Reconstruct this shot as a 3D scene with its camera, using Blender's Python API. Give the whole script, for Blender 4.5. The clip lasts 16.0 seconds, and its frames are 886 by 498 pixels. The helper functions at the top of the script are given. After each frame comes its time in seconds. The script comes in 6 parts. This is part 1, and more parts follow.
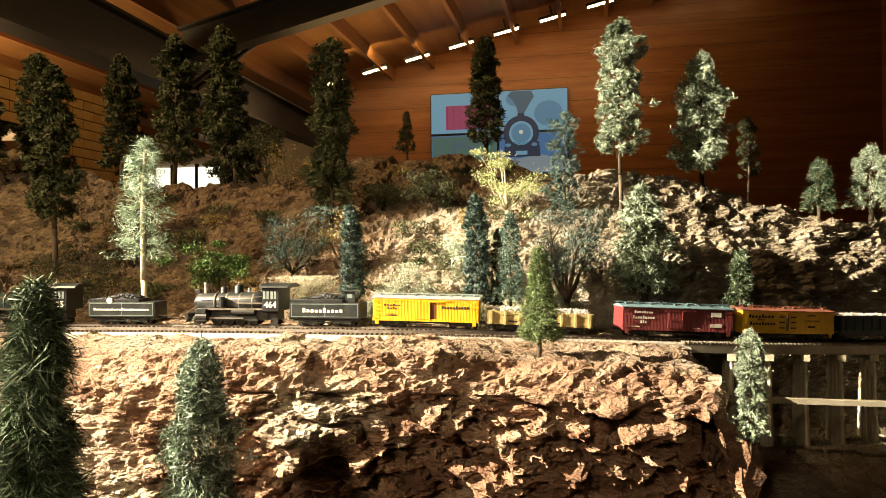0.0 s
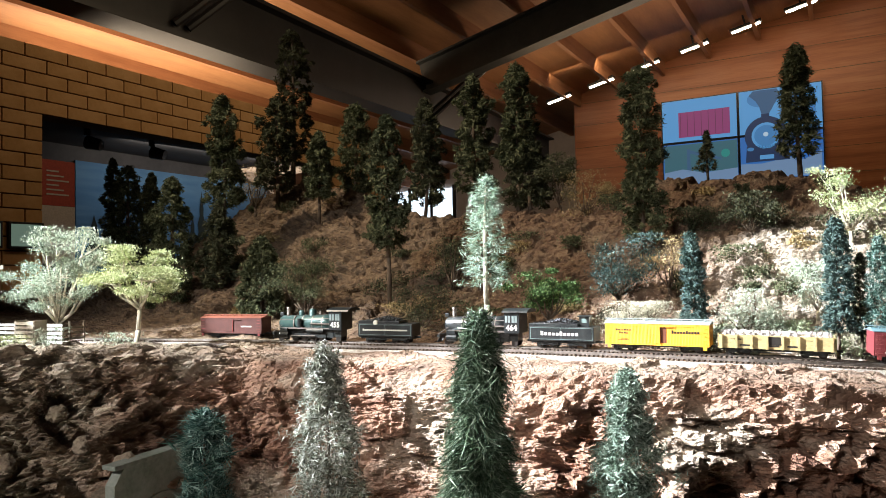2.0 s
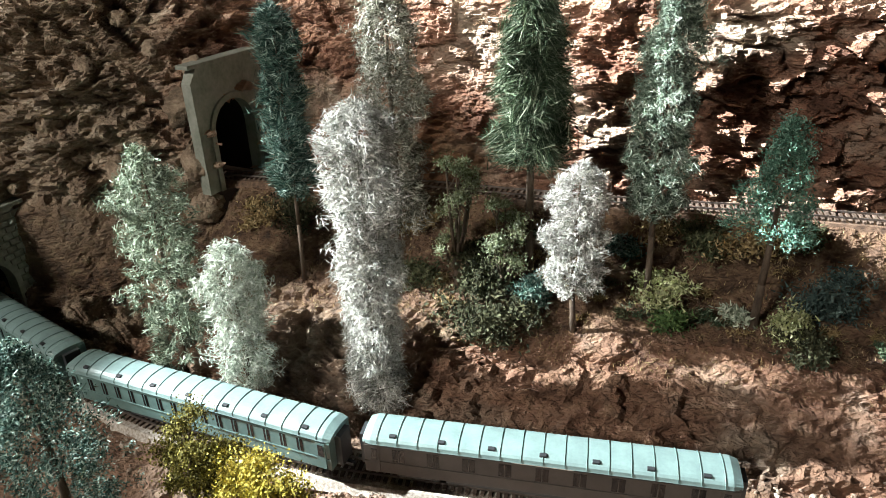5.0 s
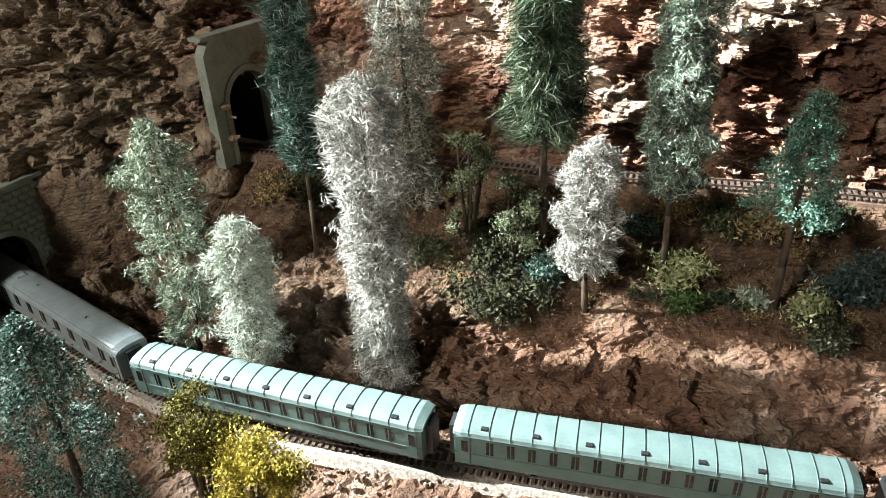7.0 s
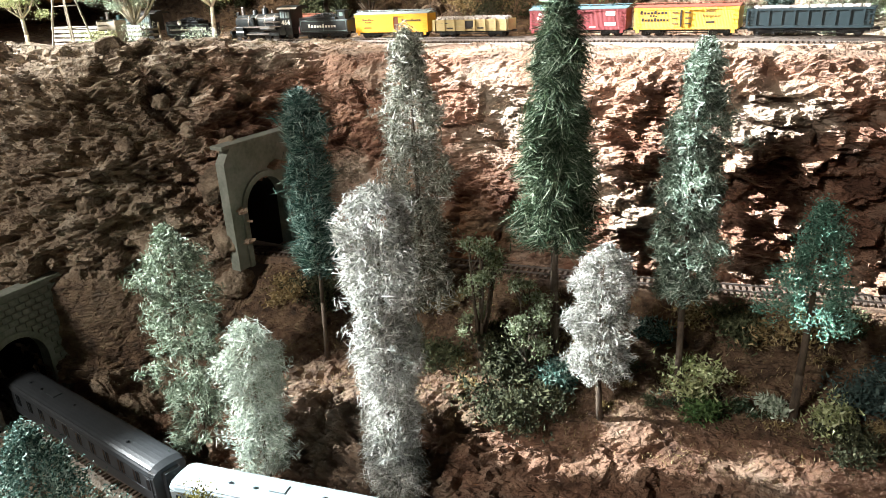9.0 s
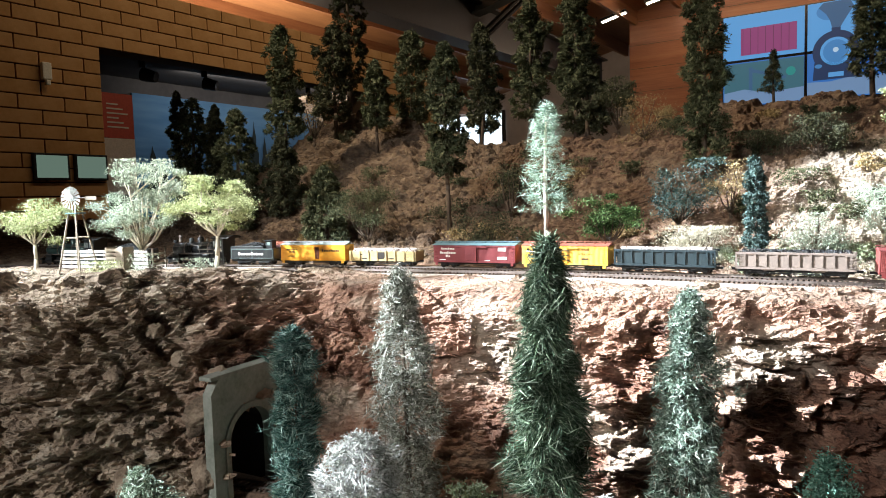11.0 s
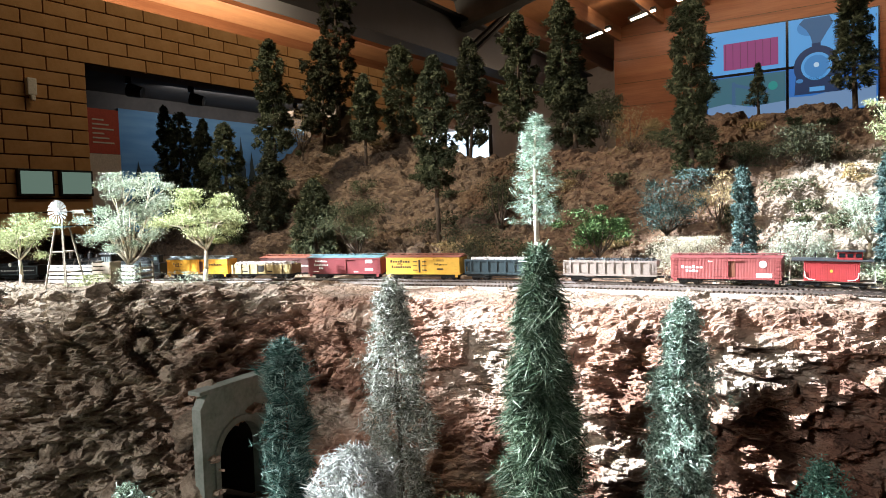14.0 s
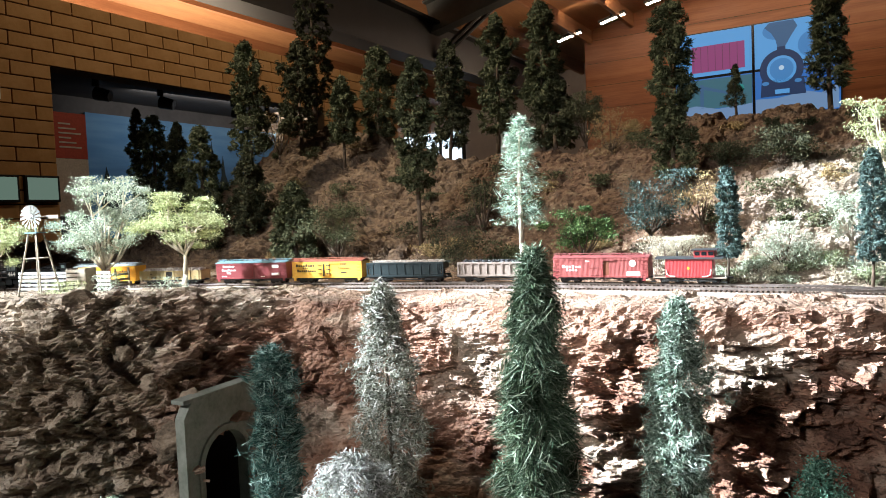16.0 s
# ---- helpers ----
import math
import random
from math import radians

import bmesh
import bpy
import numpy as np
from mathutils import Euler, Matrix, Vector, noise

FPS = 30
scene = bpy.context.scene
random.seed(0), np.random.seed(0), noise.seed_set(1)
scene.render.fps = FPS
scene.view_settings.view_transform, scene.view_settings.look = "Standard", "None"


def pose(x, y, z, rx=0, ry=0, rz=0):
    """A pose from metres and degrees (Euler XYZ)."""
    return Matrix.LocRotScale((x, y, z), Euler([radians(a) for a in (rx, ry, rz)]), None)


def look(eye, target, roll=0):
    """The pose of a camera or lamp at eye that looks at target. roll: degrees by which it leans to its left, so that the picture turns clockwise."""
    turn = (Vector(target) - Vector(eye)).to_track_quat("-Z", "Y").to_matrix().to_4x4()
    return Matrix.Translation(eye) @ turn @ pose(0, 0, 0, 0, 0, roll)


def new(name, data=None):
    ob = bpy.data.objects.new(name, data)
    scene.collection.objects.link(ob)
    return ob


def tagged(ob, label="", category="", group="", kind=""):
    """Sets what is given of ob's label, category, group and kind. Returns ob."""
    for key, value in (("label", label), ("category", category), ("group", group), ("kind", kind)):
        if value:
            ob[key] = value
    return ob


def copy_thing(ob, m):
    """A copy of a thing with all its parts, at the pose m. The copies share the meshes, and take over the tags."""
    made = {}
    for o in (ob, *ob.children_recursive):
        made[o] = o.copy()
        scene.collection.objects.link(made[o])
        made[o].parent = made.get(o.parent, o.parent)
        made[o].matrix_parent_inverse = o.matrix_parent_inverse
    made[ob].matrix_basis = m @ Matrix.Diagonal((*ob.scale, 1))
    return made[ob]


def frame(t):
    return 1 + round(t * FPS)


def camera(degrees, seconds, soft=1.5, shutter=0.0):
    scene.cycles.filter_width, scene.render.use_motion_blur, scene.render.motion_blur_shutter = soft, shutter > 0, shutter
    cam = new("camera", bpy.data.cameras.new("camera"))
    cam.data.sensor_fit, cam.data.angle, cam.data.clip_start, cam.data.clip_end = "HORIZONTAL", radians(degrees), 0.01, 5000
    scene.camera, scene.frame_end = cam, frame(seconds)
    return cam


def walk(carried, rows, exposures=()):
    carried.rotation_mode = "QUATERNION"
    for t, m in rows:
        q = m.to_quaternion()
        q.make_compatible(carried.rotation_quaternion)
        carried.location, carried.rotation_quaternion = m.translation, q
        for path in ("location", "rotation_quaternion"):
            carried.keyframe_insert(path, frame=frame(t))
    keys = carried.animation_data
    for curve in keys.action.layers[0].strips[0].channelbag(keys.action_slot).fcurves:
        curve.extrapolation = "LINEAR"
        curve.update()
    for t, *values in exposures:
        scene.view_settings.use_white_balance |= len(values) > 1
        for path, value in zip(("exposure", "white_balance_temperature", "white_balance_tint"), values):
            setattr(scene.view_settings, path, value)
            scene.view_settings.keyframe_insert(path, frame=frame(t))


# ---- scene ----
cam = camera(65.9, 16.0, soft=0.8)
PATH = [
    (0, (0.083, 0.032, 1.545), (-0.319, 1.991, 1.554), -0.4),
    (0.5, (0.021, -0.014, 1.562), (-0.688, 1.856, 1.59), -1.4),
    (1, (-0.027, -0.047, 1.573), (-0.919, 1.742, 1.634), -1.3),
    (1.5, (-0.04, -0.057, 1.564), (-1.022, 1.684, 1.631), -1.2),
    (2, (-0.046, -0.059, 1.563), (-1.049, 1.67, 1.625), -1.1),
    (2.5, (-0.05, -0.059, 1.56), (-1.071, 1.66, 1.622), -1.2),
    (3, (-0.05, -0.065, 1.561), (-1.085, 1.645, 1.623), -1.3),
    (3.5, (-0.047, -0.095, 1.551), (-1.086, 1.612, 1.474), -0.7),
    (4, (-0.053, -0.109, 1.544), (-1.063, 1.53, 1.001), -1.1),
    (4.5, (-0.059, -0.121, 1.534), (-1.029, 1.481, 0.832), -0.8),
    (5, (-0.056, -0.127, 1.52), (-0.997, 1.389, 0.616), -1.8),
    (5.2, (-0.055, -0.122, 1.517), (-0.986, 1.375, 0.573), -1.8),
    (7.3, (-0.044, -0.103, 1.523), (-1.048, 1.322, 0.542), -2.8),
    (7.5, (-0.045, -0.102, 1.522), (-1.051, 1.331, 0.554), -2.8),
    (8, (-0.044, -0.102, 1.524), (-1.066, 1.335, 0.58), -3.0),
    (8.5, (-0.044, -0.104, 1.525), (-1.082, 1.358, 0.639), -3.0),
    (9, (-0.046, -0.106, 1.529), (-1.127, 1.414, 0.808), -2.6),
    (9.5, (-0.048, -0.104, 1.548), (-1.167, 1.489, 1.088), -2.6),
    (10, (-0.047, -0.1, 1.56), (-1.184, 1.531, 1.339), -1.9),
    (10.2, (-0.044, -0.096, 1.564), (-1.185, 1.535, 1.371), -1.8),
    (12.5, (-0.051, -0.097, 1.559), (-1.139, 1.578, 1.448), -1.9),
    (13, (-0.051, -0.097, 1.559), (-1.148, 1.572, 1.453), -1.9),
    (13.5, (-0.05, -0.098, 1.559), (-1.149, 1.57, 1.456), -1.8),
    (14, (-0.05, -0.098, 1.559), (-1.146, 1.571, 1.454), -1.9),
    (14.5, (-0.052, -0.096, 1.56), (-1.141, 1.578, 1.454), -2.0),
    (15, (-0.054, -0.094, 1.561), (-1.138, 1.583, 1.454), -2.3),
    (15.5, (-0.056, -0.093, 1.561), (-1.126, 1.594, 1.459), -2.3),
    (16, (-0.07, -0.099, 1.558), (-1.101, 1.612, 1.459), -2.4),
]
walk(cam, [(t, look(eye, target, roll)) for t, eye, target, roll in PATH],
     [(0.0, -0.32, 10600, 8), (0.5, -0.32, 8200, 10), (1.0, -0.27, 7000, 10), (1.6, -0.24, 6300, 10), (3.2, -0.24, 6050, 10), (4.0, -0.1, 6350, 10), (5.0, -0.05, 6550, 10), (8.5, -0.05, 6600, 10), (10.2, -0.06, 6000, 10), (16.0, -0.06, 5900, 10)])

# ---- light: spotlights and an added fill on the layout, lit ceiling strips, daylight in the far hall ----
world = bpy.data.worlds.new("hall_air")
scene.world = world
world.use_nodes = True
world.node_tree.nodes["Background"].inputs[0].default_value = (0.5, 0.42, 0.36, 1)
world.node_tree.nodes["Background"].inputs[1].default_value = 0.085


def spot(name, eye, target, watts, degrees, blend, size, colour):
    lamp = bpy.data.lights.new(name, "SPOT")
    lamp.energy, lamp.spot_size, lamp.spot_blend, lamp.shadow_soft_size, lamp.color = watts, radians(degrees), blend, size, colour
    ob = new(name, lamp)
    ob.matrix_world = look(eye, target)
    return ob


def area(name, eye, target, watts, sx, sy, colour):
    lamp = bpy.data.lights.new(name, "AREA")
    lamp.shape, lamp.size, lamp.size_y, lamp.energy, lamp.color = "RECTANGLE", sx, sy, watts, colour
    ob = new(name, lamp)
    ob.matrix_world = look(eye, target)
    return ob


spot("spotlight_key", (-2.4, -0.18, 2.75), (0.15, 0.78, 1.46), 2650, 21, 0.4, 0.012, (0.97, 0.99, 1.0))
# unseen soft fill, added from the front to brighten the west cliff
spot("added_fill", (-1.0, -2.1, 2.9), (-0.82, 0.40, 1.26), 275, 40, 0.8, 0.25, (1.0, 0.93, 0.84))
spot("spotlight_shelf", (-2.0, -1.2, 3.1), (-1.06, 0.55, 1.50), 1750, 14, 0.6, 0.03, (0.97, 1.0, 0.98))
spot("spotlight_track", (-2.0, -0.40, 2.45), (-0.44, 0.21, 1.22), 1200, 12, 0.5, 0.012, (0.95, 1.0, 1.0))
spot("spotlight_hill", (-1.9, 0.0, 3.4), (-0.75, 1.25, 1.70), 300, 44, 0.9, 0.08, (1.0, 0.80, 0.55))
area("hall_strip_glow", (-2.5, 15.6, 6.4), (-2.5, 17.6, 4.8), 90, 8.0, 0.4, (1.0, 0.72, 0.42))
area("ceiling_wash", (-3.0, 14.5, 4.6), (-3.4, 11.0, 7.0), 78, 6.0, 0.4, (1.0, 0.70, 0.42))
area("left_wall_glow", (-4.2, 5.5, 5.0), (-6.4, 5.5, 3.3), 36, 5.0, 0.4, (1.0, 0.75, 0.45))
area("niche_lamp", (-7.4, 6.6, 3.2), (-8.4, 6.7, 2.2), 16, 2.8, 0.2, (1.0, 0.95, 0.88))
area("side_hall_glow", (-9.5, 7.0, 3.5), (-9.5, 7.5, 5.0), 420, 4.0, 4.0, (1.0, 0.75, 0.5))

# ---- materials ----


def mat(name, rough=0.7, metal=0.0):
    m = bpy.data.materials.new(name)
    m.use_nodes = True
    b = m.node_tree.nodes["Principled BSDF"]
    b.inputs["Roughness"].default_value, b.inputs["Metallic"].default_value = rough, metal
    return m, m.node_tree, b


def mixed(name, colours, scale, rough=0.75, metal=0.0, bump=0.0, bump_scale=0.0, stretch=(1, 1, 1), detail=6, space="Object", per_object=0.0):
    """A surface whose colour wanders through the given colours, at two scales, with fine relief."""
    m, tree, b = mat(name, rough, metal)
    n, link = tree.nodes, tree.links
    co = n.new("ShaderNodeTexCoord")
    mp = n.new("ShaderNodeMapping")
    mp.inputs["Scale"].default_value = stretch
    link.new(co.outputs[space], mp.inputs[0])
    big, fine = n.new("ShaderNodeTexNoise"), n.new("ShaderNodeTexNoise")
    big.inputs["Scale"].default_value, big.inputs["Detail"].default_value = scale, detail
    fine.inputs["Scale"].default_value, fine.inputs["Detail"].default_value = scale * 7.3, 4
    both = n.new("ShaderNodeMath")
    both.operation = "MULTIPLY_ADD"
    both.inputs[1].default_value = 0.4
    link.new(mp.outputs[0], big.inputs["Vector"])
    link.new(mp.outputs[0], fine.inputs["Vector"])
    link.new(fine.outputs["Fac"], both.inputs[0])
    off = n.new("ShaderNodeMath")
    off.operation = "SUBTRACT"
    off.inputs[1].default_value = 0.2
    link.new(big.outputs["Fac"], off.inputs[0])
    link.new(off.outputs[0], both.inputs[2])
    fac = both.outputs[0]
    if per_object:
        info = n.new("ShaderNodeObjectInfo")
        add = n.new("ShaderNodeMath")
        add.operation = "MULTIPLY_ADD"
        add.inputs[1].default_value = per_object
        link.new(info.outputs["Random"], add.inputs[0])
        link.new(fac, add.inputs[2])
        fac = add.outputs[0]
    ramp = n.new("ShaderNodeValToRGB")
    while len(ramp.color_ramp.elements) < len(colours):
        ramp.color_ramp.elements.new(0.5)
    for i, c in enumerate(colours):
        el = ramp.color_ramp.elements[i]
        el.position, el.color = 0.3 + 0.4 * i / max(1, len(colours) - 1), (*c, 1)
    link.new(fac, ramp.inputs[0])
    link.new(ramp.outputs[0], b.inputs["Base Color"])
    if bump:
        nb, bp = n.new("ShaderNodeTexNoise"), n.new("ShaderNodeBump")
        nb.inputs["Scale"].default_value, nb.inputs["Detail"].default_value = bump_scale or scale * 12, 5
        link.new(mp.outputs[0], nb.inputs["Vector"])
        bp.inputs["Strength"].default_value, bp.inputs["Distance"].default_value = 0.6, bump
        link.new(nb.outputs["Fac"], bp.inputs["Height"])
        link.new(bp.outputs[0], b.inputs["Normal"])
    return m


def leafy(name, colours, rough=0.75, through_light=0.15):
    """Foliage: each tuft takes its own shade."""
    m, tree, b = mat(name, rough)
    n, link = tree.nodes, tree.links
    geo, ramp = n.new("ShaderNodeNewGeometry"), n.new("ShaderNodeValToRGB")
    while len(ramp.color_ramp.elements) < len(colours):
        ramp.color_ramp.elements.new(0.5)
    for i, c in enumerate(colours):
        el = ramp.color_ramp.elements[i]
        el.position, el.color = i / max(1, len(colours) - 1), (*c, 1)
    link.new(geo.outputs["Random Per Island"], ramp.inputs[0])
    link.new(ramp.outputs[0], b.inputs["Base Color"])
    b.inputs["Specular IOR Level"].default_value = 0.2
    return m


def glowing(name, colour, strength):
    m, tree, b = mat(name)
    b.inputs["Base Color"].default_value = (0.02, 0.02, 0.02, 1)
    b.inputs["Emission Color"].default_value, b.inputs["Emission Strength"].default_value = (*colour, 1), strength
    return m


def plain(name, colour, rough=0.5, metal=0.0, wear=0.15):
    a = tuple(c * (1 - wear) for c in colour)
    c2 = tuple(min(1, c * (1 + wear)) for c in colour)
    return mixed(name, [a, colour, c2], 60, rough, metal, bump=0.0002, bump_scale=900)


def terrain_material():
    """Red rock and soil; a mask chooses pale limestone, another one soil."""
    m, tree, b = mat("rock_and_soil", 0.9)
    n, link = tree.nodes, tree.links
    co = n.new("ShaderNodeTexCoord")

    def noise_at(scale, detail=8, stretch=(1, 1, 1), distort=0.0):
        mp, t = n.new("ShaderNodeMapping"), n.new("ShaderNodeTexNoise")
        mp.inputs["Scale"].default_value = stretch
        link.new(co.outputs["Object"], mp.inputs[0])
        link.new(mp.outputs[0], t.inputs["Vector"])
        t.inputs["Scale"].default_value, t.inputs["Detail"].default_value, t.inputs["Distortion"].default_value = scale, detail, distort
        return t.outputs["Fac"]

    def ramp(fac, colours, lo=0.3, hi=0.7):
        r = n.new("ShaderNodeValToRGB")
        while len(r.color_ramp.elements) < len(colours):
            r.color_ramp.elements.new(0.5)
        for i, c in enumerate(colours):
            el = r.color_ramp.elements[i]
            el.position, el.color = lo + (hi - lo) * i / (len(colours) - 1), (*c, 1)
        link.new(fac, r.inputs[0])
        return r.outputs[0]

    def mix(fac, a, c):
        x = n.new("ShaderNodeMix")
        x.data_type = "RGBA"
        link.new(fac, x.inputs[0])
        link.new(a, x.inputs[6])
        link.new(c, x.inputs[7])
        return x.outputs[2]

    def attribute(name):
        a = n.new("ShaderNodeAttribute")
        a.attribute_name = name
        return a.outputs["Fac"]

    red = ramp(noise_at(14, 10, (1, 1, 2.2), 0.6), [(0.11, 0.050, 0.030), (0.25, 0.125, 0.078), (0.37, 0.215, 0.145), (0.50, 0.36, 0.27)])
    grey = ramp(noise_at(40, 8), [(0.22, 0.17, 0.13), (0.42, 0.33, 0.25), (0.52, 0.45, 0.36)])
    rock = mix(ramp(noise_at(7, 4, (1, 1, 1.5)), [(0, 0, 0), (1, 1, 1)], 0.52, 0.66), red, grey)
    pale = ramp(noise_at(18, 10, (1, 1, 2), 0.5), [(0.19, 0.145, 0.10), (0.33, 0.275, 0.21), (0.48, 0.43, 0.36)])
    soil = ramp(noise_at(70, 12), [(0.045, 0.030, 0.020), (0.11, 0.066, 0.040), (0.18, 0.115, 0.068), (0.25, 0.18, 0.11)])
    olive = ramp(noise_at(26, 10, (1, 1, 1.6), 0.5), [(0.13, 0.10, 0.07), (0.30, 0.235, 0.165), (0.44, 0.36, 0.26), (0.52, 0.45, 0.36)])
    rock = mix(attribute("olive"), rock, olive)
    colour = mix(attribute("soil"), mix(attribute("pale"), rock, pale), soil)
    link.new(colour, b.inputs["Base Color"])
    bp = n.new("ShaderNodeBump")
    bp.inputs["Strength"].default_value, bp.inputs["Distance"].default_value = 1.0, 0.011
    link.new(noise_at(150, 10, (1, 1, 1.8), 0.5), bp.inputs["Height"])
    link.new(bp.outputs[0], b.inputs["Normal"])
    return m


TERRAIN = terrain_material()
BARK = mixed("bark", [(0.05, 0.035, 0.025), (0.11, 0.08, 0.055), (0.16, 0.12, 0.09)], 120, 0.9, bump=0.001, stretch=(1, 1, 0.3))
PALE_BARK = mixed("pale_bark", [(0.45, 0.40, 0.30), (0.62, 0.56, 0.44)], 100, 0.8, bump=0.0006)
DARK_NEEDLES = leafy("dark_needles", [(0.022, 0.028, 0.016), (0.065, 0.072, 0.04), (0.13, 0.135, 0.075)])
OLIVE_NEEDLES = leafy("olive_needles", [(0.03, 0.042, 0.02), (0.09, 0.105, 0.055), (0.17, 0.18, 0.10)])
GREEN_NEEDLES = leafy("green_needles", [(0.016, 0.034, 0.018), (0.035, 0.065, 0.034), (0.08, 0.12, 0.065), (0.34, 0.40, 0.30)])
TEAL_NEEDLES = leafy("teal_needles", [(0.015, 0.045, 0.036), (0.07, 0.15, 0.125), (0.42, 0.54, 0.47)])
FROST_NEEDLES = leafy("frosted_needles", [(0.05, 0.08, 0.055), (0.22, 0.30, 0.23), (0.62, 0.72, 0.63)])
GREY_FIBRE = leafy("silver_fibre", [(0.16, 0.17, 0.14), (0.55, 0.56, 0.52), (0.86, 0.86, 0.84)])
DUST_FIBRE = leafy("dusty_fibre", [(0.05, 0.05, 0.035), (0.28, 0.29, 0.23), (0.70, 0.71, 0.65)])
SAGE_FIBRE = leafy("sage_fibre", [(0.10, 0.13, 0.09), (0.26, 0.32, 0.24), (0.50, 0.58, 0.47)])
PALE_FIBRE = leafy("pale_fibre", [(0.26, 0.31, 0.25), (0.50, 0.56, 0.48), (0.72, 0.76, 0.70)])
FROST_PINE = leafy("pale_pine_needles", [(0.10, 0.16, 0.11), (0.28, 0.38, 0.29), (0.52, 0.62, 0.52)])
SAGE_LEAVES = leafy("sage_leaves", [(0.14, 0.17, 0.07), (0.28, 0.33, 0.20), (0.50, 0.55, 0.40)])
TURQUOISE = leafy("turquoise_leaves", [(0.05, 0.13, 0.09), (0.14, 0.30, 0.22), (0.32, 0.52, 0.42)])
OLIVE_FOAM = leafy("olive_foam", [(0.05, 0.05, 0.012), (0.14, 0.13, 0.03), (0.30, 0.27, 0.07)])
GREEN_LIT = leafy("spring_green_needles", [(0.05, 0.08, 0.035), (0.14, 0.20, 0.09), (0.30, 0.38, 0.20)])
STRAW_PALE = leafy("pale_straw", [(0.30, 0.27, 0.19), (0.48, 0.45, 0.34), (0.66, 0.63, 0.50)])
BLUE_NEEDLES = leafy("blue_needles", [(0.03, 0.055, 0.05), (0.075, 0.12, 0.11), (0.15, 0.22, 0.20)])
YELLOW_LEAVES = leafy("yellow_leaves", [(0.26, 0.30, 0.12), (0.48, 0.53, 0.27), (0.68, 0.72, 0.46)])
PALE_LEAVES = leafy("pale_leaves", [(0.22, 0.28, 0.19), (0.44, 0.51, 0.40), (0.64, 0.70, 0.58)])
BRIGHT_LEAVES = leafy("bright_leaves", [(0.03, 0.06, 0.02), (0.08, 0.15, 0.05), (0.17, 0.27, 0.10)])
GOLD_LEAVES = leafy("gold_leaves", [(0.22, 0.20, 0.04), (0.42, 0.36, 0.06), (0.62, 0.52, 0.12)])
STRAW = leafy("straw", [(0.20, 0.14, 0.06), (0.36, 0.27, 0.13), (0.52, 0.42, 0.24)])
GRAVEL = mixed("gravel", [(0.24, 0.20, 0.16), (0.42, 0.38, 0.33), (0.58, 0.55, 0.50)], 350, 0.95, bump=0.0015, bump_scale=500)
BROWN_BED = mixed("brown_ballast", [(0.06, 0.04, 0.028), (0.14, 0.09, 0.06), (0.22, 0.15, 0.10)], 200, 0.95, bump=0.0015, bump_scale=500)
TIE = mixed("tie_wood", [(0.05, 0.035, 0.025), (0.11, 0.08, 0.06), (0.17, 0.13, 0.10)], 150, 0.9)
STEEL = mixed("rail_steel", [(0.16, 0.13, 0.11), (0.30, 0.27, 0.25)], 80, 0.45, 0.8)
CONCRETE = mixed("cast_concrete", [(0.15, 0.17, 0.14), (0.23, 0.25, 0.21), (0.30, 0.31, 0.27)], 30, 0.85, bump=0.0008)
BLACK = mixed("black_paint", [(0.008, 0.010, 0.011), (0.016, 0.019, 0.02), (0.03, 0.034, 0.034)], 60, 0.38)
LOCO_GREEN = mixed("boiler_jacket", [(0.03, 0.06, 0.055), (0.05, 0.09, 0.085)], 60, 0.3, 0.3)
YELLOW = plain("reefer_yellow", (0.80, 0.40, 0.035), 0.45)
REEFER = plain("pale_reefer_yellow", (0.78, 0.45, 0.06), 0.45)
MAROON = plain("boxcar_maroon", (0.20, 0.035, 0.035), 0.5)
RED = plain("caboose_red", (0.30, 0.03, 0.03), 0.5)
TAN = plain("gondola_tan", (0.46, 0.36, 0.17), 0.6)
ROOF_GREY = plain("roof_grey", (0.30, 0.34, 0.34), 0.5)
ROOF_RED = plain("roof_red", (0.24, 0.08, 0.05), 0.6)
HOPPER = plain("hopper_blue_black", (0.02, 0.035, 0.04), 0.4)
HOPPER_GREY = plain("hopper_grey_brown", (0.22, 0.18, 0.15), 0.6)
WHITE = plain("white_lettering", (0.80, 0.78, 0.70), 0.6)
INK = plain("black_lettering", (0.02, 0.016, 0.012), 0.6)
COAL = mixed("coal", [(0.008, 0.008, 0.008), (0.04, 0.045, 0.05)], 300, 0.5, bump=0.002, bump_scale=300)
LOAD = mixed("crushed_stone", [(0.28, 0.24, 0.22), (0.5, 0.45, 0.42), (0.68, 0.64, 0.60)], 350, 0.9, bump=0.002, bump_scale=350)
COACH = plain("coach_grey_green", (0.11, 0.19, 0.18), 0.4)
COACH_ROOF = plain("coach_roof", (0.20, 0.30, 0.295), 0.4)
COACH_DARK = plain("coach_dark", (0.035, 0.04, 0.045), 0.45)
WINDOW_DARK = plain("window_dark", (0.01, 0.012, 0.014), 0.15)
WOOD_GREY = plain("weathered_wood", (0.30, 0.26, 0.20), 0.85)
MILL_WHITE = plain("mill_white", (0.75, 0.76, 0.72), 0.5)

# ---- mesh helpers ----


def part(name, bm, material, parent=None, label="", smooth=False):
    me = bpy.data.meshes.new(name)
    bm.normal_update()
    bm.to_mesh(me)
    bm.free()
    if smooth:
        for p in me.polygons:
            p.use_smooth = True
    me.materials.append(material)
    ob = new(name, me)
    if parent is not None:
        ob.parent = parent
    if label:
        ob["label"] = label
    return ob


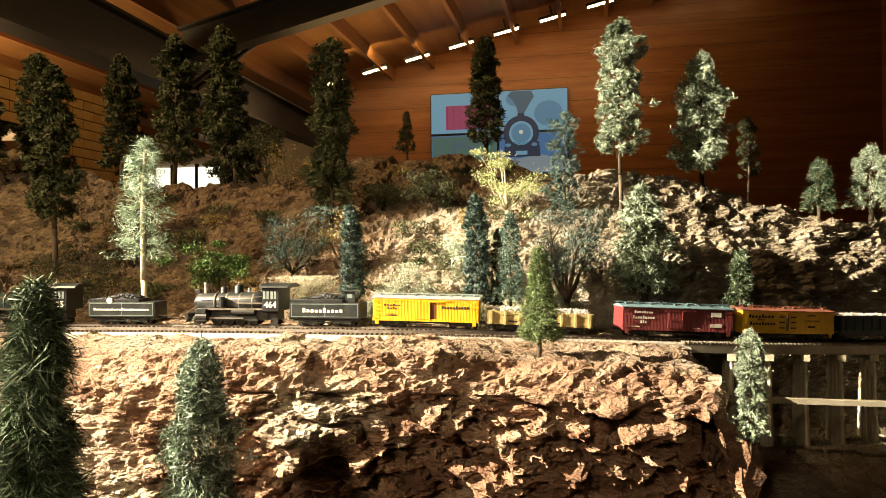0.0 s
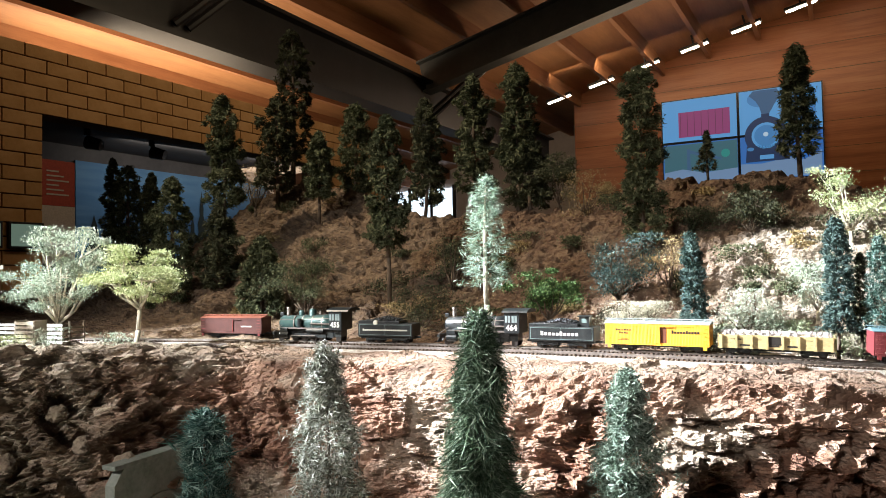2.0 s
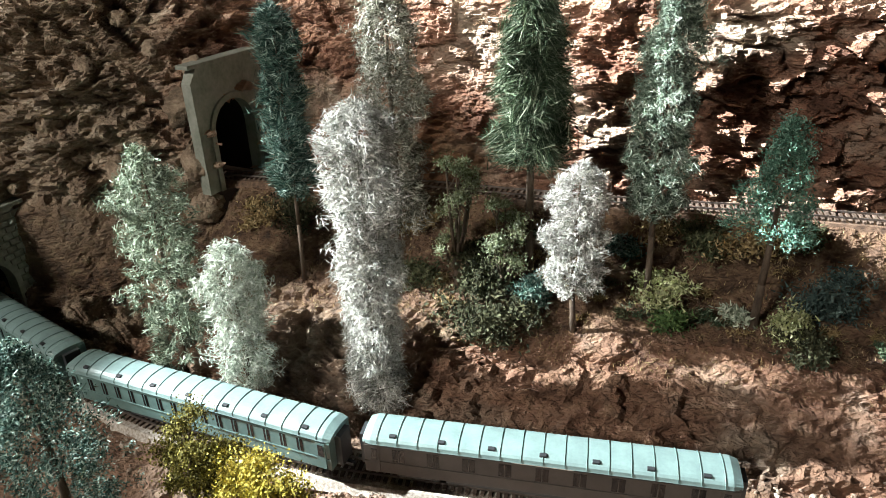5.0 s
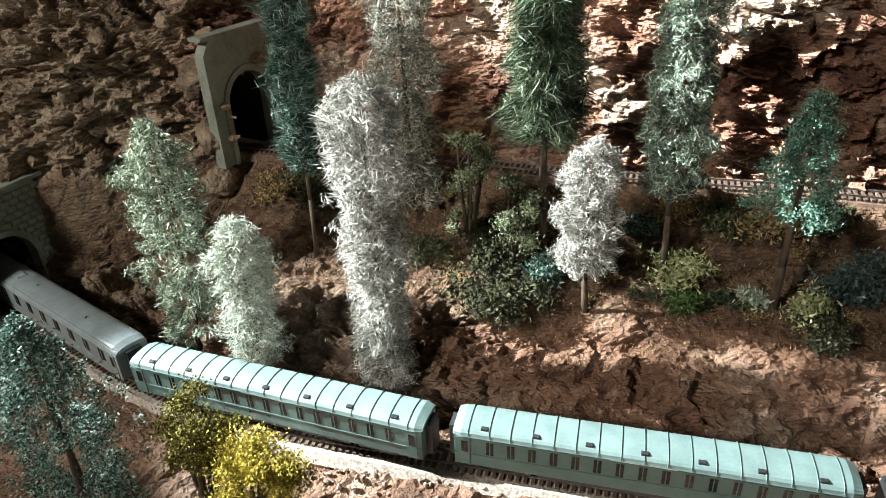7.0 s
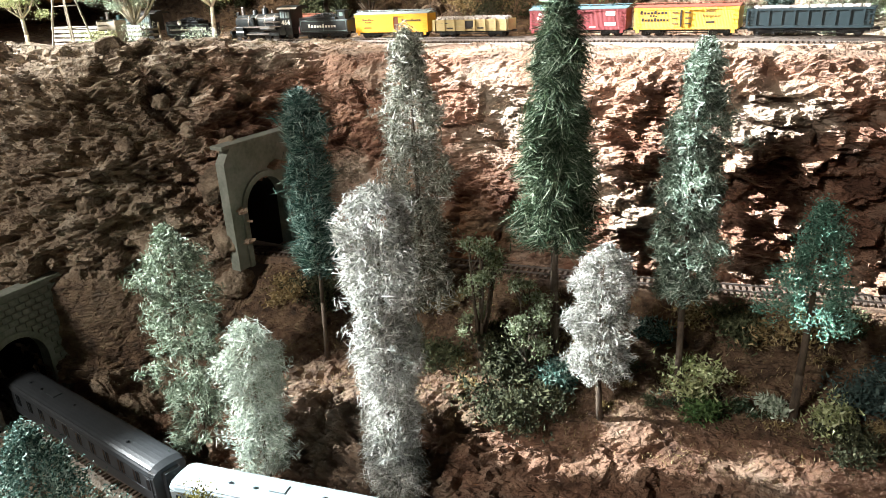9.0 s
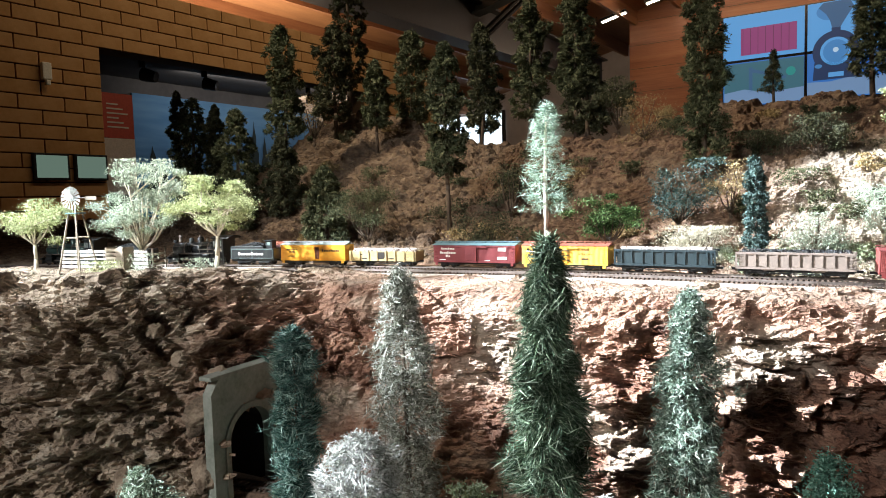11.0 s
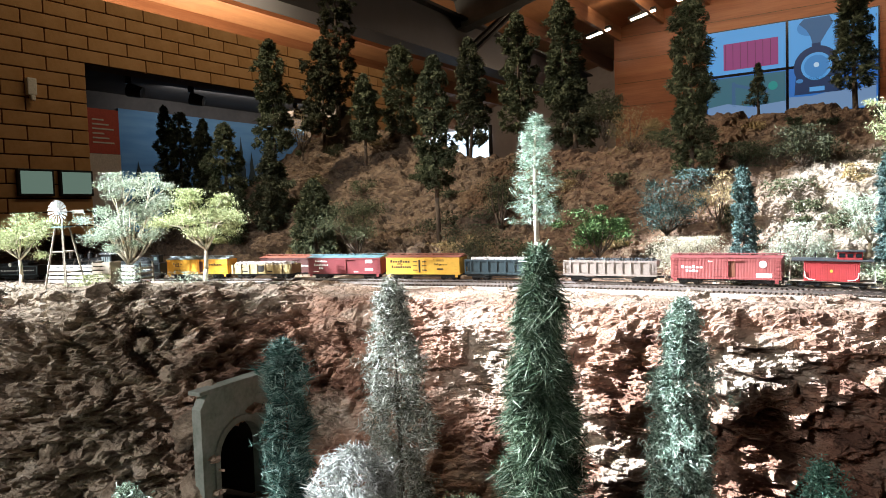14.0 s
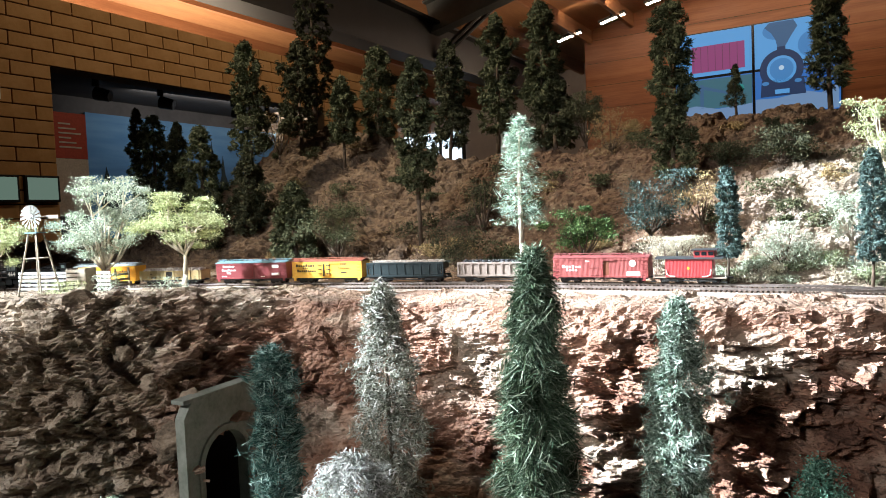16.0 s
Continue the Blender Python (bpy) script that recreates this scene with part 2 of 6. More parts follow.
def raw(name, verts, faces, material, parent=None, smooth=False):
    me = bpy.data.meshes.new(name)
    me.from_pydata(verts, [], faces)
    me.materials.append(material)
    if smooth:
        me.polygons.foreach_set("use_smooth", [True] * len(me.polygons))
    me.update()
    ob = new(name, me)
    if parent is not None:
        ob.parent = parent
    return ob


def thing(name, m, label, category, group="", kind=""):
    ob = new(name)
    ob.empty_display_size = 0.02
    ob.matrix_basis = m
    return tagged(ob, label, category, group, kind)


def box(bm, x0, x1, y0, y1, z0, z1, bevel=0.0):
    made = bmesh.ops.create_cube(bm, size=1, matrix=Matrix.Translation(((x0 + x1) / 2, (y0 + y1) / 2, (z0 + z1) / 2)) @ Matrix.Diagonal((x1 - x0, y1 - y0, z1 - z0, 1)))
    if bevel:
        edges = {e for v in made["verts"] for e in v.link_edges}
        bmesh.ops.bevel(bm, geom=list(edges), offset=bevel, segments=2, affect="EDGES", profile=0.6)
    return bm


def boxed(*args, bevel=0.0):
    return box(bmesh.new(), *args, bevel=bevel)


def tube(bm, a, b, r0, r1=None, n=8):
    """A tapered round bar from a to b."""
    a, b = Vector(a), Vector(b)
    r1 = r0 if r1 is None else r1
    turn = (b - a).to_track_quat("Z", "Y").to_matrix().to_4x4()
    bmesh.ops.create_cone(bm, cap_ends=True, segments=n, radius1=r0, radius2=r1, depth=(b - a).length, matrix=Matrix.Translation((a + b) / 2) @ turn)
    return bm


def tubed(*args, **kw):
    return tube(bmesh.new(), *args, **kw)


def lathe(bm, rings, n=14, m=Matrix()):
    """A turned shape about z from (radius, height) rings."""
    rows = [[bm.verts.new(m @ Vector((r * math.cos(2 * math.pi * k / n), r * math.sin(2 * math.pi * k / n), z))) for k in range(n)] for r, z in rings]
    for lo, hi in zip(rows, rows[1:]):
        for k in range(n):
            bm.faces.new((lo[k], lo[(k + 1) % n], hi[(k + 1) % n], hi[k]))
    bm.faces.new(rows[0][::-1])
    bm.faces.new(rows[-1])
    return bm


def lettering(name, words, size, m, material, parent, bold=0.0):
    cu = bpy.data.curves.new(name, "FONT")
    cu.body, cu.size, cu.align_x, cu.align_y, cu.extrude, cu.offset, cu.resolution_u = words, size, "CENTER", "CENTER", 0.00008, bold, 2
    tmp = bpy.data.objects.new(name, cu)
    scene.collection.objects.link(tmp)
    me = bpy.data.meshes.new_from_object(tmp.evaluated_get(bpy.context.evaluated_depsgraph_get()))
    bpy.data.objects.remove(tmp)
    me.materials.clear()
    me.materials.append(material)
    ob = new(name, me)
    ob.parent = parent
    ob.matrix_basis = m
    return ob


def bars(name, rows, m, material, parent):
    """Lettering too small to read: bars of (x, z, width, height)."""
    for x, z, w, h in rows:
        part(name, boxed(x - w / 2, x + w / 2, -0.0001, 0.0001, z - h / 2, z + h / 2), material, parent).matrix_basis = m


def lerp(x, keys):
    return float(np.interp(x, [k[0] for k in keys], [k[1] for k in keys]))


# ---- the plan of the layout: three tracks on three levels ----


def y1(x):
    d = x + 0.2
    return 0.848 - (0.16 if d < 0 else -0.42) * d * d


def y2(x):
    return lerp(x, [(-1.0, 0.36), (-0.703, 0.461), (-0.512, 0.527), (-0.292, 0.581), (-0.08, 0.648), (0.3, 0.75), (0.6, 0.82)])


def y3(x):
    if x < -0.66:
        return 0.17 + 0.2 * (x + 0.66) ** 2
    if x < -0.37:
        return 0.17 + 0.6 * (x + 0.66) ** 2
    return 0.2205 + 0.348 * (x + 0.37)


Z1, Z2, Z3 = 1.453, 1.213, 1.074


def z1(x):
    return Z1 - 0.05 * max(0.0, x + 0.1)


def smooth_step(x, a, b):
    k = min(1.0, max(0.0, (x - a) / (b - a)))
    return k * k * (3 - 2 * k)


def profile(x):
    """The ground's section across the layout at x, front to back: (y, z) where its slope changes."""
    t3 = y3(x)
    west, gap = smooth_step(x, -0.70, -0.755), smooth_step(x, 0.200, 0.245)
    foot3 = t3 + 0.045
    edge = max(foot3 + 0.015, lerp(x, [(-0.75, 0.27), (-0.55, 0.30), (-0.4, 0.35), (-0.29, 0.41), (-0.2, 0.46), (-0.11, 0.49), (0.0, 0.51), (0.6, 0.56)]))
    t2 = y2(x)
    lip = lerp(x, [(-1.4, 0.20), (-1.0, 0.29), (-0.95, 0.31), (-0.87, 0.35), (-0.82, 0.42), (-0.78, 0.50), (-0.74, 0.60), (-0.66, 0.635), (-0.56, 0.645), (-0.48, 0.655), (-0.36, 0.65), (-0.21, 0.665), (-0.08, 0.68), (0.02, 0.705), (0.14, 0.70), (0.6, 0.70)])
    wfoot = lerp(x, [(-1.4, 0.12), (-1.0, 0.17), (-0.9, 0.21), (-0.84, 0.26), (-0.80, 0.31), (-0.77, 0.36), (-0.74, 0.385), (-0.70, 0.42)])
    blend = lambda a, c: a + (c - a) * west
    z_shelf = z1(x) - 0.006 - 0.12 * gap
    t1 = y1(x)
    rise = 0.034 * smooth_step(x, -0.72, -0.85)
    hill = t1 + 0.05
    far = lerp(x, [(-1.8, 0.99), (-1.4, 0.93), (-0.8, 1.03), (-0.5, 0.99), (-0.3, 0.93), (0.0, 0.90), (0.5, 0.88)])
    mid_y, mid_z = 1.12, lerp(x, [(-1.8, 1.52), (-1.4, 1.58), (-1.2, 1.57), (-0.9, 1.52), (-0.6, 1.53), (-0.4, 1.56), (-0.25, 1.58), (-0.05, 1.60), (0.03, 1.645), (0.08, 1.665), (0.16, 1.672), (0.25, 1.648), (0.34, 1.615), (0.42, 1.592), (0.6, 1.585)])
    crest_z = lerp(x, [(-2.2, 1.5), (-1.78, 1.63), (-1.54, 1.78), (-1.36, 1.82), (-1.16, 1.785), (-0.98, 1.71), (-0.68, 1.695), (-0.555, 1.70), (-0.42, 1.745), (-0.24, 1.74), (-0.15, 1.745), (-0.06, 1.73), (0.02, 1.68), (0.08, 1.60), (0.6, 1.55)])
    return [
        (-0.35, 1.04), (t3 - 0.05, 1.058 + 0.012 * west), (t3 - 0.022, Z3 - 0.008), (t3 + 0.022, Z3 - 0.008), (foot3, 1.068),
        (blend(edge, wfoot - 0.02), blend(1.125, 1.09)), (blend((edge + t2) / 2, wfoot - 0.01), blend(1.145, 1.10)), (blend(t2 - 0.03, wfoot), blend(Z2 - 0.012, 1.12)), (blend(t2 - 0.02, wfoot + 0.004), blend(Z2 - 0.007, 1.15)),
        (blend(t2 + 0.022, wfoot + 0.012), blend(Z2 - 0.007, 1.22)), (blend(max(t2 + 0.03, lip - 0.05), wfoot + 0.045), blend(1.26, 1.345)), (lip - 0.012, z_shelf + rise - 0.035), (lip + 0.012, z_shelf + rise), (t1 - 0.03, z_shelf),
        (t1 - 0.02, z1(x) - 0.006 - 0.13 * gap), (t1 + 0.02, z1(x) - 0.006 - 0.13 * gap), (hill, z_shelf + 0.004), (max(far, hill + 0.03), 1.470), (mid_y, mid_z), (1.4, crest_z), (1.8, crest_z - 0.25), (1.9, 1.0),
    ]


def ground_z(x, y):
    k = profile(x)
    return float(np.interp(y, [a for a, b in k], [b for a, b in k]))


# samples, roughness, limestone and soil of each stretch between those points
STRETCHES = [(26, 0.8, 0.2, 0.3), (8, 0.4, 0.2, 0.3), (8, 0.05, 0.3, 0.4), (8, 0.6, 0.1, 0.5), (44, 1.7, 0, 0.35), (26, 0.8, 0, 0.8), (30, 0.4, 0, 0.95), (6, 0.25, 0, 0.9),
             (10, 0.15, 0, 0.7), (40, 1.5, 0, 0.1), (90, 1.55, 0, 0), (14, 0.8, 0.1, 0), (28, 0.35, 0.4, 0.2), (6, 0.1, 0.5, 0.2), (10, 0.04, 0.6, 0.1), (16, 0.15, 0.3, 0.4), (34, 0.35, 0.1, 0.9), (80, 0.9, 0.1, 0.85), (60, 0.8, 0.1, 0.8), (8, 0.4, 0, 0.9), (4, 0, 0, 1)]


def tunnel_inside(v, at, way, half, top):
    d = v - Vector(at)
    along, across = d.x * way[0] + d.y * way[1], -d.x * way[1] + d.y * way[0]
    return -0.05 < along < 0.12 and abs(across) < half and (0.010 if along < 0 else -1.0) < d.z < top


PORTAL = (-0.722, 0.455, 1.203)
PORTAL_WAY = (-0.995, -0.10)
STONE_PORTAL = (-0.868, 0.180, 1.066)
STONE_WAY = (-0.985, -0.17)


def build_terrain():
    xs, x = [], -3.0
    while x < 2.3:
        xs.append(x)
        x += 0.04 if x < -1.9 or x > 0.66 else (0.0028 if -0.84 < x < -0.68 else (0.0050 if x > -1.0 else 0.010))
    counts = [s[0] for s in STRETCHES]
    base = []
    for x in xs:
        keys = profile(x)
        col = []
        for (ya, za), (yb, zb), n in zip(keys, keys[1:], counts):
            col += [(x, ya + (yb - ya) * k / n, za + (zb - za) * k / n) for k in range(n)]
        col.append((x, *keys[-1]))
        base.append(col)
    grid = np.array(base)
    # round the section's corners and the plan's corners a little
    for _ in range(3):
        grid[:, 1:-1, 1:] = 0.25 * grid[:, :-2, 1:] + 0.5 * grid[:, 1:-1, 1:] + 0.25 * grid[:, 2:, 1:]
        grid[1:-1, :, 1:] = 0.25 * grid[:-2, :, 1:] + 0.5 * grid[1:-1, :, 1:] + 0.25 * grid[2:, :, 1:]
    du, dv = np.gradient(grid, axis=0), np.gradient(grid, axis=1)
    nor = np.cross(du, dv)
    nor /= np.linalg.norm(nor, axis=2, keepdims=True) + 1e-9
    rough, pale, soil = (np.concatenate([np.full(s[0], s[i]) for s in STRETCHES] + [[STRETCHES[-1][i]]]) for i in (1, 2, 3))
    for arr in (rough, pale, soil):
        for _ in range(2):
            arr[1:-1] = 0.25 * arr[:-2] + 0.5 * arr[1:-1] + 0.25 * arr[2:]
    nu, nv = grid.shape[:2]
    pale2, soil2, olive2 = (np.zeros((nu, nv)) for _ in range(3))
    verts = []
    for i in range(nu):
        x = xs[i]
        for j in range(nv):
            p = Vector(grid[i, j])
            r = rough[j]
            east = smooth_step(x, -0.38, -0.12) * smooth_step(p.y, 0.82, 0.92) * (1 - smooth_step(p.y, 1.16, 1.3) * (1 - smooth_step(x, -0.05, 0.1)))
            pale2[i, j] = max(pale[j], east)
            soil2[i, j] = soil[j] * (1 - 0.9 * east)
            west = smooth_step(x + 0.25 * (p.z - 1.3), -0.72, -0.80)
            olive2[i, j] = 0.85 * west
            # the recessed middle of the cliff and the front slab are smoother than the rest
            calm = smooth_step(x, -0.80, -0.70) * (1 - smooth_step(x, -0.36, -0.26)) * smooth_step(p.y, 0.46, 0.52) * (1 - smooth_step(p.y, 0.72, 0.76))
            slab = smooth_step(x, -0.36, -0.26) * smooth_step(p.z, 1.06, 1.075) * (1 - smooth_step(p.z, 1.13, 1.15))
            r *= (1 - 0.45 * calm) * (1 - 0.6 * slab)
            r *= (1 + 0.25 * east) * (1 + 0.35 * west)
            if r > 0.03:
                q = Vector((p.x * 9, p.y * 9, p.z * 17))
                big = noise.ridged_multi_fractal(q, 0.9, 2.1, 5, 0.9, 2.0) - 1.1
                warp = 0.5 * noise.noise(q * 2.5)
                cell = noise.voronoi(Vector((p.x * 21 + 1.6 * warp, p.y * 21 + warp, p.z * 27 - 1.6 * warp)))
                crack, tilt = cell[0][1] - cell[0][0], cell[1][0]
                facet = noise.noise(tilt * 7.7)
                cell2 = noise.voronoi(Vector((p.x * 60 + 2 * warp, p.y * 60, p.z * 80)))
                facet2 = noise.noise(cell2[1][0] * 5.1)
                fine = noise.fractal(Vector((p.x * 90, p.y * 90, p.z * 130)), 0.6, 2.0, 3)
                d = r * (0.008 * big + 0.018 * min(0.30, crack) + 0.019 * facet + 0.010 * facet2 + 0.006 * min(0.3, cell2[0][1] - cell2[0][0]) - 0.003 + 0.003 * fine)
                p = p + Vector(nor[i, j]) * d
            verts.append(p)
    faces = []
    for i in range(nu - 1):
        for j in range(nv - 1):
            a = i * nv + j
            mid = (verts[a] + verts[a + nv + 1]) / 2
            if tunnel_inside(mid, PORTAL, PORTAL_WAY, 0.038, 0.104) or tunnel_inside(mid, STONE_PORTAL, STONE_WAY, 0.034, 0.09):
                continue
            faces.append((a, a + nv, a + nv + 1, a + 1))
    ob = raw("ground", [tuple(v) for v in verts], faces, TERRAIN, smooth=False)
    for name, arr in (("pale", pale2), ("soil", soil2), ("olive", olive2)):
        ob.data.attributes.new(name, "FLOAT", "POINT").data.foreach_set("value", arr.ravel())
    return tagged(ob, "red rock cliff, brown slopes and pale outcrops of the model landscape", "terrain", kind="structure")


build_terrain()

# ---- the hall round the layout ----
BRICK = mixed("tan_block", [(0.36, 0.19, 0.07), (0.46, 0.25, 0.09), (0.54, 0.31, 0.13)], 3, 0.85, bump=0.003, bump_scale=60, per_object=0.15)
MORTAR = mixed("mortar", [(0.10, 0.06, 0.03), (0.16, 0.10, 0.05)], 8, 0.95)
PANEL = mixed("wood_panelling", [(0.20, 0.065, 0.022), (0.28, 0.095, 0.034), (0.34, 0.13, 0.05)], 0.9, 0.45, stretch=(0.4, 1, 6), bump=0.002)
PLYWOOD = mixed("ceiling_plywood", [(0.30, 0.14, 0.06), (0.42, 0.21, 0.09)], 1.2, 0.6, stretch=(4, 0.6, 1))
JOIST = mixed("joist_wood", [(0.26, 0.11, 0.045), (0.38, 0.18, 0.08)], 2.0, 0.6, stretch=(5, 0.4, 5))
DARK_STEEL = mixed("dark_girder_steel", [(0.010, 0.009, 0.009), (0.022, 0.02, 0.02)], 1.5, 0.5)
TEAL_STEEL = mixed("grey_beam_steel", [(0.05, 0.055, 0.052), (0.085, 0.09, 0.085)], 1.5, 0.5)
PLASTER = mixed("plaster", [(0.45, 0.40, 0.37), (0.55, 0.49, 0.45)], 1.5, 0.9)
NICHE = mixed("niche_paint", [(0.07, 0.06, 0.055), (0.11, 0.095, 0.085)], 2, 0.9)
CARPET = mixed("carpet", [(0.03, 0.028, 0.03), (0.07, 0.06, 0.06)], 4, 0.95)
STRIP = glowing("strip_lamp", (1.0, 0.86, 0.62), 22.0)
DAYLIGHT = glowing("daylight_pane", (0.80, 0.92, 1.0), 2.2)


def ceiling_z(x):
    return 6.0 + 0.223 * (x + 7.27)


def build_hall():
    tagged(part("floor", boxed(-16, 7, -5, 22, -0.1, 0.0), CARPET), "dark carpet floor of the hall", "floor", kind="structure")
    back = tagged(part("wall_north", boxed(-6.2, 7, 17.85, 18.1, 0, 9.4), PANEL), "reddish wood-panelled end wall", "wall", kind="structure")
    # panelling joints
    for z in [0.6 * k for k in range(1, 15)]:
        part("panel_joint", boxed(-6.2, 7, 17.842, 17.85, z, z + 0.012), MORTAR, back)
    tagged(part("wall_east", boxed(7, 7.2, -5, 18.1, 0, 9.4), PANEL), "wood-panelled side wall", "wall", kind="structure")
    tagged(part("wall_south", boxed(-16, 7, -5.2, -5, 0, 9.4), PLASTER), "plain plaster wall", "wall", kind="structure")
    tagged(part("wall_far_west", boxed(-16.2, -16, -5, 22, 0, 6), PLASTER), "plain plaster wall of the side hall", "wall", kind="structure")
    tagged(part("wall_far_north", boxed(-16, -6.2, 20.5, 20.7, 0, 7), PLASTER), "pale plaster wall of the side hall", "wall", kind="structure")
    # sloping ceiling
    bm = bmesh.new()
    lo = [bm.verts.new(v) for v in ((-16, -5, ceiling_z(-16)), (7, -5, ceiling_z(7)), (7, 22, ceiling_z(7)), (-16, 22, ceiling_z(-16)))]
    hi = [bm.verts.new(v.co + Vector((0, 0, 0.15))) for v in lo]
    bm.faces.new(lo[::-1])
    bm.faces.new(hi)
    for k in range(4):
        bm.faces.new((lo[k], lo[(k + 1) % 4], hi[(k + 1) % 4], hi[k]))
    tagged(part("ceiling", bm, PLYWOOD), "sloping plywood ceiling", "ceiling", kind="structure")
    x = -15.0
    while x < 6.5:
        z = ceiling_z(x)
        tagged(part("joist", boxed(x - 0.045, x + 0.045, -4.9, 17.85 if x > -6.2 else 20.4, z - 0.34, z + 0.01), JOIST), "long brown timber ceiling joist", "joist", "ceiling joists", "structure")
        x += 1.12
    # strip lamps beside the end wall
    x = -6.2
    while x < 4:
        z = ceiling_z(x) - 0.3
        lamp = thing("strip_light", pose(x, 16.7, z, 0, -12.6, 0), "short glowing strip light under the ceiling", "ceiling light", "ceiling strip lights")
        part("housing", boxed(-0.34, 0.34, -0.09, 0.09, 0.0, 0.06, bevel=0.01), DARK_STEEL, lamp)
        part("tube", boxed(-0.31, 0.31, -0.05, 0.05, -0.03, -0.002, bevel=0.012), STRIP, lamp)
        part("hanger", boxed(-0.02, 0.02, -0.02, 0.02, 0.06, 0.3), DARK_STEEL, lamp)
        x += 1.12
    # girder and cross beam
    girder = thing("girder", pose(0, 0, 0), "deep black steel girder under the ceiling", "girder", kind="structure")
    a = [(-7.0, -4.9, 4.38, 5.50), (-7.0, 17.8, 4.45, 5.15)]
    for nm, dx0, dx1, zf in (("web", -0.06, 0.06, (0.06, 0.94)), ("bottom_flange", -0.22, 0.22, (0, 0.06)), ("top_flange", -0.22, 0.22, (0.94, 1))):
        bm = bmesh.new()
        vs = []
        for gx, gy, z0, z1 in a:
            zz0, zz1 = z0 + (z1 - z0) * zf[0], z0 + (z1 - z0) * zf[1]
            vs.append([bm.verts.new((gx + dx, gy, zz)) for dx, zz in ((dx0, zz0), (dx1, zz0), (dx1, zz1), (dx0, zz1))])
        for k in range(4):
            bm.faces.new((vs[0][k], vs[0][(k + 1) % 4], vs[1][(k + 1) % 4], vs[1][k]))
        bm.faces.new(vs[0][::-1])
        bm.faces.new(vs[1])
        part(nm, bm, DARK_STEEL, girder)
    beam = thing("cross_beam", pose(-7, 11.3, 5.25, 0, -12.6, 0), "grey steel cross beam under the joists", "beam", kind="structure")
    bm = boxed(0, 13.5, -0.02, 0.02, -0.2, 0.36)
    box(bm, 0, 13.5, -0.15, 0.15, -0.24, -0.2)
    box(bm, 0, 13.5, -0.15, 0.15, 0.36, 0.4)
    part("web", bm, TEAL_STEEL, beam)
    for k in range(4):
        part("brace", tubed((-6.9, 11.3 + 0.1 * k - 6 * (k % 2), 4.6), (-6.0, 12.4 + 0.1 * k - 6 * (k % 2), 5.9), 0.05), DARK_STEEL, girder)
    # block wall with the display niche
    wall = tagged(part("wall_west", boxed(-6.7, -6.46, -5, 3.56, 0, 3.73), MORTAR), "tan block wall with dark joints", "wall", kind="structure")
    tagged(part("wall_west_head", boxed(-6.7, -6.46, 3.56, 9.2, 3.09, 3.73), MORTAR), "block wall over the display niche", "wall", kind="structure")
    tagged(part("wall_west_end", boxed(-6.7, -6.46, 7.4, 9.2, 0, 3.09), MORTAR), "block wall beyond the display niche", "wall", kind="structure")
    ch, cw = 0.128, 0.40
    me_full = None
    row = 0
    z = 3.73 - ch
    while z > 1.1:
        y = 1.4 - (0.5 * cw if row % 2 else 0)
        while y < 9.2:
            ya, yb = max(1.2, y + 0.006), min(9.2, y + cw - 0.006)
            if z + ch / 2 < 3.09 and yb > 3.56 and ya < 7.4:
                if ya < 3.50:
                    yb = 3.556
                else:
                    ya = max(ya, 7.404)
            if yb - ya > 0.03:
                full = abs(yb - ya - cw + 0.012) < 1e-4
                if full and me_full:
                    ob = new("block", me_full)
                    ob.parent = wall
                else:
                    ob = part("block", boxed(-0.03, 0.022, 0, yb - ya, 0.006, ch - 0.006, bevel=0.004), BRICK, wall)
                    if full:
                        me_full = ob.data
                ob.location = (-6.46, ya, z)
            y += cw
        z -= ch
        row += 1
    # niche: dark reveal, painted backdrop, spotlights, sign
    tagged(part("niche_back", boxed(-8.6, -8.5, 3.4, 8.7, 0.6, 3.4), NICHE), "dark back of the display niche", "wall", kind="structure")
    tagged(part("niche_side", boxed(-8.5, -6.7, 3.45, 3.54, 0.6, 3.4), NICHE), "dark side of the display niche", "wall", kind="structure")
    tagged(part("niche_top", boxed(-8.5, -6.7, 3.54, 8.7, 3.25, 3.3), NICHE), "dark top of the display niche", "wall", kind="structure")
    sky = mixed("painted_sky", [(0.045, 0.11, 0.21), (0.07, 0.17, 0.30), (0.13, 0.25, 0.38)], 0.6, 0.8, stretch=(1, 0.3, 2))
    mural = tagged(part("mural", boxed(-8.49, -8.46, 5.12, 8.5, 1.0, 3.06), sky), "blue painted sky backdrop on the niche wall", "mural")
    painted = plain("painted_pine", (0.012, 0.020, 0.018), 0.9)
    shapes = random.Random(5)
    for k in range(16):
        cy, hh = 5.35 + 0.2 * k + shapes.uniform(-0.05, 0.05), shapes.uniform(0.35, 0.8) + (0.35 if k > 8 else 0)
        bm = bmesh.new()
        pts, z0 = [], 1.7
        for t in range(9):
            pts.append((cy - 0.17 * (1 - t / 9) * (1 if t % 2 else 0.65), z0 + hh * t / 9))
        pts.append((cy, z0 + hh))
        pts += [(2 * cy - py + shapes.uniform(-0.01, 0.01), pz) for py, pz in reversed(pts[:-1])]
        face = bm.faces.new([bm.verts.new((-8.452 + 0.0004 * k, py, pz)) for py, pz in pts])
        part("painted_tree", bm, painted, mural)
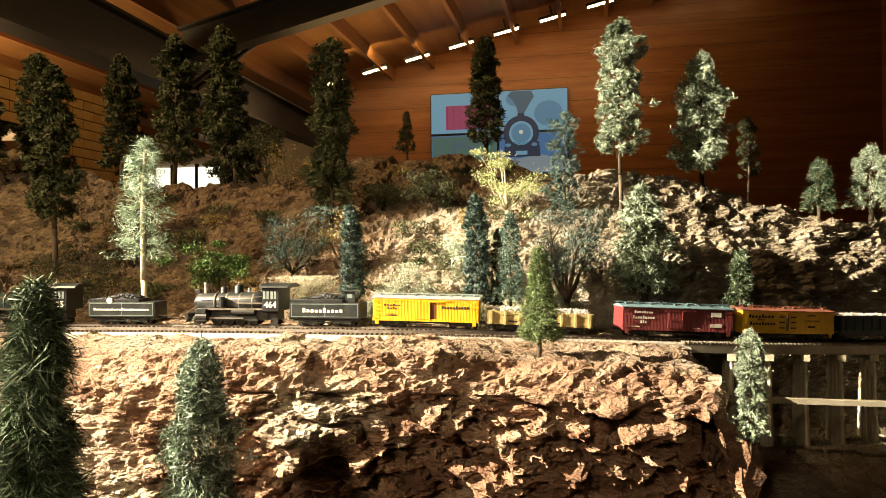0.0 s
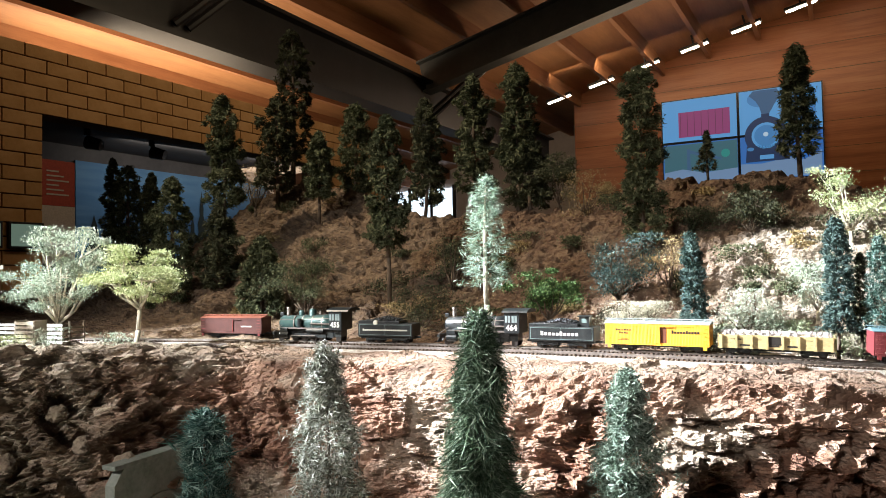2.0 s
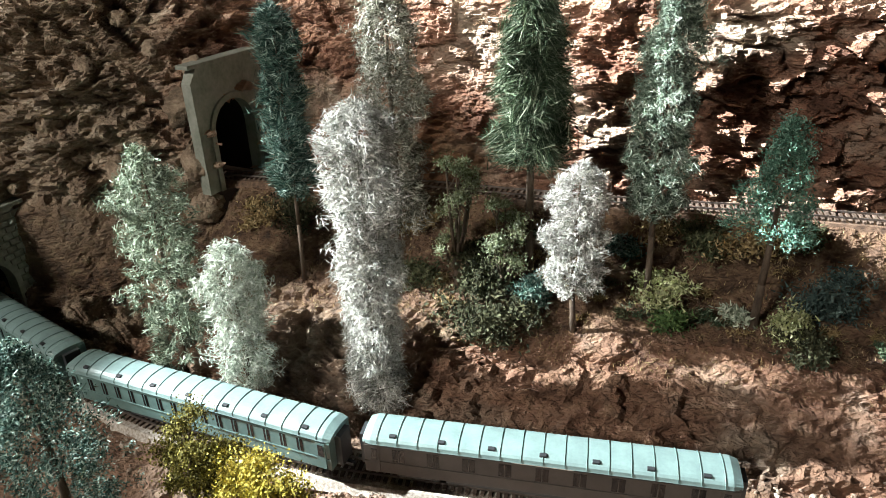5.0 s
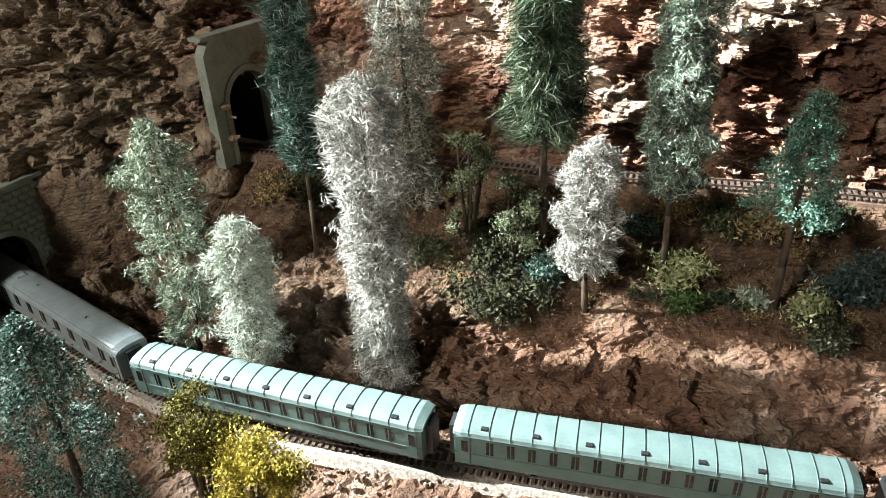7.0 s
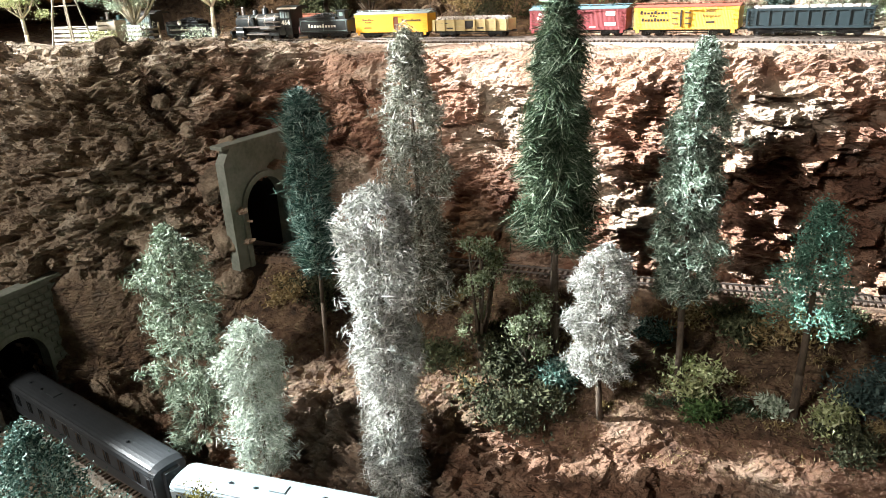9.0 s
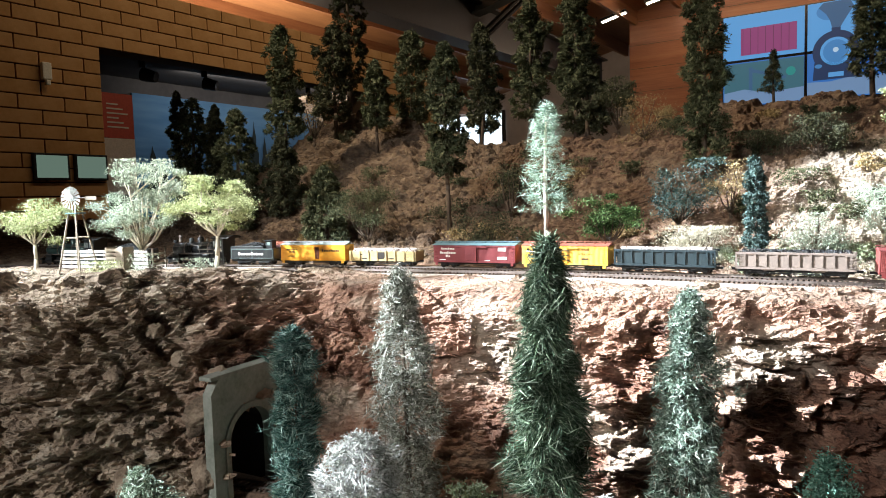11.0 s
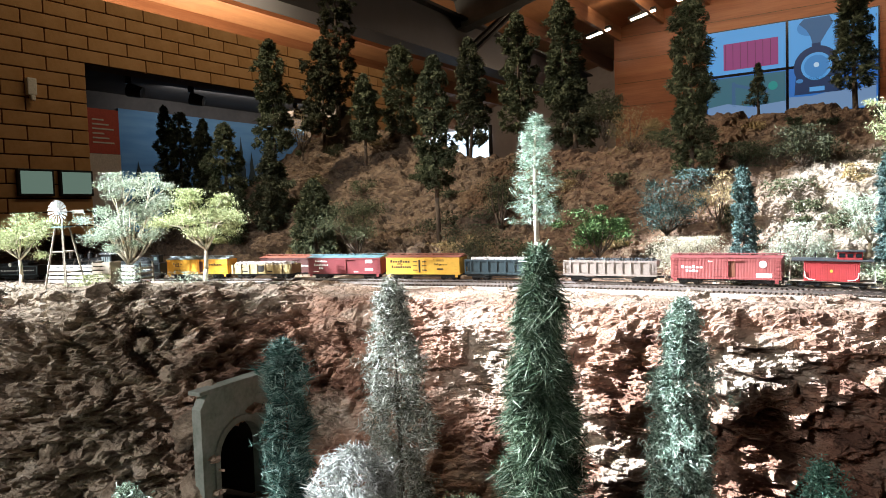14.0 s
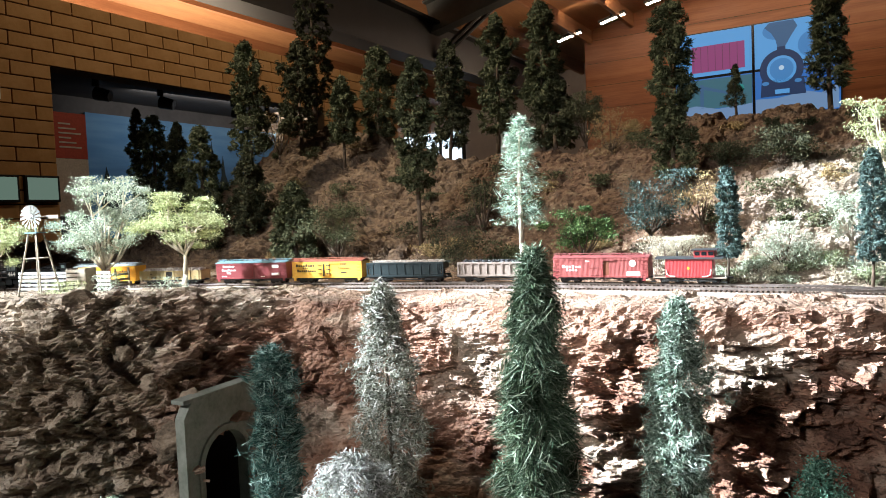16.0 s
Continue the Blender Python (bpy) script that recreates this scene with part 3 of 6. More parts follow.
    for y in (4.7, 5.5, 6.6, 7.2):
        lamp = thing("track_spotlight", pose(-7.0, y - 0.35, 3.24), "small black track spotlight under the niche top", "spotlight", "niche spotlights")
        part("stem", tubed((0, 0, 0), (0, 0, -0.16), 0.035), BLACK, lamp)
        part("head", tubed((-0.03, 0.02, -0.22), (0.10, 0.10, -0.26), 0.075, 0.06, n=14), BLACK, lamp)
    sign = thing("wall_sign", pose(-6.45, 3.62, 2.1), "red and white information panel beside the niche", "sign")
    sign_red = plain("sign_red", (0.36, 0.05, 0.03), 0.6)
    sign_white = plain("sign_white", (0.5, 0.45, 0.42), 0.6)
    part("panel", boxed(-0.16, -0.14, 0.0, 0.34, 0.16, 0.60), sign_red, sign)
    part("lower_panel", boxed(-0.16, -0.138, 0.0, 0.34, -0.4, 0.156), sign_white, sign)
    for k in range(6):
        part("text_bar", boxed(-0.139, -0.137, 0.06, 0.28 - 0.05 * (k % 3), 0.26 + 0.045 * k, 0.275 + 0.045 * k), sign_white, sign)
    for k, y in enumerate((3.0, 3.36)):
        sc = thing("small_screen", pose(-6.42, y - 0.1, 1.85), "small greenish glowing screen on the block wall", "screen", "small wall screens")
        part("frame", boxed(-0.02, 0.02, -0.02, 0.29, -0.02, 0.22, bevel=0.004), BLACK, sc)
        part("glass", boxed(0.021, 0.024, 0, 0.27, 0, 0.2), glowing("green_screen", (0.24, 0.34, 0.25), 0.5), sc)
    alarm = thing("wall_alarm", pose(-6.43, 3.0, 2.72), "small white alarm box on the block wall", "alarm")
    part("case", boxed(-0.01, 0.05, 0, 0.08, 0, 0.15, bevel=0.01), WHITE, alarm)
    part("lens", boxed(0.02, 0.06, 0.02, 0.06, -0.05, -0.004, bevel=0.01), WHITE, alarm)
    # video wall of four screens
    vw = thing("video_wall", pose(-3.87, 17.84, 3.55), "video wall of four screens with a steam locomotive film", "video wall")
    bezel = plain("bezel", (0.01, 0.01, 0.012), 0.3)
    blue = glowing("screen_blue", (0.035, 0.17, 0.50), 0.8)
    pale = glowing("screen_pale", (0.12, 0.38, 0.72), 0.8)
    pink = glowing("screen_pink", (0.40, 0.07, 0.24), 0.6)
    dark = glowing("screen_dark", (0.010, 0.035, 0.10), 0.8)
    mid = glowing("screen_mid", (0.04, 0.15, 0.34), 0.75)
    for i in (0, 1):
        for j in (0, 1):
            part("bezel", boxed(1.81 * i, 1.81 * i + 1.8, -0.08, 0, 1.1 * j, 1.1 * j + 1.09), bezel, vw)
            part("screen", boxed(1.81 * i + 0.025, 1.81 * i + 1.775, -0.084, -0.081, 1.1 * j + 0.025, 1.1 * j + 1.065), pale if j else blue, vw)
    part("picture_wagon", boxed(0.42, 1.62, -0.09, -0.085, 1.22, 1.85), pink, vw)
    def picture(name, pts, y, m):
        bm = bmesh.new()
        face = bm.faces.new([bm.verts.new((px, y, pz)) for px, pz in pts])
        ext = bmesh.ops.extrude_face_region(bm, geom=[face])
        bmesh.ops.translate(bm, vec=(0, 0.002, 0), verts=[v for v in ext["geom"] if isinstance(v, bmesh.types.BMVert)])
        bmesh.ops.recalc_face_normals(bm, faces=bm.faces[:])
        part(name, bm, m, vw)

    def disc(cx, cz, r, squash=1.0):
        return [(cx + r * math.cos(t * math.pi / 16), cz + squash * r * math.sin(t * math.pi / 16)) for t in range(32)]

    smoke = glowing("screen_smoke", (0.05, 0.13, 0.25), 0.75)
    haze = glowing("screen_haze", (0.07, 0.26, 0.55), 0.75)
    green = glowing("screen_green", (0.03, 0.30, 0.26), 0.75)
    teal = glowing("screen_teal", (0.05, 0.16, 0.20), 0.75)
    snow = glowing("screen_snow", (0.20, 0.32, 0.50), 0.75)
    picture("picture_haze", disc(2.35, 1.95, 0.34, 0.6), -0.0855, haze)
    picture("picture_haze", disc(3.1, 1.55, 0.36, 0.9), -0.0855, haze)
    picture("picture_smoke", [(2.33, 1.55), (2.47, 1.55), (2.60, 1.78), (2.74, 2.0), (2.66, 2.15), (2.15, 2.15), (2.05, 2.05), (2.2, 1.9), (2.28, 1.75)], -0.087, smoke)
    picture("picture_chimney", [(2.32, 1.36), (2.48, 1.36), (2.49, 1.58), (2.31, 1.58)], -0.089, dark)
    picture("picture_boiler", disc(2.40, 1.06, 0.46), -0.0885, dark)
    picture("picture_front", disc(2.40, 1.06, 0.31), -0.0905, pale)
    picture("picture_front", disc(2.40, 1.06, 0.25), -0.0925, haze)
    picture("picture_lamp", disc(2.40, 1.09, 0.055), -0.0945, glowing("screen_lamp", (0.55, 0.7, 0.8), 0.8))
    picture("picture_frame", [(1.95, 0.45), (2.9, 0.45), (2.86, 0.84), (1.98, 0.84)], -0.0905, dark)
    for cx in (2.06, 2.74):
        picture("picture_buffer", disc(cx, 0.76, 0.075, 0.6), -0.0925, haze)
    picture("picture_coupling", [(2.26, 0.5), (2.56, 0.5), (2.56, 0.6), (2.26, 0.6)], -0.0925, pale)
    picture("picture_snow", [(1.84, 0.05), (3.55, 0.05), (3.55, 0.62), (3.2, 0.42), (2.9, 0.5), (2.3, 0.40), (1.84, 0.42)], -0.0865, snow)
    picture("picture_wood", [(0.05, 0.32), (1.77, 0.32), (1.77, 1.04), (0.05, 1.04)], -0.0865, teal)
    picture("picture_snow", [(0.05, 0.05), (1.77, 0.05), (1.77, 0.36), (1.0, 0.30), (0.5, 0.42), (0.05, 0.36)], -0.0885, snow)
    picture("picture_signal", disc(1.50, 0.74, 0.10), -0.0885, green)
    picture("picture_post", [(0.60, 0.34), (0.68, 0.34), (0.68, 0.92), (0.60, 0.92)], -0.0885, smoke)
    picture("picture_post", [(0.68, 0.80), (1.4, 0.58), (1.4, 0.64), (0.68, 0.88)], -0.0885, smoke)
    for k in range(7):
        picture("picture_plank", [(0.46 + 0.165 * k, 1.24), (0.475 + 0.165 * k, 1.24), (0.475 + 0.165 * k, 1.83), (0.46 + 0.165 * k, 1.83)], -0.0925, glowing("screen_plum", (0.20, 0.04, 0.12), 0.6))
    # window in the side hall
    win = thing("window_1", pose(-14.1, 20.45, 3.2), "bright side-hall window with daylight", "window", kind="structure")
    for k in range(3):
        part("pane", boxed(0.9 * k, 0.9 * k + 0.8, -0.02, 0, 0, 1.2), DAYLIGHT, win)
        part("mullion", boxed(0.9 * k + 0.8, 0.9 * k + 0.9, -0.06, 0.02, -0.1, 1.3), DARK_STEEL, win)


build_hall()

# ---- tracks, portals, bridge ----


def walk_line(fy, fz, x0, x1, gap):
    """Points along a track at even distance, each with its direction."""
    out, x = [], x0
    while x < x1:
        slope = (fy(x + 0.002) - fy(x - 0.002)) / 0.004
        out.append((Vector((x, fy(x), fz(x))), Vector((1, slope, 0)).normalized()))
        x += gap / math.hypot(1, slope)
    return out


def track(label, fy, fz, x0, x1, gauge, tie_gap, tie_len, bed, bedding=None):
    t = thing("railway_track", pose(0, 0, 0), label, "railway track", kind="structure")
    line = walk_line(fy, fz, x0, x1, tie_gap)
    bm = bmesh.new()
    rr = random.Random(5)
    for p, d in line:
        n = Vector((-d.y, d.x, 0))
        hw, hl = 0.0016, tie_len / 2 * rr.uniform(0.95, 1.05)
        zt, zb = p.z - 0.0018, p.z - 0.006
        top = [bm.verts.new((*(p + d * a + n * b).xy, zt)) for a, b in ((-hw, -hl), (hw, -hl), (hw, hl), (-hw, hl))]
        low = [bm.verts.new((v.co.x, v.co.y, zb)) for v in top]
        bm.faces.new(top)
        for k in range(4):
            bm.faces.new((low[k], low[(k + 1) % 4], top[(k + 1) % 4], top[k]))
    tagged(part("ties", bm, TIE, t), kind="stuff")
    rails = walk_line(fy, fz, x0, x1, 0.02)
    for side in (-1, 1):
        bm = bmesh.new()
        rows = []
        for p, d in rails:
            n = Vector((-d.y, d.x, 0))
            c = p + n * side * gauge / 2
            rows.append([bm.verts.new(c + n * a + Vector((0, 0, z))) for a, z in ((-0.0007, 0), (0.0007, 0), (0.0009, -0.002), (-0.0009, -0.002))])
        for a, b in zip(rows, rows[1:]):
            for k in range(4):
                bm.faces.new((a[k], b[k], b[(k + 1) % 4], a[(k + 1) % 4]))
        part("rail", bm, STEEL, t)
    bm = bmesh.new()
    rows = []
    for p, d in rails:
        n = Vector((-d.y, d.x, 0))
        rows.append([bm.verts.new((*(p + n * a).xy, p.z + z)) for a, z in ((-bed - 0.006, -0.012), (-bed, -0.0042), (bed, -0.0042), (bed + 0.006, -0.012))])
    for a, b in zip(rows, rows[1:]):
        for k in range(3):
            bm.faces.new((a[k], b[k], b[k + 1], a[k + 1]))
    part("ballast", bm, bedding or GRAVEL, t)
    return t


track("narrow upper track on pale ballast", y1, z1, -2.2, 0.22, 0.0125, 0.0058, 0.024, 0.016)
track("empty second upper track nearer the cliff", lambda x: y1(x) - 0.044 * (1 - smooth_step(x, -0.15, 0.12)) - 0.05 * max(0, -0.5 - x), z1, -0.95, 0.16, 0.0125, 0.0058, 0.024, 0.014)
track("middle track at the foot of the cliff", y2, lambda x: Z2, -1.0, 0.6, 0.0165, 0.0066, 0.029, 0.019, BROWN_BED)
track("lower track on coarse ballast", y3, lambda x: Z3, -2.9, 2.2, 0.0165, 0.0066, 0.029, 0.020)


def pebbles():
    """Loose stones beside the lower track."""
    rr = random.Random(9)
    bm = bmesh.new()
    for k in range(900):
        x = rr.uniform(-0.8, 0.1)
        y = y3(x) + rr.choice((-1, 1)) * rr.uniform(0.022, 0.06)
        r = rr.uniform(0.0012, 0.0042)
        m = pose(x, y, ground_z(x, y) + r * 0.1, rr.uniform(0, 180), rr.uniform(0, 180), rr.uniform(0, 180)) @ Matrix.Diagonal((r, r * 0.75, r * 0.6, 1))
        bmesh.ops.create_icosphere(bm, subdivisions=1, radius=1, matrix=m)
    tagged(part("pebbles", bm, mixed("pebble_stone", [(0.16, 0.11, 0.08), (0.34, 0.26, 0.2), (0.5, 0.43, 0.36)], 60, 0.9)), "loose brown and grey pebbles beside the lower track", "pebbles", kind="stuff")


pebbles()


def portal(at, way, half, height, open_half, open_h, label, material, blocks):
    """A tunnel mouth: front with an arched opening, ring, cap and dark tube behind."""
    yaw = math.degrees(math.atan2(way[1], way[0]))
    t = thing("tunnel_portal", pose(*at, 0, 0, yaw), label, "tunnel portal", "tunnel portals")
    n = 14
    arch = [(-open_half, 0.0)] + [(-open_half * math.cos(math.pi * k / n), open_h - open_half + open_half * math.sin(math.pi * k / n)) for k in range(n + 1)] + [(open_half, 0.0)]
    outer = [(-half, 0.0)] + [(-half * math.cos(math.pi * k / n) / max(abs(math.cos(math.pi * k / n)), math.sin(math.pi * k / n)), open_h - open_half + (height - open_h + open_half) * min(1, math.sin(math.pi * k / n) / max(abs(math.cos(math.pi * k / n)), math.sin(math.pi * k / n), 1e-6))) for k in range(n + 1)] + [(half, 0.0)]
    bm = bmesh.new()
    th = 0.014
    rows = []
    for x in (0.0, th):
        rows.append(([bm.verts.new((x, a, z)) for a, z in arch], [bm.verts.new((x, a, z)) for a, z in outer]))
    for k in range(len(arch) - 1):
        bm.faces.new((rows[0][0][k], rows[0][0][k + 1], rows[0][1][k + 1], rows[0][1][k]))
        bm.faces.new((rows[0][0][k], rows[1][0][k], rows[1][0][k + 1], rows[0][0][k + 1]))
        bm.faces.new((rows[0][1][k], rows[0][1][k + 1], rows[1][1][k + 1], rows[1][1][k]))
    part("front", bm, material, t)
    # raised ring round the arch
    bm = bmesh.new()
    ring = [[bm.verts.new((x, a * s if k not in (0, len(arch) - 1) else a * s, z if z == 0 else (open_h - open_half) + (z - open_h + open_half) * s)) for k, (a, z) in enumerate(arch)] for x, s in ((0.0, 1.0), (-0.003, 1.0), (-0.003, 1.2), (0.0, 1.2))]
    for r0, r1 in zip(ring, ring[1:]):
        for k in range(len(arch) - 1):
            bm.faces.new((r0[k], r0[k + 1], r1[k + 1], r1[k]))
    part("arch_ring", bm, material, t)
    part("cap", boxed(-0.0015, th + 0.004, -half - 0.001, half + 0.001, height, height + 0.005, bevel=0.0012), material, t)
    # lining coloured near-black, so the darkness inside the tunnel is painted in
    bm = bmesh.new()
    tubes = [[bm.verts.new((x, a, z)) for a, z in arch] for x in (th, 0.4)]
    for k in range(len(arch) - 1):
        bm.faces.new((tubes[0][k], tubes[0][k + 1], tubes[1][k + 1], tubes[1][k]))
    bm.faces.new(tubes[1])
    part("tunnel_lining", bm, plain("tunnel_shade", (0.012, 0.011, 0.010), 0.9), t)
    if blocks:
        rr = random.Random(2)
        z, row = 0.002, 0
        mesh = None
        while z < height - 0.01:
            a = -half + (0.006 if row % 2 else 0)
            while a < half - 0.004:
                mid_a, mid_z = a + 0.0065, z + 0.004
                inside = abs(mid_a) < open_half * 1.25 and mid_z < open_h - open_half or math.hypot(mid_a, mid_z - open_h + open_half) < open_half * 1.28
                if not inside and a + 0.0125 < half:
                    if mesh is None:
                        first = part("stone", boxed(-0.0015, 0.001, 0.0004, 0.0121, 0.0004, 0.0076, bevel=0.0006), material, t)
                        mesh = first.data
                        first.location = (0, a, z)
                    else:
                        ob = new("stone", mesh)
                        ob.parent = t
                        ob.location = (-rr.uniform(0, 0.0008), a, z)
                a += 0.0125
            z += 0.008
            row += 1
    return t


portal(PORTAL, PORTAL_WAY, 0.060, 0.154, 0.036, 0.108, "grey-green concrete tunnel portal in the rock face", CONCRETE, False)
portal(STONE_PORTAL, STONE_WAY, 0.075, 0.150, 0.036, 0.100, "grey cut-stone tunnel portal over the lower track", CONCRETE, True)


def bridge():
    b = thing("bridge", pose(0, 0, 0), "timber railway bridge on pale bents over the gorge", "bridge")
    line = walk_line(y1, z1, 0.20, 1.2, 0.02)
    bm = bmesh.new()
    for off, w, zt, zb in ((-0.017, 0.003, -0.005, -0.016), (0.017, 0.003, -0.005, -0.016)):
        rows = []
        for p, d in line:
            n = Vector((-d.y, d.x, 0))
            rows.append([bm.verts.new((*(p + n * (off + a)).xy, p.z + z)) for a, z in ((-w, zb), (w, zb), (w, zt), (-w, zt))])
        for a, c in zip(rows, rows[1:]):
            for k in range(4):
                bm.faces.new((a[k], c[k], c[(k + 1) % 4], a[(k + 1) % 4]))
    part("stringer", bm, WOOD_GREY, b)
    bm = bmesh.new()
    for p, d in walk_line(y1, z1, 0.20, 1.2, 0.0055):
        box(bm, p.x - 0.0017, p.x + 0.0017, p.y - 0.021, p.y + 0.021, p.z - 0.005, p.z - 0.002)
    tagged(part("ties", bm, WOOD_GREY, b), kind="stuff")
    for side in (-1, 1):
        bm = bmesh.new()
        for (p, d), (q, e) in zip(line, line[1:]):
            tube(bm, p + Vector((0, side * 0.0063, -0.001)), q + Vector((0, side * 0.0063, -0.001)), 0.0009, n=4)
        part("rail", bm, STEEL, b)
    for x in (0.258, 0.305, 0.352, 0.400, 0.447, 0.495, 0.545, 0.60):
        p = Vector((x, y1(x), z1(x) - 0.016))
        low = ground_z(x, p.y) - 0.02
        part("cap_beam", boxed(x - 0.005, x + 0.005, p.y - 0.024, p.y + 0.024, p.z - 0.008, p.z), PALE_BARK, b)
        for side in (-1, -0.35, 0.35, 1):
            part("post", tubed((x, p.y + side * 0.018, p.z - 0.008), (x, p.y + side * 0.028, low), 0.0032, 0.0036, n=8), PALE_BARK, b)
        part("cross_brace", tubed((x + 0.004, p.y - 0.022, p.z - 0.02), (x + 0.004, p.y + 0.026, p.z - 0.10), 0.0018, n=6), WOOD_GREY, b)
        part("cross_brace", tubed((x + 0.004, p.y + 0.022, p.z - 0.02), (x + 0.004, p.y - 0.026, p.z - 0.10), 0.0018, n=6), WOOD_GREY, b)
    part("walkway", boxed(0.24, 0.9, 0.895, 0.903, 1.365, 1.371), WOOD_GREY, b)


bridge()


def boulders():
    """Rounded rocks that stick out of the rock face round the tunnel."""
    stone = mixed("boulder_stone", [(0.06, 0.045, 0.03), (0.15, 0.11, 0.075), (0.24, 0.18, 0.125), (0.32, 0.25, 0.18)], 40, 0.95, bump=0.006, bump_scale=170, space="Object", stretch=(1, 1, 1.4), per_object=0.2)
    rr = random.Random(21)
    spots = [(-0.745, 0.405, 1.24, 0.036), (-0.750, 0.410, 1.31, 0.036), (-0.742, 0.425, 1.350, 0.024), (-0.738, 0.400, 1.18, 0.034), (-0.80, 0.335, 1.24, 0.028), (-0.79, 0.335, 1.17, 0.030), (-0.83, 0.345, 1.36, 0.018), (-0.86, 0.30, 1.30, 0.030), (-0.78, 0.40, 1.375, 0.018), (-0.81, 0.39, 1.41, 0.016), (-0.76, 0.345, 1.13, 0.026)]
    for x, y, z, r in spots:
        r *= 0.72
        bm = bmesh.new()
        bmesh.ops.create_icosphere(bm, subdivisions=4, radius=1)
        off = Vector((rr.uniform(0, 9), rr.uniform(0, 9), rr.uniform(0, 9)))
        for v in bm.verts:
            c = noise.voronoi(v.co * 2.2 + off)
            v.co *= 0.80 + 0.34 * noise.noise(c[1][0] * 3.3) + 0.25 * min(0.4, c[0][1] - c[0][0]) + 0.06 * noise.noise(v.co * 6 + off)
        bmesh.ops.transform(bm, matrix=pose(0, 0, 0, rr.uniform(-30, 30), rr.uniform(-30, 30), rr.uniform(0, 180)) @ Matrix.Diagonal((r * 1.15, r * 0.8, r, 1)), verts=bm.verts)
        ob = part("boulder", bm, stone, smooth=True)
        ob.location = (x, y, z)
        tagged(ob, "brown boulder set in the rock face by the tunnel", "boulder", "boulders by the tunnel")


boulders()

# ---- windmill and stock pens on the shelf ----


def windmill():
    x, y, top = -0.990, 0.395, 1.604
    z = ground_z(x, y) - 0.004
    h = top - z - 0.014
    m = thing("windmill", pose(x, y, z, 0, 0, 20), "white-vaned farm windmill on a wooden lattice tower", "windmill")
    for sx in (-1, 1):
        for sy in (-1, 1):
            part("leg", tubed((sx * 0.018, sy * 0.018, 0), (sx * 0.006, sy * 0.006, h * 0.72), 0.0013, n=6), WOOD_GREY, m)
    for f in (0.22, 0.45):
        w = 0.018 - 0.012 * f / 0.72
        bm = bmesh.new()
        for a, b in (((-w, -w), (w, -w)), ((w, -w), (w, w)), ((w, w), (-w, w)), ((-w, w), (-w, -w))):
            tube(bm, (*a, h * f), (*b, h * f), 0.0009, n=5)
        part("girt", bm, WOOD_GREY, m)
    part("platform", boxed(-0.009, 0.009, -0.009, 0.009, h * 0.72, h * 0.735), COACH_ROOF, m)
    part("mast", tubed((0, 0, h * 0.735), (0, 0, h * 0.92), 0.0012), MILL_WHITE, m)
    wheel = part("wheel", tubed((0, -0.0075, h * 0.9), (0, -0.006, h * 0.9), 0.0045, n=14), MILL_WHITE, m)
    for k in range(16):
        a = 2 * math.pi * k / 16
        c, s = math.cos(a), math.sin(a)
        c2, s2 = math.cos(a + 0.28), math.sin(a + 0.28)
        bm = bmesh.new()
        bm.faces.new([bm.verts.new((r * cc, -0.0062 - dy, h * 0.9 + r * ss)) for r, cc, ss, dy in ((0.004, c, s, 0), (0.0155, c, s, 0), (0.0155, c2, s2, 0.0015), (0.004, c2, s2, 0.0008))])
        bmesh.ops.solidify(bm, geom=bm.faces[:], thickness=0.0004)
        part("vane", bm, MILL_WHITE, wheel)
    part("hub", tubed((0, -0.009, h * 0.9), (0, 0.004, h * 0.9), 0.0022), MILL_WHITE, m)
    part("tail", boxed(0.012, 0.030, 0.006, 0.0068, h * 0.875, h * 0.915), WOOD_GREY, m)
    part("tail_boom", tubed((0, 0, h * 0.9), (0.014, 0.006, h * 0.9), 0.0008, n=5), WOOD_GREY, m)


windmill()


def pens():
    f = thing("stock_pen", pose(-1.22, 0.56, ground_z(-1.22, 0.56), 0, 0, 12), "bluish weathered board stock pen and chute", "stock pen")
    for x in np.arange(-0.10, 0.101, 0.02):
        part("post", boxed(x - 0.001, x + 0.001, -0.001, 0.001, -0.004, 0.034), WOOD_GREY, f)
    for z in (0.005, 0.012, 0.019, 0.026, 0.032):
        part("rail_board", boxed(-0.102, 0.102, -0.0022, -0.0012, z - 0.002, z + 0.002), MILL_WHITE, f)
    for z in (0.005, 0.014, 0.023):
        part("rail_board", boxed(0.06, 0.061, -0.0, 0.08, z - 0.002, z + 0.002), WOOD_GREY, f)
    for y in (0.02, 0.05, 0.08):
        part("post", boxed(0.059, 0.062, y, y + 0.002, -0.004, 0.034), WOOD_GREY, f)
    crate = thing("slatted_shed", pose(-1.12, 0.53, ground_z(-1.12, 0.53) - 0.003, 0, 0, 15), "small slatted grey shed beside the pen", "shed")
    for k in range(6):
        part("slat", boxed(-0.018, 0.018, -0.012, -0.011, 0.003 + 0.0065 * k, 0.0075 + 0.0065 * k), WOOD_GREY, crate)
    for x in (-0.018, 0.017):
        part("corner_post", boxed(x, x + 0.002, -0.011, 0.012, 0, 0.042), WOOD_GREY, crate)
    part("back", boxed(-0.016, 0.017, 0.008, 0.010, 0.0, 0.04), WOOD_GREY, crate)


pens()

# ---- trees and bushes ----


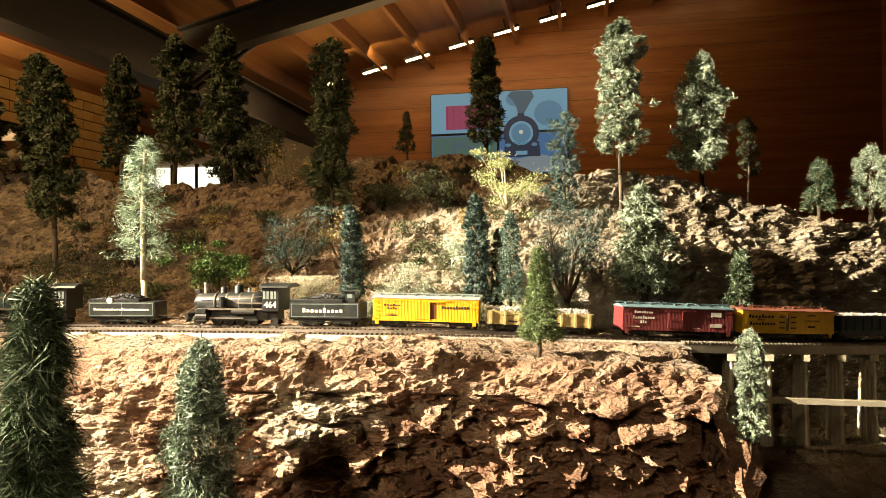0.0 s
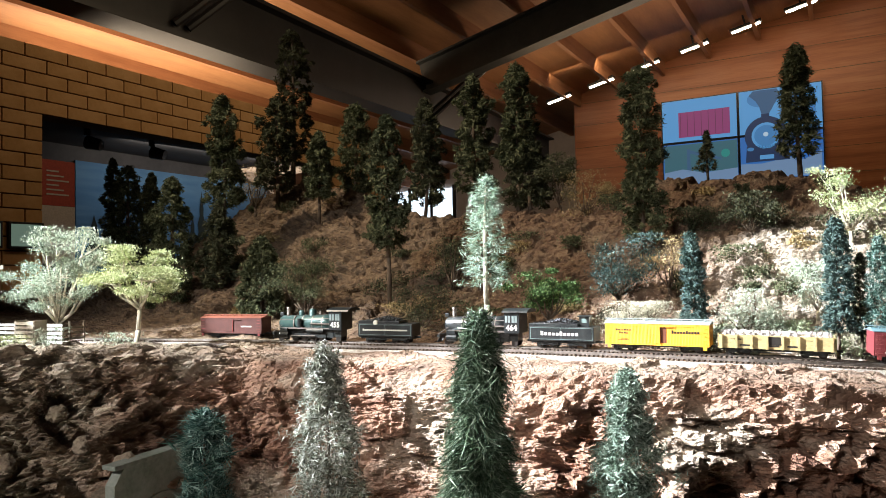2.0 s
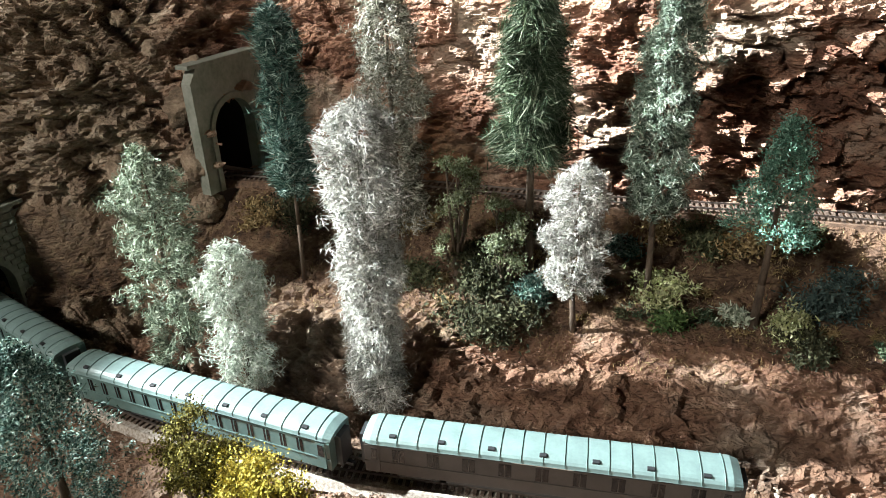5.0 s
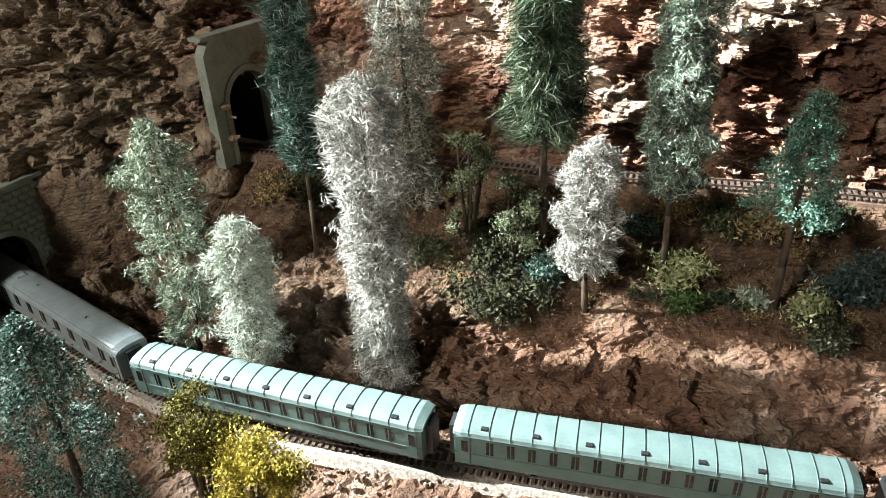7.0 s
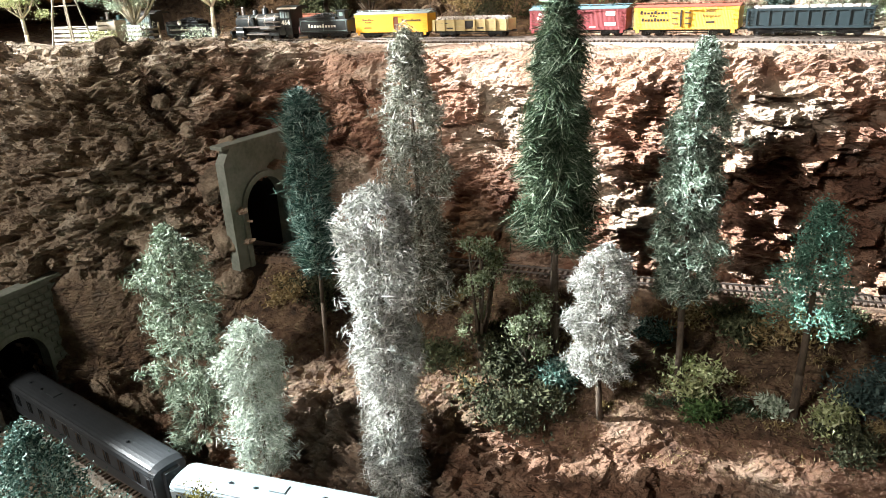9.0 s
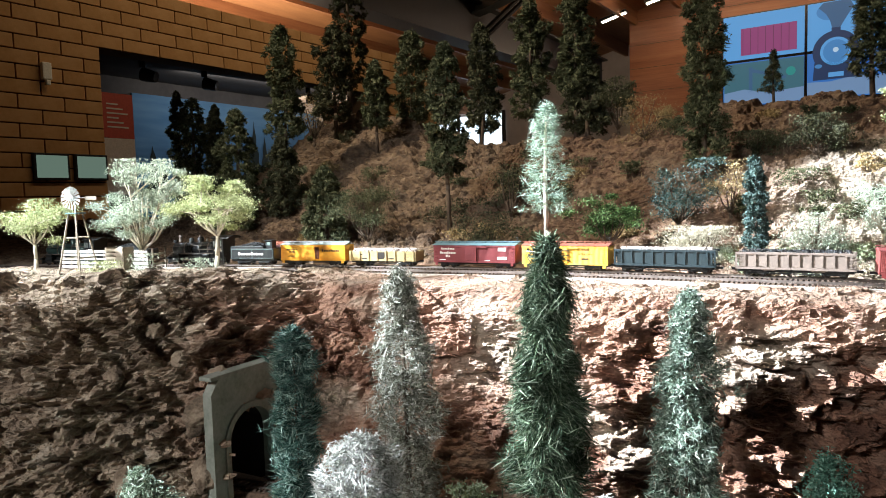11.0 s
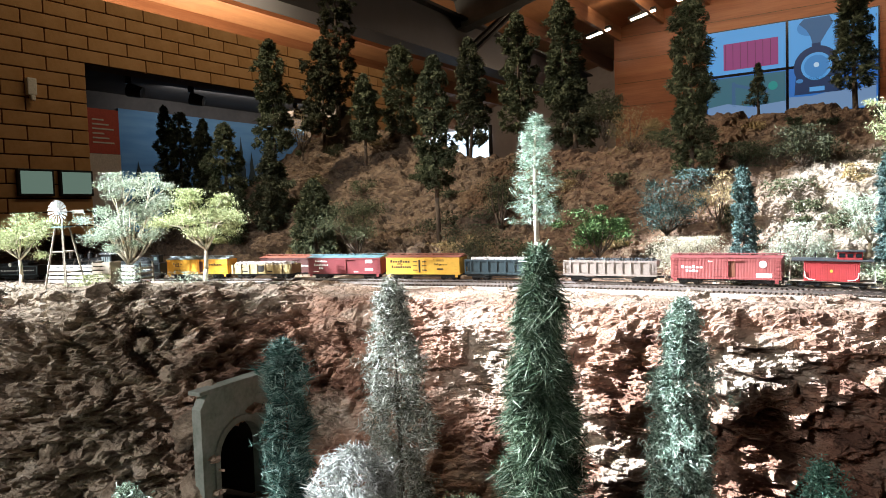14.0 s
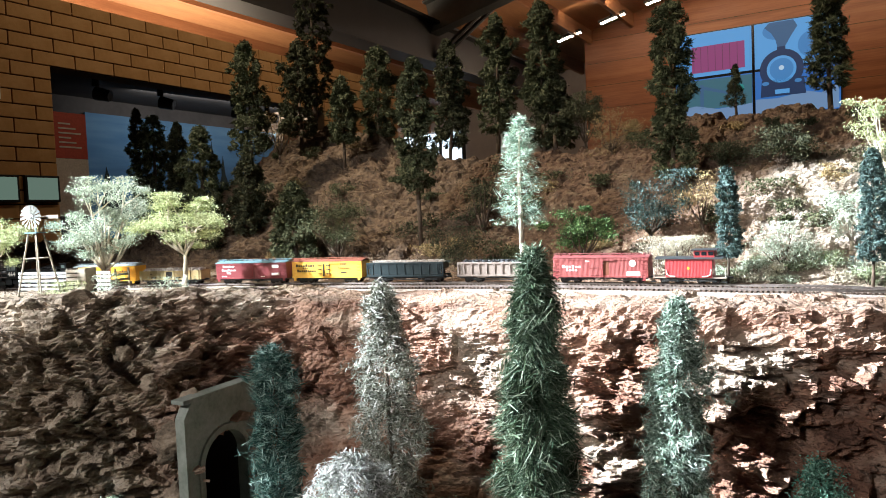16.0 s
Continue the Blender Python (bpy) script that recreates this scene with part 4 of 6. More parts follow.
def blades(name, at, way, length, width, material, parent, rng):
    """A crown of many small pointed blades: one triangle each."""
    n = len(at)
    way = way / (np.linalg.norm(way, axis=1, keepdims=True) + 1e-9)
    side = np.cross(way, rng.normal(size=(n, 3)))
    side /= np.linalg.norm(side, axis=1, keepdims=True) + 1e-9
    ln = length * rng.uniform(0.5, 1.3, (n, 1))
    wd = width * rng.uniform(0.6, 1.4, (n, 1))
    v = np.stack([at - side * wd, at + side * wd, at + way * ln], 1).reshape(-1, 3)
    me = bpy.data.meshes.new(name)
    me.vertices.add(3 * n)
    me.vertices.foreach_set("co", v.ravel())
    me.loops.add(3 * n)
    me.loops.foreach_set("vertex_index", np.arange(3 * n))
    me.polygons.add(n)
    me.polygons.foreach_set("loop_start", np.arange(0, 3 * n, 3))
    me.materials.append(material)
    me.update()
    ob = new(name, me)
    ob.parent = parent
    return ob


def stem(bm, points, r0, r1, n=6):
    for k, (a, b) in enumerate(zip(points, points[1:])):
        m = len(points) - 1
        tube(bm, a, b, r0 + (r1 - r0) * k / m, r0 + (r1 - r0) * (k + 1) / m, n)
    return bm


seeds = iter(range(1, 999))


def conifer(x, y, top, r, material, label, name="fir_tree", low=None, taper=1.0, count=4500, blade=0.011, width=0.0007, droop=0.25, bark=None, curl=0.5, tip=0.06, group="trees of the layout", lump=0.3, tuft=20, style="column"):
    """A model conifer: tapered trunk, and tufts of needles that fill an uneven column or cone from low up to top."""
    rng = np.random.default_rng(next(seeds))
    z = ground_z(x, y) - 0.006
    h = top - z
    bare = 0.08 if low is None else min(0.7, max(0.02, (low - z) / h))
    tree = thing(name, pose(x, y, z), label, "tree", group)
    lean = rng.normal(0, 0.012, 2) * h
    r = max(0.7 * r, r - 0.22 * blade)
    axis = lambda f: np.stack([lean[0] * np.sin(3 * f), lean[1] * np.sin(2.3 * f), f * h], -1)
    tr = max(0.0022, 0.13 * r)
    part("trunk", stem(bmesh.new(), [Vector(axis(np.array(f))) for f in (0, 0.25, 0.5, 0.75, 0.97)], tr, tr * 0.2), bark or BARK, tree, smooth=True)
    n = max(30, count // tuft)
    g = rng.uniform(0, 1, n)
    if style == "whorl":
        rows = 17
        g = (np.floor(g * rows) + 0.5 + rng.normal(0, 0.12, n)) / rows
        g = np.clip(g, 0, 1)
    az = rng.uniform(0, 2 * math.pi, n)
    phase = rng.uniform(0, 6.28, 6)
    wave = np.sin(3 * az + 9 * g + phase[0]) + np.sin(2 * az - 17 * g + phase[1]) + np.sin(27 * g + phase[2]) + 0.7 * np.sin(5 * az + 41 * g + phase[3])
    prof = (1 - max(taper, 0) * g) if taper >= 0 else (1 + taper * (1 - g))
    prof = prof * np.minimum(1, (1 - g) / max(tip, 1e-3)) ** 0.5 * (0.7 + 0.3 * np.minimum(1, g / 0.06))
    rad = r * prof * (1 + lump * 0.4 * wave) * rng.uniform(0.25, 1.0, n) ** (0.45 if style == "column" else 0.8)
    rad *= 1 + 0.35 * (rng.uniform(0, 1, n) > 0.97)
    out = np.stack([np.cos(az), np.sin(az), np.zeros(n)], -1)
    c = axis(bare + (1 - bare) * 0.985 * g) + out * rad[:, None]
    c[:, 2] -= droop * 0.45 * rad
    pick = rng.integers(0, n, count)
    p = c[pick] + rng.normal(0, 1, (count, 3)) * min(0.0035, 0.09 * r)
    way = out[pick] * 0.9 + rng.normal(0, 0.45, (n, 3))[pick] + rng.normal(0, curl * 0.7, (count, 3)) + np.array([0, 0, -droop])
    p -= 0.5 * blade * way / np.linalg.norm(way, axis=1, keepdims=True)
    blades("crown", p, way, blade, width, material, tree, rng)
    return tree


def leafy_tree(x, y, top, r, material, label, name="tree", bare=0.35, count=2600, blade=0.006, width=0.0016, limbs=9, bark=None, flat=0.7, group="trees of the layout", base=None, spread=0.33, category="tree"):
    """A broadleaf tree or bush: forked limbs that end in loose clumps of leaves."""
    rng = np.random.default_rng(next(seeds))
    z = ground_z(x, y) - 0.006 if base is None else base
    h, count = top - z, int(count * 1.5)
    tree = thing(name, pose(x, y, z), label, category, group)
    bm = bmesh.new()
    tr = max(0.0012, 0.03 * h)
    fork = Vector((rng.normal(0, 0.02) * h, rng.normal(0, 0.02) * h, bare * h * 0.8))
    stem(bm, [Vector((0, 0, 0)), fork * 0.5 + Vector((0.03 * r, 0, 0)), fork], tr, tr * 0.7)
    centres = []
    for k in range(limbs):
        a = 2.4 * k + rng.uniform(-0.4, 0.4)
        q = rng.uniform(0.25, 0.85)
        zz = h * (bare + (1 - bare) * rng.uniform(0.25, 0.88))
        end = Vector((math.cos(a) * r * q, math.sin(a) * r * q, zz))
        mid = (fork + end) / 2 + Vector((0, 0, -0.05 * h))
        stem(bm, [fork, mid, end], tr * 0.55, tr * 0.15, 5)
        for _ in range(2):
            twig = end + Vector(rng.normal(0, 0.28 * r, 3))
            twig.z = min(twig.z, h * 0.97)
            stem(bm, [mid.lerp(end, 0.6), twig], tr * 0.25, tr * 0.1, 4)
            centres.append(twig)
        centres.append(end)
    part("trunk", bm, bark or BARK, tree, smooth=True)
    c = np.array([tuple(v) for v in centres])
    pick = rng.integers(0, len(c), count)
    p = c[pick] + rng.normal(0, 1, (count, 3)) * np.array([spread, spread, spread * flat]) * r * rng.uniform(0.5, 1.1, len(c))[pick][:, None]
    p[:, 2] = np.clip(p[:, 2], 0.004, h)
    blades("crown", p, rng.normal(0, 1, (count, 3)) + np.array([0, 0, 0.3]), blade, width, material, tree, rng)
    return tree


def bush(x, y, h, r, material, label, count=900, blade=0.006, width=0.0011, limbs=6, group="bushes of the layout", bark=None, spread=0.33):
    return leafy_tree(x, y, ground_z(x, y) - 0.004 + h, r, material, label, "bush", 0.12, count, blade, width, limbs, bark, 0.8, group, None, spread, "bush")


# tall trees before the cliff
conifer(-0.552, 0.370, 1.440, 0.0253, TEAL_NEEDLES, "blue-green model fir with frosted needle tips", "fir_tree", low=1.244, taper=0.1, count=13000, blade=0.014, width=0.0005, droop=-0.35, curl=0.5, tip=0.1, lump=0.35, tuft=14)
conifer(-0.391, 0.288, 1.385, 0.0330, GREY_FIBRE, "tall silvery white fibre tree with a ragged crown", "birch_tree", low=1.076, taper=-0.25, count=34000, blade=0.009, width=0.0005, droop=0.1, curl=1.0, tip=0.07, lump=0.3, tuft=20)
conifer(-0.491, 0.475, 1.492, 0.0360, DUST_FIBRE, "tall dusty grey fibre tree with a narrow top", "birch_tree", low=1.181, taper=0.22, count=24000, blade=0.01, width=0.0005, droop=0.1, curl=1.0, tip=0.25, lump=0.45, tuft=16)
conifer(-0.320, 0.475, 1.522, 0.0440, GREEN_NEEDLES, "dark green model spruce with pale frosted tips", "spruce_tree", low=1.290, taper=0.72, count=26000, blade=0.02, width=0.0005, droop=0.35, curl=0.35, tip=0.12, lump=0.4, tuft=16)
conifer(-0.199, 0.505, 1.479, 0.0321, FROST_NEEDLES, "frosted grey-green fibre conifer with a dark foot", "fir_tree", low=1.248, taper=0.3, count=26000, blade=0.008, width=0.00055, droop=0.1, curl=1.2, tip=0.28, lump=0.35, tuft=30)
conifer(-0.608, 0.232, 1.331, 0.0350, SAGE_FIBRE, "grey-green fibre tree on a dark trunk", "tree", low=1.091, taper=0.0, count=15000, blade=0.008, width=0.0006, droop=0.1, curl=1.2, tip=0.2, lump=0.5, tuft=36)
conifer(-0.509, 0.234, 1.257, 0.0303, PALE_FIBRE, "small pale fibre tree with a rounded top", "tree", low=1.102, taper=-0.15, count=14000, blade=0.007, width=0.0005, droop=0.2, curl=1.2, tip=0.15, lump=0.35, tuft=20)
conifer(-0.253, 0.437, 1.308, 0.0280, GREY_FIBRE, "small pale fibre tree with a leaning tip", "tree", low=1.175, taper=0.0, count=14000, blade=0.007, width=0.0005, droop=0.1, curl=1.2, tip=0.2, lump=0.35, tuft=20)
leafy_tree(-0.392, 0.445, 1.305, 0.0260, SAGE_LEAVES, "sparse pale green sapling with ochre twigs", "tree", count=2600, blade=0.0035, width=0.0009, limbs=9, bare=0.15, spread=0.22)
leafy_tree(-0.332, 0.447, 1.276, 0.0254, SAGE_LEAVES, "sparse low sapling with yellowish leaves", "tree", count=2200, blade=0.0035, width=0.0009, limbs=8, bare=0.15, spread=0.22)
conifer(-0.096, 0.520, 1.345, 0.0386, TURQUOISE, "open turquoise-green sapling by the track", "tree", low=1.233, taper=0.75, count=9000, blade=0.004, width=0.0007, droop=-0.1, curl=1.0, tip=0.1, lump=0.5, tuft=40)
conifer(-0.501, 0.040, 1.267, 0.0394, TEAL_NEEDLES, "dark teal model tree beside the lower track", "tree", low=1.036, taper=0.15, count=26000, blade=0.0035, width=0.0006, droop=0.1, curl=1.2, tip=0.35, lump=0.35, tuft=40)
leafy_tree(-0.400, 0.087, 1.217, 0.0259, OLIVE_FOAM, "olive foam bush beside the lower track", "bush", count=12000, blade=0.002, width=0.0008, limbs=10, bare=0.45, spread=0.24, category='bush', group='bushes of the layout')
leafy_tree(-0.349, 0.090, 1.201, 0.0287, GOLD_LEAVES, "golden yellow foam bush beside the lower track", "bush", count=13000, blade=0.002, width=0.0008, limbs=12, bare=0.3, spread=0.24, category='bush', group='bushes of the layout')

# bushes on the bench below the cliff
bush(-0.303, 0.442, 0.040, 0.016, TEAL_NEEDLES, "small teal bush on brown soil")
bush(-0.365, 0.448, 0.043, 0.036, DARK_NEEDLES, "dark low bush on brown soil", 2200)
bush(-0.330, 0.395, 0.040, 0.036, DARK_NEEDLES, "dark green low bush at the bench edge", 2400)
bush(-0.182, 0.500, 0.040, 0.028, YELLOW_LEAVES, "yellow-green bush with bare twigs", 900)
bush(-0.168, 0.488, 0.022, 0.020, BRIGHT_LEAVES, "low bright green bush on soil", 700)
bush(-0.115, 0.524, 0.022, 0.014, PALE_LEAVES, "tiny pale bush on soil", 400)
bush(-0.062, 0.519, 0.036, 0.022, YELLOW_LEAVES, "pale yellow bush on the bench", 900)
bush(-0.050, 0.505, 0.026, 0.026, DARK_NEEDLES, "dark low bush under a pale one", 1000)
bush(-0.167, 0.574, 0.032, 0.026, OLIVE_NEEDLES, "olive bush at the foot of the cliff", 1200)
bush(-0.211, 0.566, 0.022, 0.018, STRAW, "dry straw-coloured twigs on the bench", 350)
bush(-0.240, 0.543, 0.018, 0.017, TEAL_NEEDLES, "low dark teal bush on soil", 700)
bush(-0.119, 0.587, 0.032, 0.034, STRAW, "dry golden bush below a sapling", 1000)
bush(-0.076, 0.609, 0.030, 0.022, OLIVE_NEEDLES, "olive bush beside the middle track", 900)
bush(-0.030, 0.560, 0.045, 0.030, BLUE_NEEDLES, "grey-blue bush on the bench", 1600)
bush(-0.611, 0.425, 0.046, 0.033, DARK_NEEDLES, "dark brownish bush near the tunnel", 1200)
bush(-0.655, 0.415, 0.030, 0.026, STRAW, "reddish dry scrub near the tunnel", 900)
bush(-0.459, 0.484, 0.016, 0.014, STRAW, "dry twigs on the bench", 300)
bush(-0.300, 0.505, 0.014, 0.030, STRAW, "low dry grass tuft", 700)
bush(-0.440, 0.430, 0.020, 0.028, OLIVE_NEEDLES, "low olive scrub on the bench", 800)
for k in range(46):
    rr = random.Random(k)
    bx = rr.uniform(-0.52, 0.06)
    by = y2(bx) - rr.uniform(0.035, 0.15)
    bush(bx, by, rr.uniform(0.006, 0.014), rr.uniform(0.006, 0.016), [STRAW, OLIVE_NEEDLES, STRAW, GREEN_NEEDLES][k % 4], "small tuft of dry scrub on brown soil", 220, 0.005, 0.0006, 4, "scrub tufts")

# trees on the shelf beside the windmill
leafy_tree(-1.230, 0.450, 1.581, 0.0559, YELLOW_LEAVES, "small yellow-green tree beside the windmill", "tree", count=7000, blade=0.003, width=0.0008, limbs=9, bare=0.5, flat=0.45, spread=0.2, bark=PALE_BARK)
leafy_tree(-1.173, 0.600, 1.648, 0.0767, PALE_LEAVES, "pale grey-green broad tree on the shelf", "tree", count=17000, limbs=14, bare=0.25, blade=0.0032, width=0.0008, spread=0.14, flat=0.55, bark=PALE_BARK)
leafy_tree(-0.966, 0.600, 1.607, 0.0819, YELLOW_LEAVES, "yellow-green umbrella-shaped tree at the cliff edge", "tree", count=15000, limbs=9, bare=0.5, flat=0.4, blade=0.003, width=0.0009, spread=0.14, bark=PALE_BARK)
bush(-0.965, 0.41, 0.020, 0.030, YELLOW_LEAVES, "low yellow scrub at the cliff edge", 700, 0.004, 0.0005)
bush(-0.93, 0.45, 0.030, 0.020, PALE_LEAVES, "low pale scrub with bare twigs", 350, 0.004, 0.0005)
bush(-0.87, 0.50, 0.024, 0.026, PALE_LEAVES, "low pale scrub with bare twigs", 350, 0.004, 0.0005)
# behind the upper track
conifer(-0.509, 0.875, 1.704, 0.0466, FROST_PINE, "tall pale green pine on a bare light trunk", "pine_tree", low=1.539, taper=0.62, count=5200, blade=0.01, width=0.0005, droop=0.1, curl=0.25, tip=0.1, lump=0.3, tuft=12, bark=PALE_BARK, style='whorl')
leafy_tree(-0.431, 0.920, 1.562, 0.0494, BRIGHT_LEAVES, "round green tree with bright leaves", "tree", count=5000, bare=0.35, flat=0.5, spread=0.2, blade=0.004, width=0.0009)
leafy_tree(-0.342, 0.990, 1.613, 0.0485, BLUE_NEEDLES, "dark grey-green ragged bush", "tree", count=3000, bare=0.25, width=0.0008, blade=0.005, spread=0.2)
leafy_tree(-0.268, 1.000, 1.607, 0.0315, STRAW, "bare straw-coloured twiggy bush", "tree", count=900, bare=0.3, width=0.0005)
conifer(-0.217, 0.885, 1.608, 0.0173, BLUE_NEEDLES, "narrow blue-grey spruce behind the track", "spruce_tree", low=1.487, taper=0.35, count=9000, blade=0.006, width=0.0008, droop=0.1, curl=1.0, tip=0.15, lump=0.3, tuft=20)
leafy_tree(-0.302, 0.910, 1.512, 0.0498, STRAW_PALE, "rounded white flowering mound", "bush", count=6000, bare=0.1, blade=0.003, width=0.0005, limbs=16, spread=0.22, category='bush', group='bushes of the layout')
leafy_tree(-0.150, 0.930, 1.530, 0.0393, PALE_LEAVES, "green bush behind the upper track", "bush", count=3000, bare=0.1, blade=0.003, width=0.0006, category='bush', group='bushes of the layout')
leafy_tree(-0.075, 0.950, 1.573, 0.0367, PALE_LEAVES, "sparse pale tree with a light trunk", "tree", count=2600, bare=0.35, bark=PALE_BARK, width=0.0006, blade=0.004, spread=0.22)
conifer(-0.051, 0.885, 1.617, 0.0188, BLUE_NEEDLES, "narrow blue-grey spruce beside a pale tree", "spruce_tree", low=1.482, taper=0.35, count=9000, blade=0.006, width=0.0008, droop=0.1, curl=1.0, tip=0.15, lump=0.3, tuft=20)
conifer(-0.006, 0.885, 1.594, 0.0192, TEAL_NEEDLES, "narrow green spruce on the pale slope", "spruce_tree", low=1.486, taper=0.55, count=9000, blade=0.004, width=0.0005, droop=0.1, curl=1.0, tip=0.15, lump=0.3, tuft=20)
conifer(-0.025, 0.910, 1.575, 0.0114, DARK_NEEDLES, "slim dark spruce behind a green one", "spruce_tree", low=1.476, taper=0.4, count=5000, blade=0.004, width=0.0006, droop=0.1, curl=1.0, tip=0.15, lump=0.3, tuft=20)
leafy_tree(-0.031, 1.080, 1.699, 0.0441, YELLOW_LEAVES, "open yellow tree with visible limbs", "tree", count=2600, bare=0.35, bark=PALE_BARK, width=0.0007, blade=0.004, spread=0.22, flat=0.5)
leafy_tree(-0.169, 1.160, 1.679, 0.0504, DARK_NEEDLES, "dark round bush on the hill", "tree", count=3500, bare=0.2, spread=0.2, width=0.001, blade=0.005)
conifer(-0.342, 1.150, 1.913, 0.0368, OLIVE_NEEDLES, "very tall dark pine with clumped foliage", "pine_tree", low=1.614, taper=0.1, count=16000, blade=0.01, width=0.0014, droop=0.3, curl=0.9, tip=0.08, lump=0.35, tuft=40)
conifer(-0.105, 1.390, 1.974, 0.0408, OLIVE_NEEDLES, "dark conifer on the hill crest before the screens", "pine_tree", low=1.770, taper=0.6, count=9000, blade=0.011, width=0.0015, droop=0.3, curl=0.8, tip=0.1, lump=0.35, tuft=30)
conifer(-0.269, 1.390, 1.831, 0.0233, DARK_NEEDLES, "small dark conifer on the hill crest", "fir_tree", low=1.755, taper=0.9, count=4000, blade=0.006, width=0.0008, droop=0.2, curl=0.8, tip=0.1, lump=0.3, tuft=25)
conifer(-1.317, 1.080, 1.992, 0.0457, OLIVE_NEEDLES, "dark tall pine at the end of the hill", "pine_tree", low=1.728, taper=0.3, tip=0.2, count=15000, blade=0.010, width=0.0016, droop=0.3, curl=0.9, lump=0.4, tuft=45)
conifer(-1.343, 1.300, 2.036, 0.0516, DARK_NEEDLES, "dark pine with a bare lower trunk", "pine_tree", low=1.789, taper=0.1, tip=0.25, count=15000, blade=0.010, width=0.0016, droop=0.3, curl=0.9, lump=0.4, tuft=45)
conifer(-1.371, 1.390, 2.253, 0.0622, DARK_NEEDLES, "tallest dark pine on the crest", "pine_tree", low=1.896, taper=0.35, tip=0.2, count=15000, blade=0.010, width=0.0016, droop=0.3, curl=0.9, lump=0.4, tuft=45)
conifer(-1.176, 1.270, 1.915, 0.0372, OLIVE_NEEDLES, "short dark pine on a bare trunk", "pine_tree", low=1.759, taper=0.3, tip=0.3, count=15000, blade=0.010, width=0.0016, droop=0.3, curl=0.9, lump=0.4, tuft=45)
conifer(-1.151, 1.390, 2.007, 0.0474, OLIVE_NEEDLES, "slim dark pine on the crest", "pine_tree", low=1.766, taper=0.2, tip=0.2, count=15000, blade=0.010, width=0.0016, droop=0.3, curl=0.9, lump=0.4, tuft=45)
conifer(-0.832, 1.080, 1.879, 0.0433, OLIVE_NEEDLES, "olive-green conifer on a slim trunk", "pine_tree", low=1.617, taper=0.35, tip=0.2, count=15000, blade=0.010, width=0.0016, droop=0.3, curl=0.9, lump=0.4, tuft=45)
conifer(-0.935, 1.390, 1.990, 0.0431, DARK_NEEDLES, "dark pine before the bright window", "pine_tree", low=1.730, taper=0.2, tip=0.25, count=15000, blade=0.010, width=0.0016, droop=0.3, curl=0.9, lump=0.4, tuft=45)
conifer(-0.803, 1.395, 2.030, 0.0470, OLIVE_NEEDLES, "tall dark pine on a bare trunk", "pine_tree", low=1.756, taper=0.3, tip=0.2, count=15000, blade=0.010, width=0.0016, droop=0.3, curl=0.9, lump=0.4, tuft=45)
conifer(-0.685, 1.395, 2.041, 0.0472, OLIVE_NEEDLES, "tall dark pine with broad foliage", "pine_tree", low=1.794, taper=0.25, tip=0.25, count=15000, blade=0.010, width=0.0016, droop=0.3, curl=0.9, lump=0.4, tuft=45)
conifer(-0.658, 1.400, 1.871, 0.0492, DARK_NEEDLES, "dark bushy pine on the crest", "pine_tree", low=1.710, taper=0.1, tip=0.5, count=15000, blade=0.010, width=0.0016, droop=0.3, curl=0.9, lump=0.4, tuft=45)
conifer(-1.694, 1.100, 1.861, 0.0643, OLIVE_NEEDLES, "dark conifer at the far end of the layout", "pine_tree", low=1.543, taper=0.35, tip=0.3, count=15000, blade=0.010, width=0.0016, droop=0.3, curl=0.9, lump=0.4, tuft=45)
conifer(-1.849, 1.160, 1.900, 0.0347, DARK_NEEDLES, "slim dark conifer at the far end of the layout", "pine_tree", low=1.543, taper=0.35, tip=0.2, count=15000, blade=0.010, width=0.0016, droop=0.3, curl=0.9, lump=0.4, tuft=45)
conifer(-1.595, 1.100, 1.831, 0.0337, DARK_NEEDLES, "slim dark conifer between two broad ones", "pine_tree", low=1.541, taper=0.35, tip=0.2, count=15000, blade=0.010, width=0.0016, droop=0.3, curl=0.9, lump=0.4, tuft=45)
conifer(-1.384, 1.000, 1.790, 0.0545, OLIVE_NEEDLES, "grey-green conifer below the hill", "pine_tree", low=1.500, taper=0.3, tip=0.3, count=15000, blade=0.010, width=0.0016, droop=0.3, curl=0.9, lump=0.4, tuft=45)
conifer(-1.084, 0.980, 1.636, 0.0468, OLIVE_NEEDLES, "dusky olive conifer on the slope", "pine_tree", low=1.476, taper=0.2, tip=0.4, count=15000, blade=0.010, width=0.0016, droop=0.3, curl=0.9, lump=0.4, tuft=45)
conifer(-1.300, 1.060, 1.724, 0.0438, DARK_NEEDLES, "dark lower pine on the slope", "pine_tree", low=1.496, taper=0.1, tip=0.4, count=15000, blade=0.010, width=0.0016, droop=0.3, curl=0.9, lump=0.4, tuft=45)
leafy_tree(-0.584, 1.395, 1.813, 0.0451, DARK_NEEDLES, "dark round tree on the crest", "tree", count=4500, bare=0.15, width=0.001, blade=0.005, spread=0.25)
leafy_tree(-0.977, 0.990, 1.611, 0.0591, OLIVE_NEEDLES, "dry olive bush on the slope", "tree", count=4500, bare=0.12, width=0.0008, blade=0.005, spread=0.25)
leafy_tree(-1.427, 1.300, 1.869, 0.0558, STRAW, "rust-coloured bush on the slope", "tree", count=1600, bare=0.2, width=0.0007, blade=0.005)
leafy_tree(-0.506, 1.330, 1.758, 0.0500, STRAW, "dry rust-coloured bush on the crest", "tree", count=1500, bare=0.15, width=0.0006, blade=0.005)
leafy_tree(-0.265, 1.200, 1.664, 0.0414, OLIVE_NEEDLES, "low dark bush on the hill", "bush", count=2000, bare=0.1, width=0.0008, blade=0.004, category='bush', group='bushes of the layout')
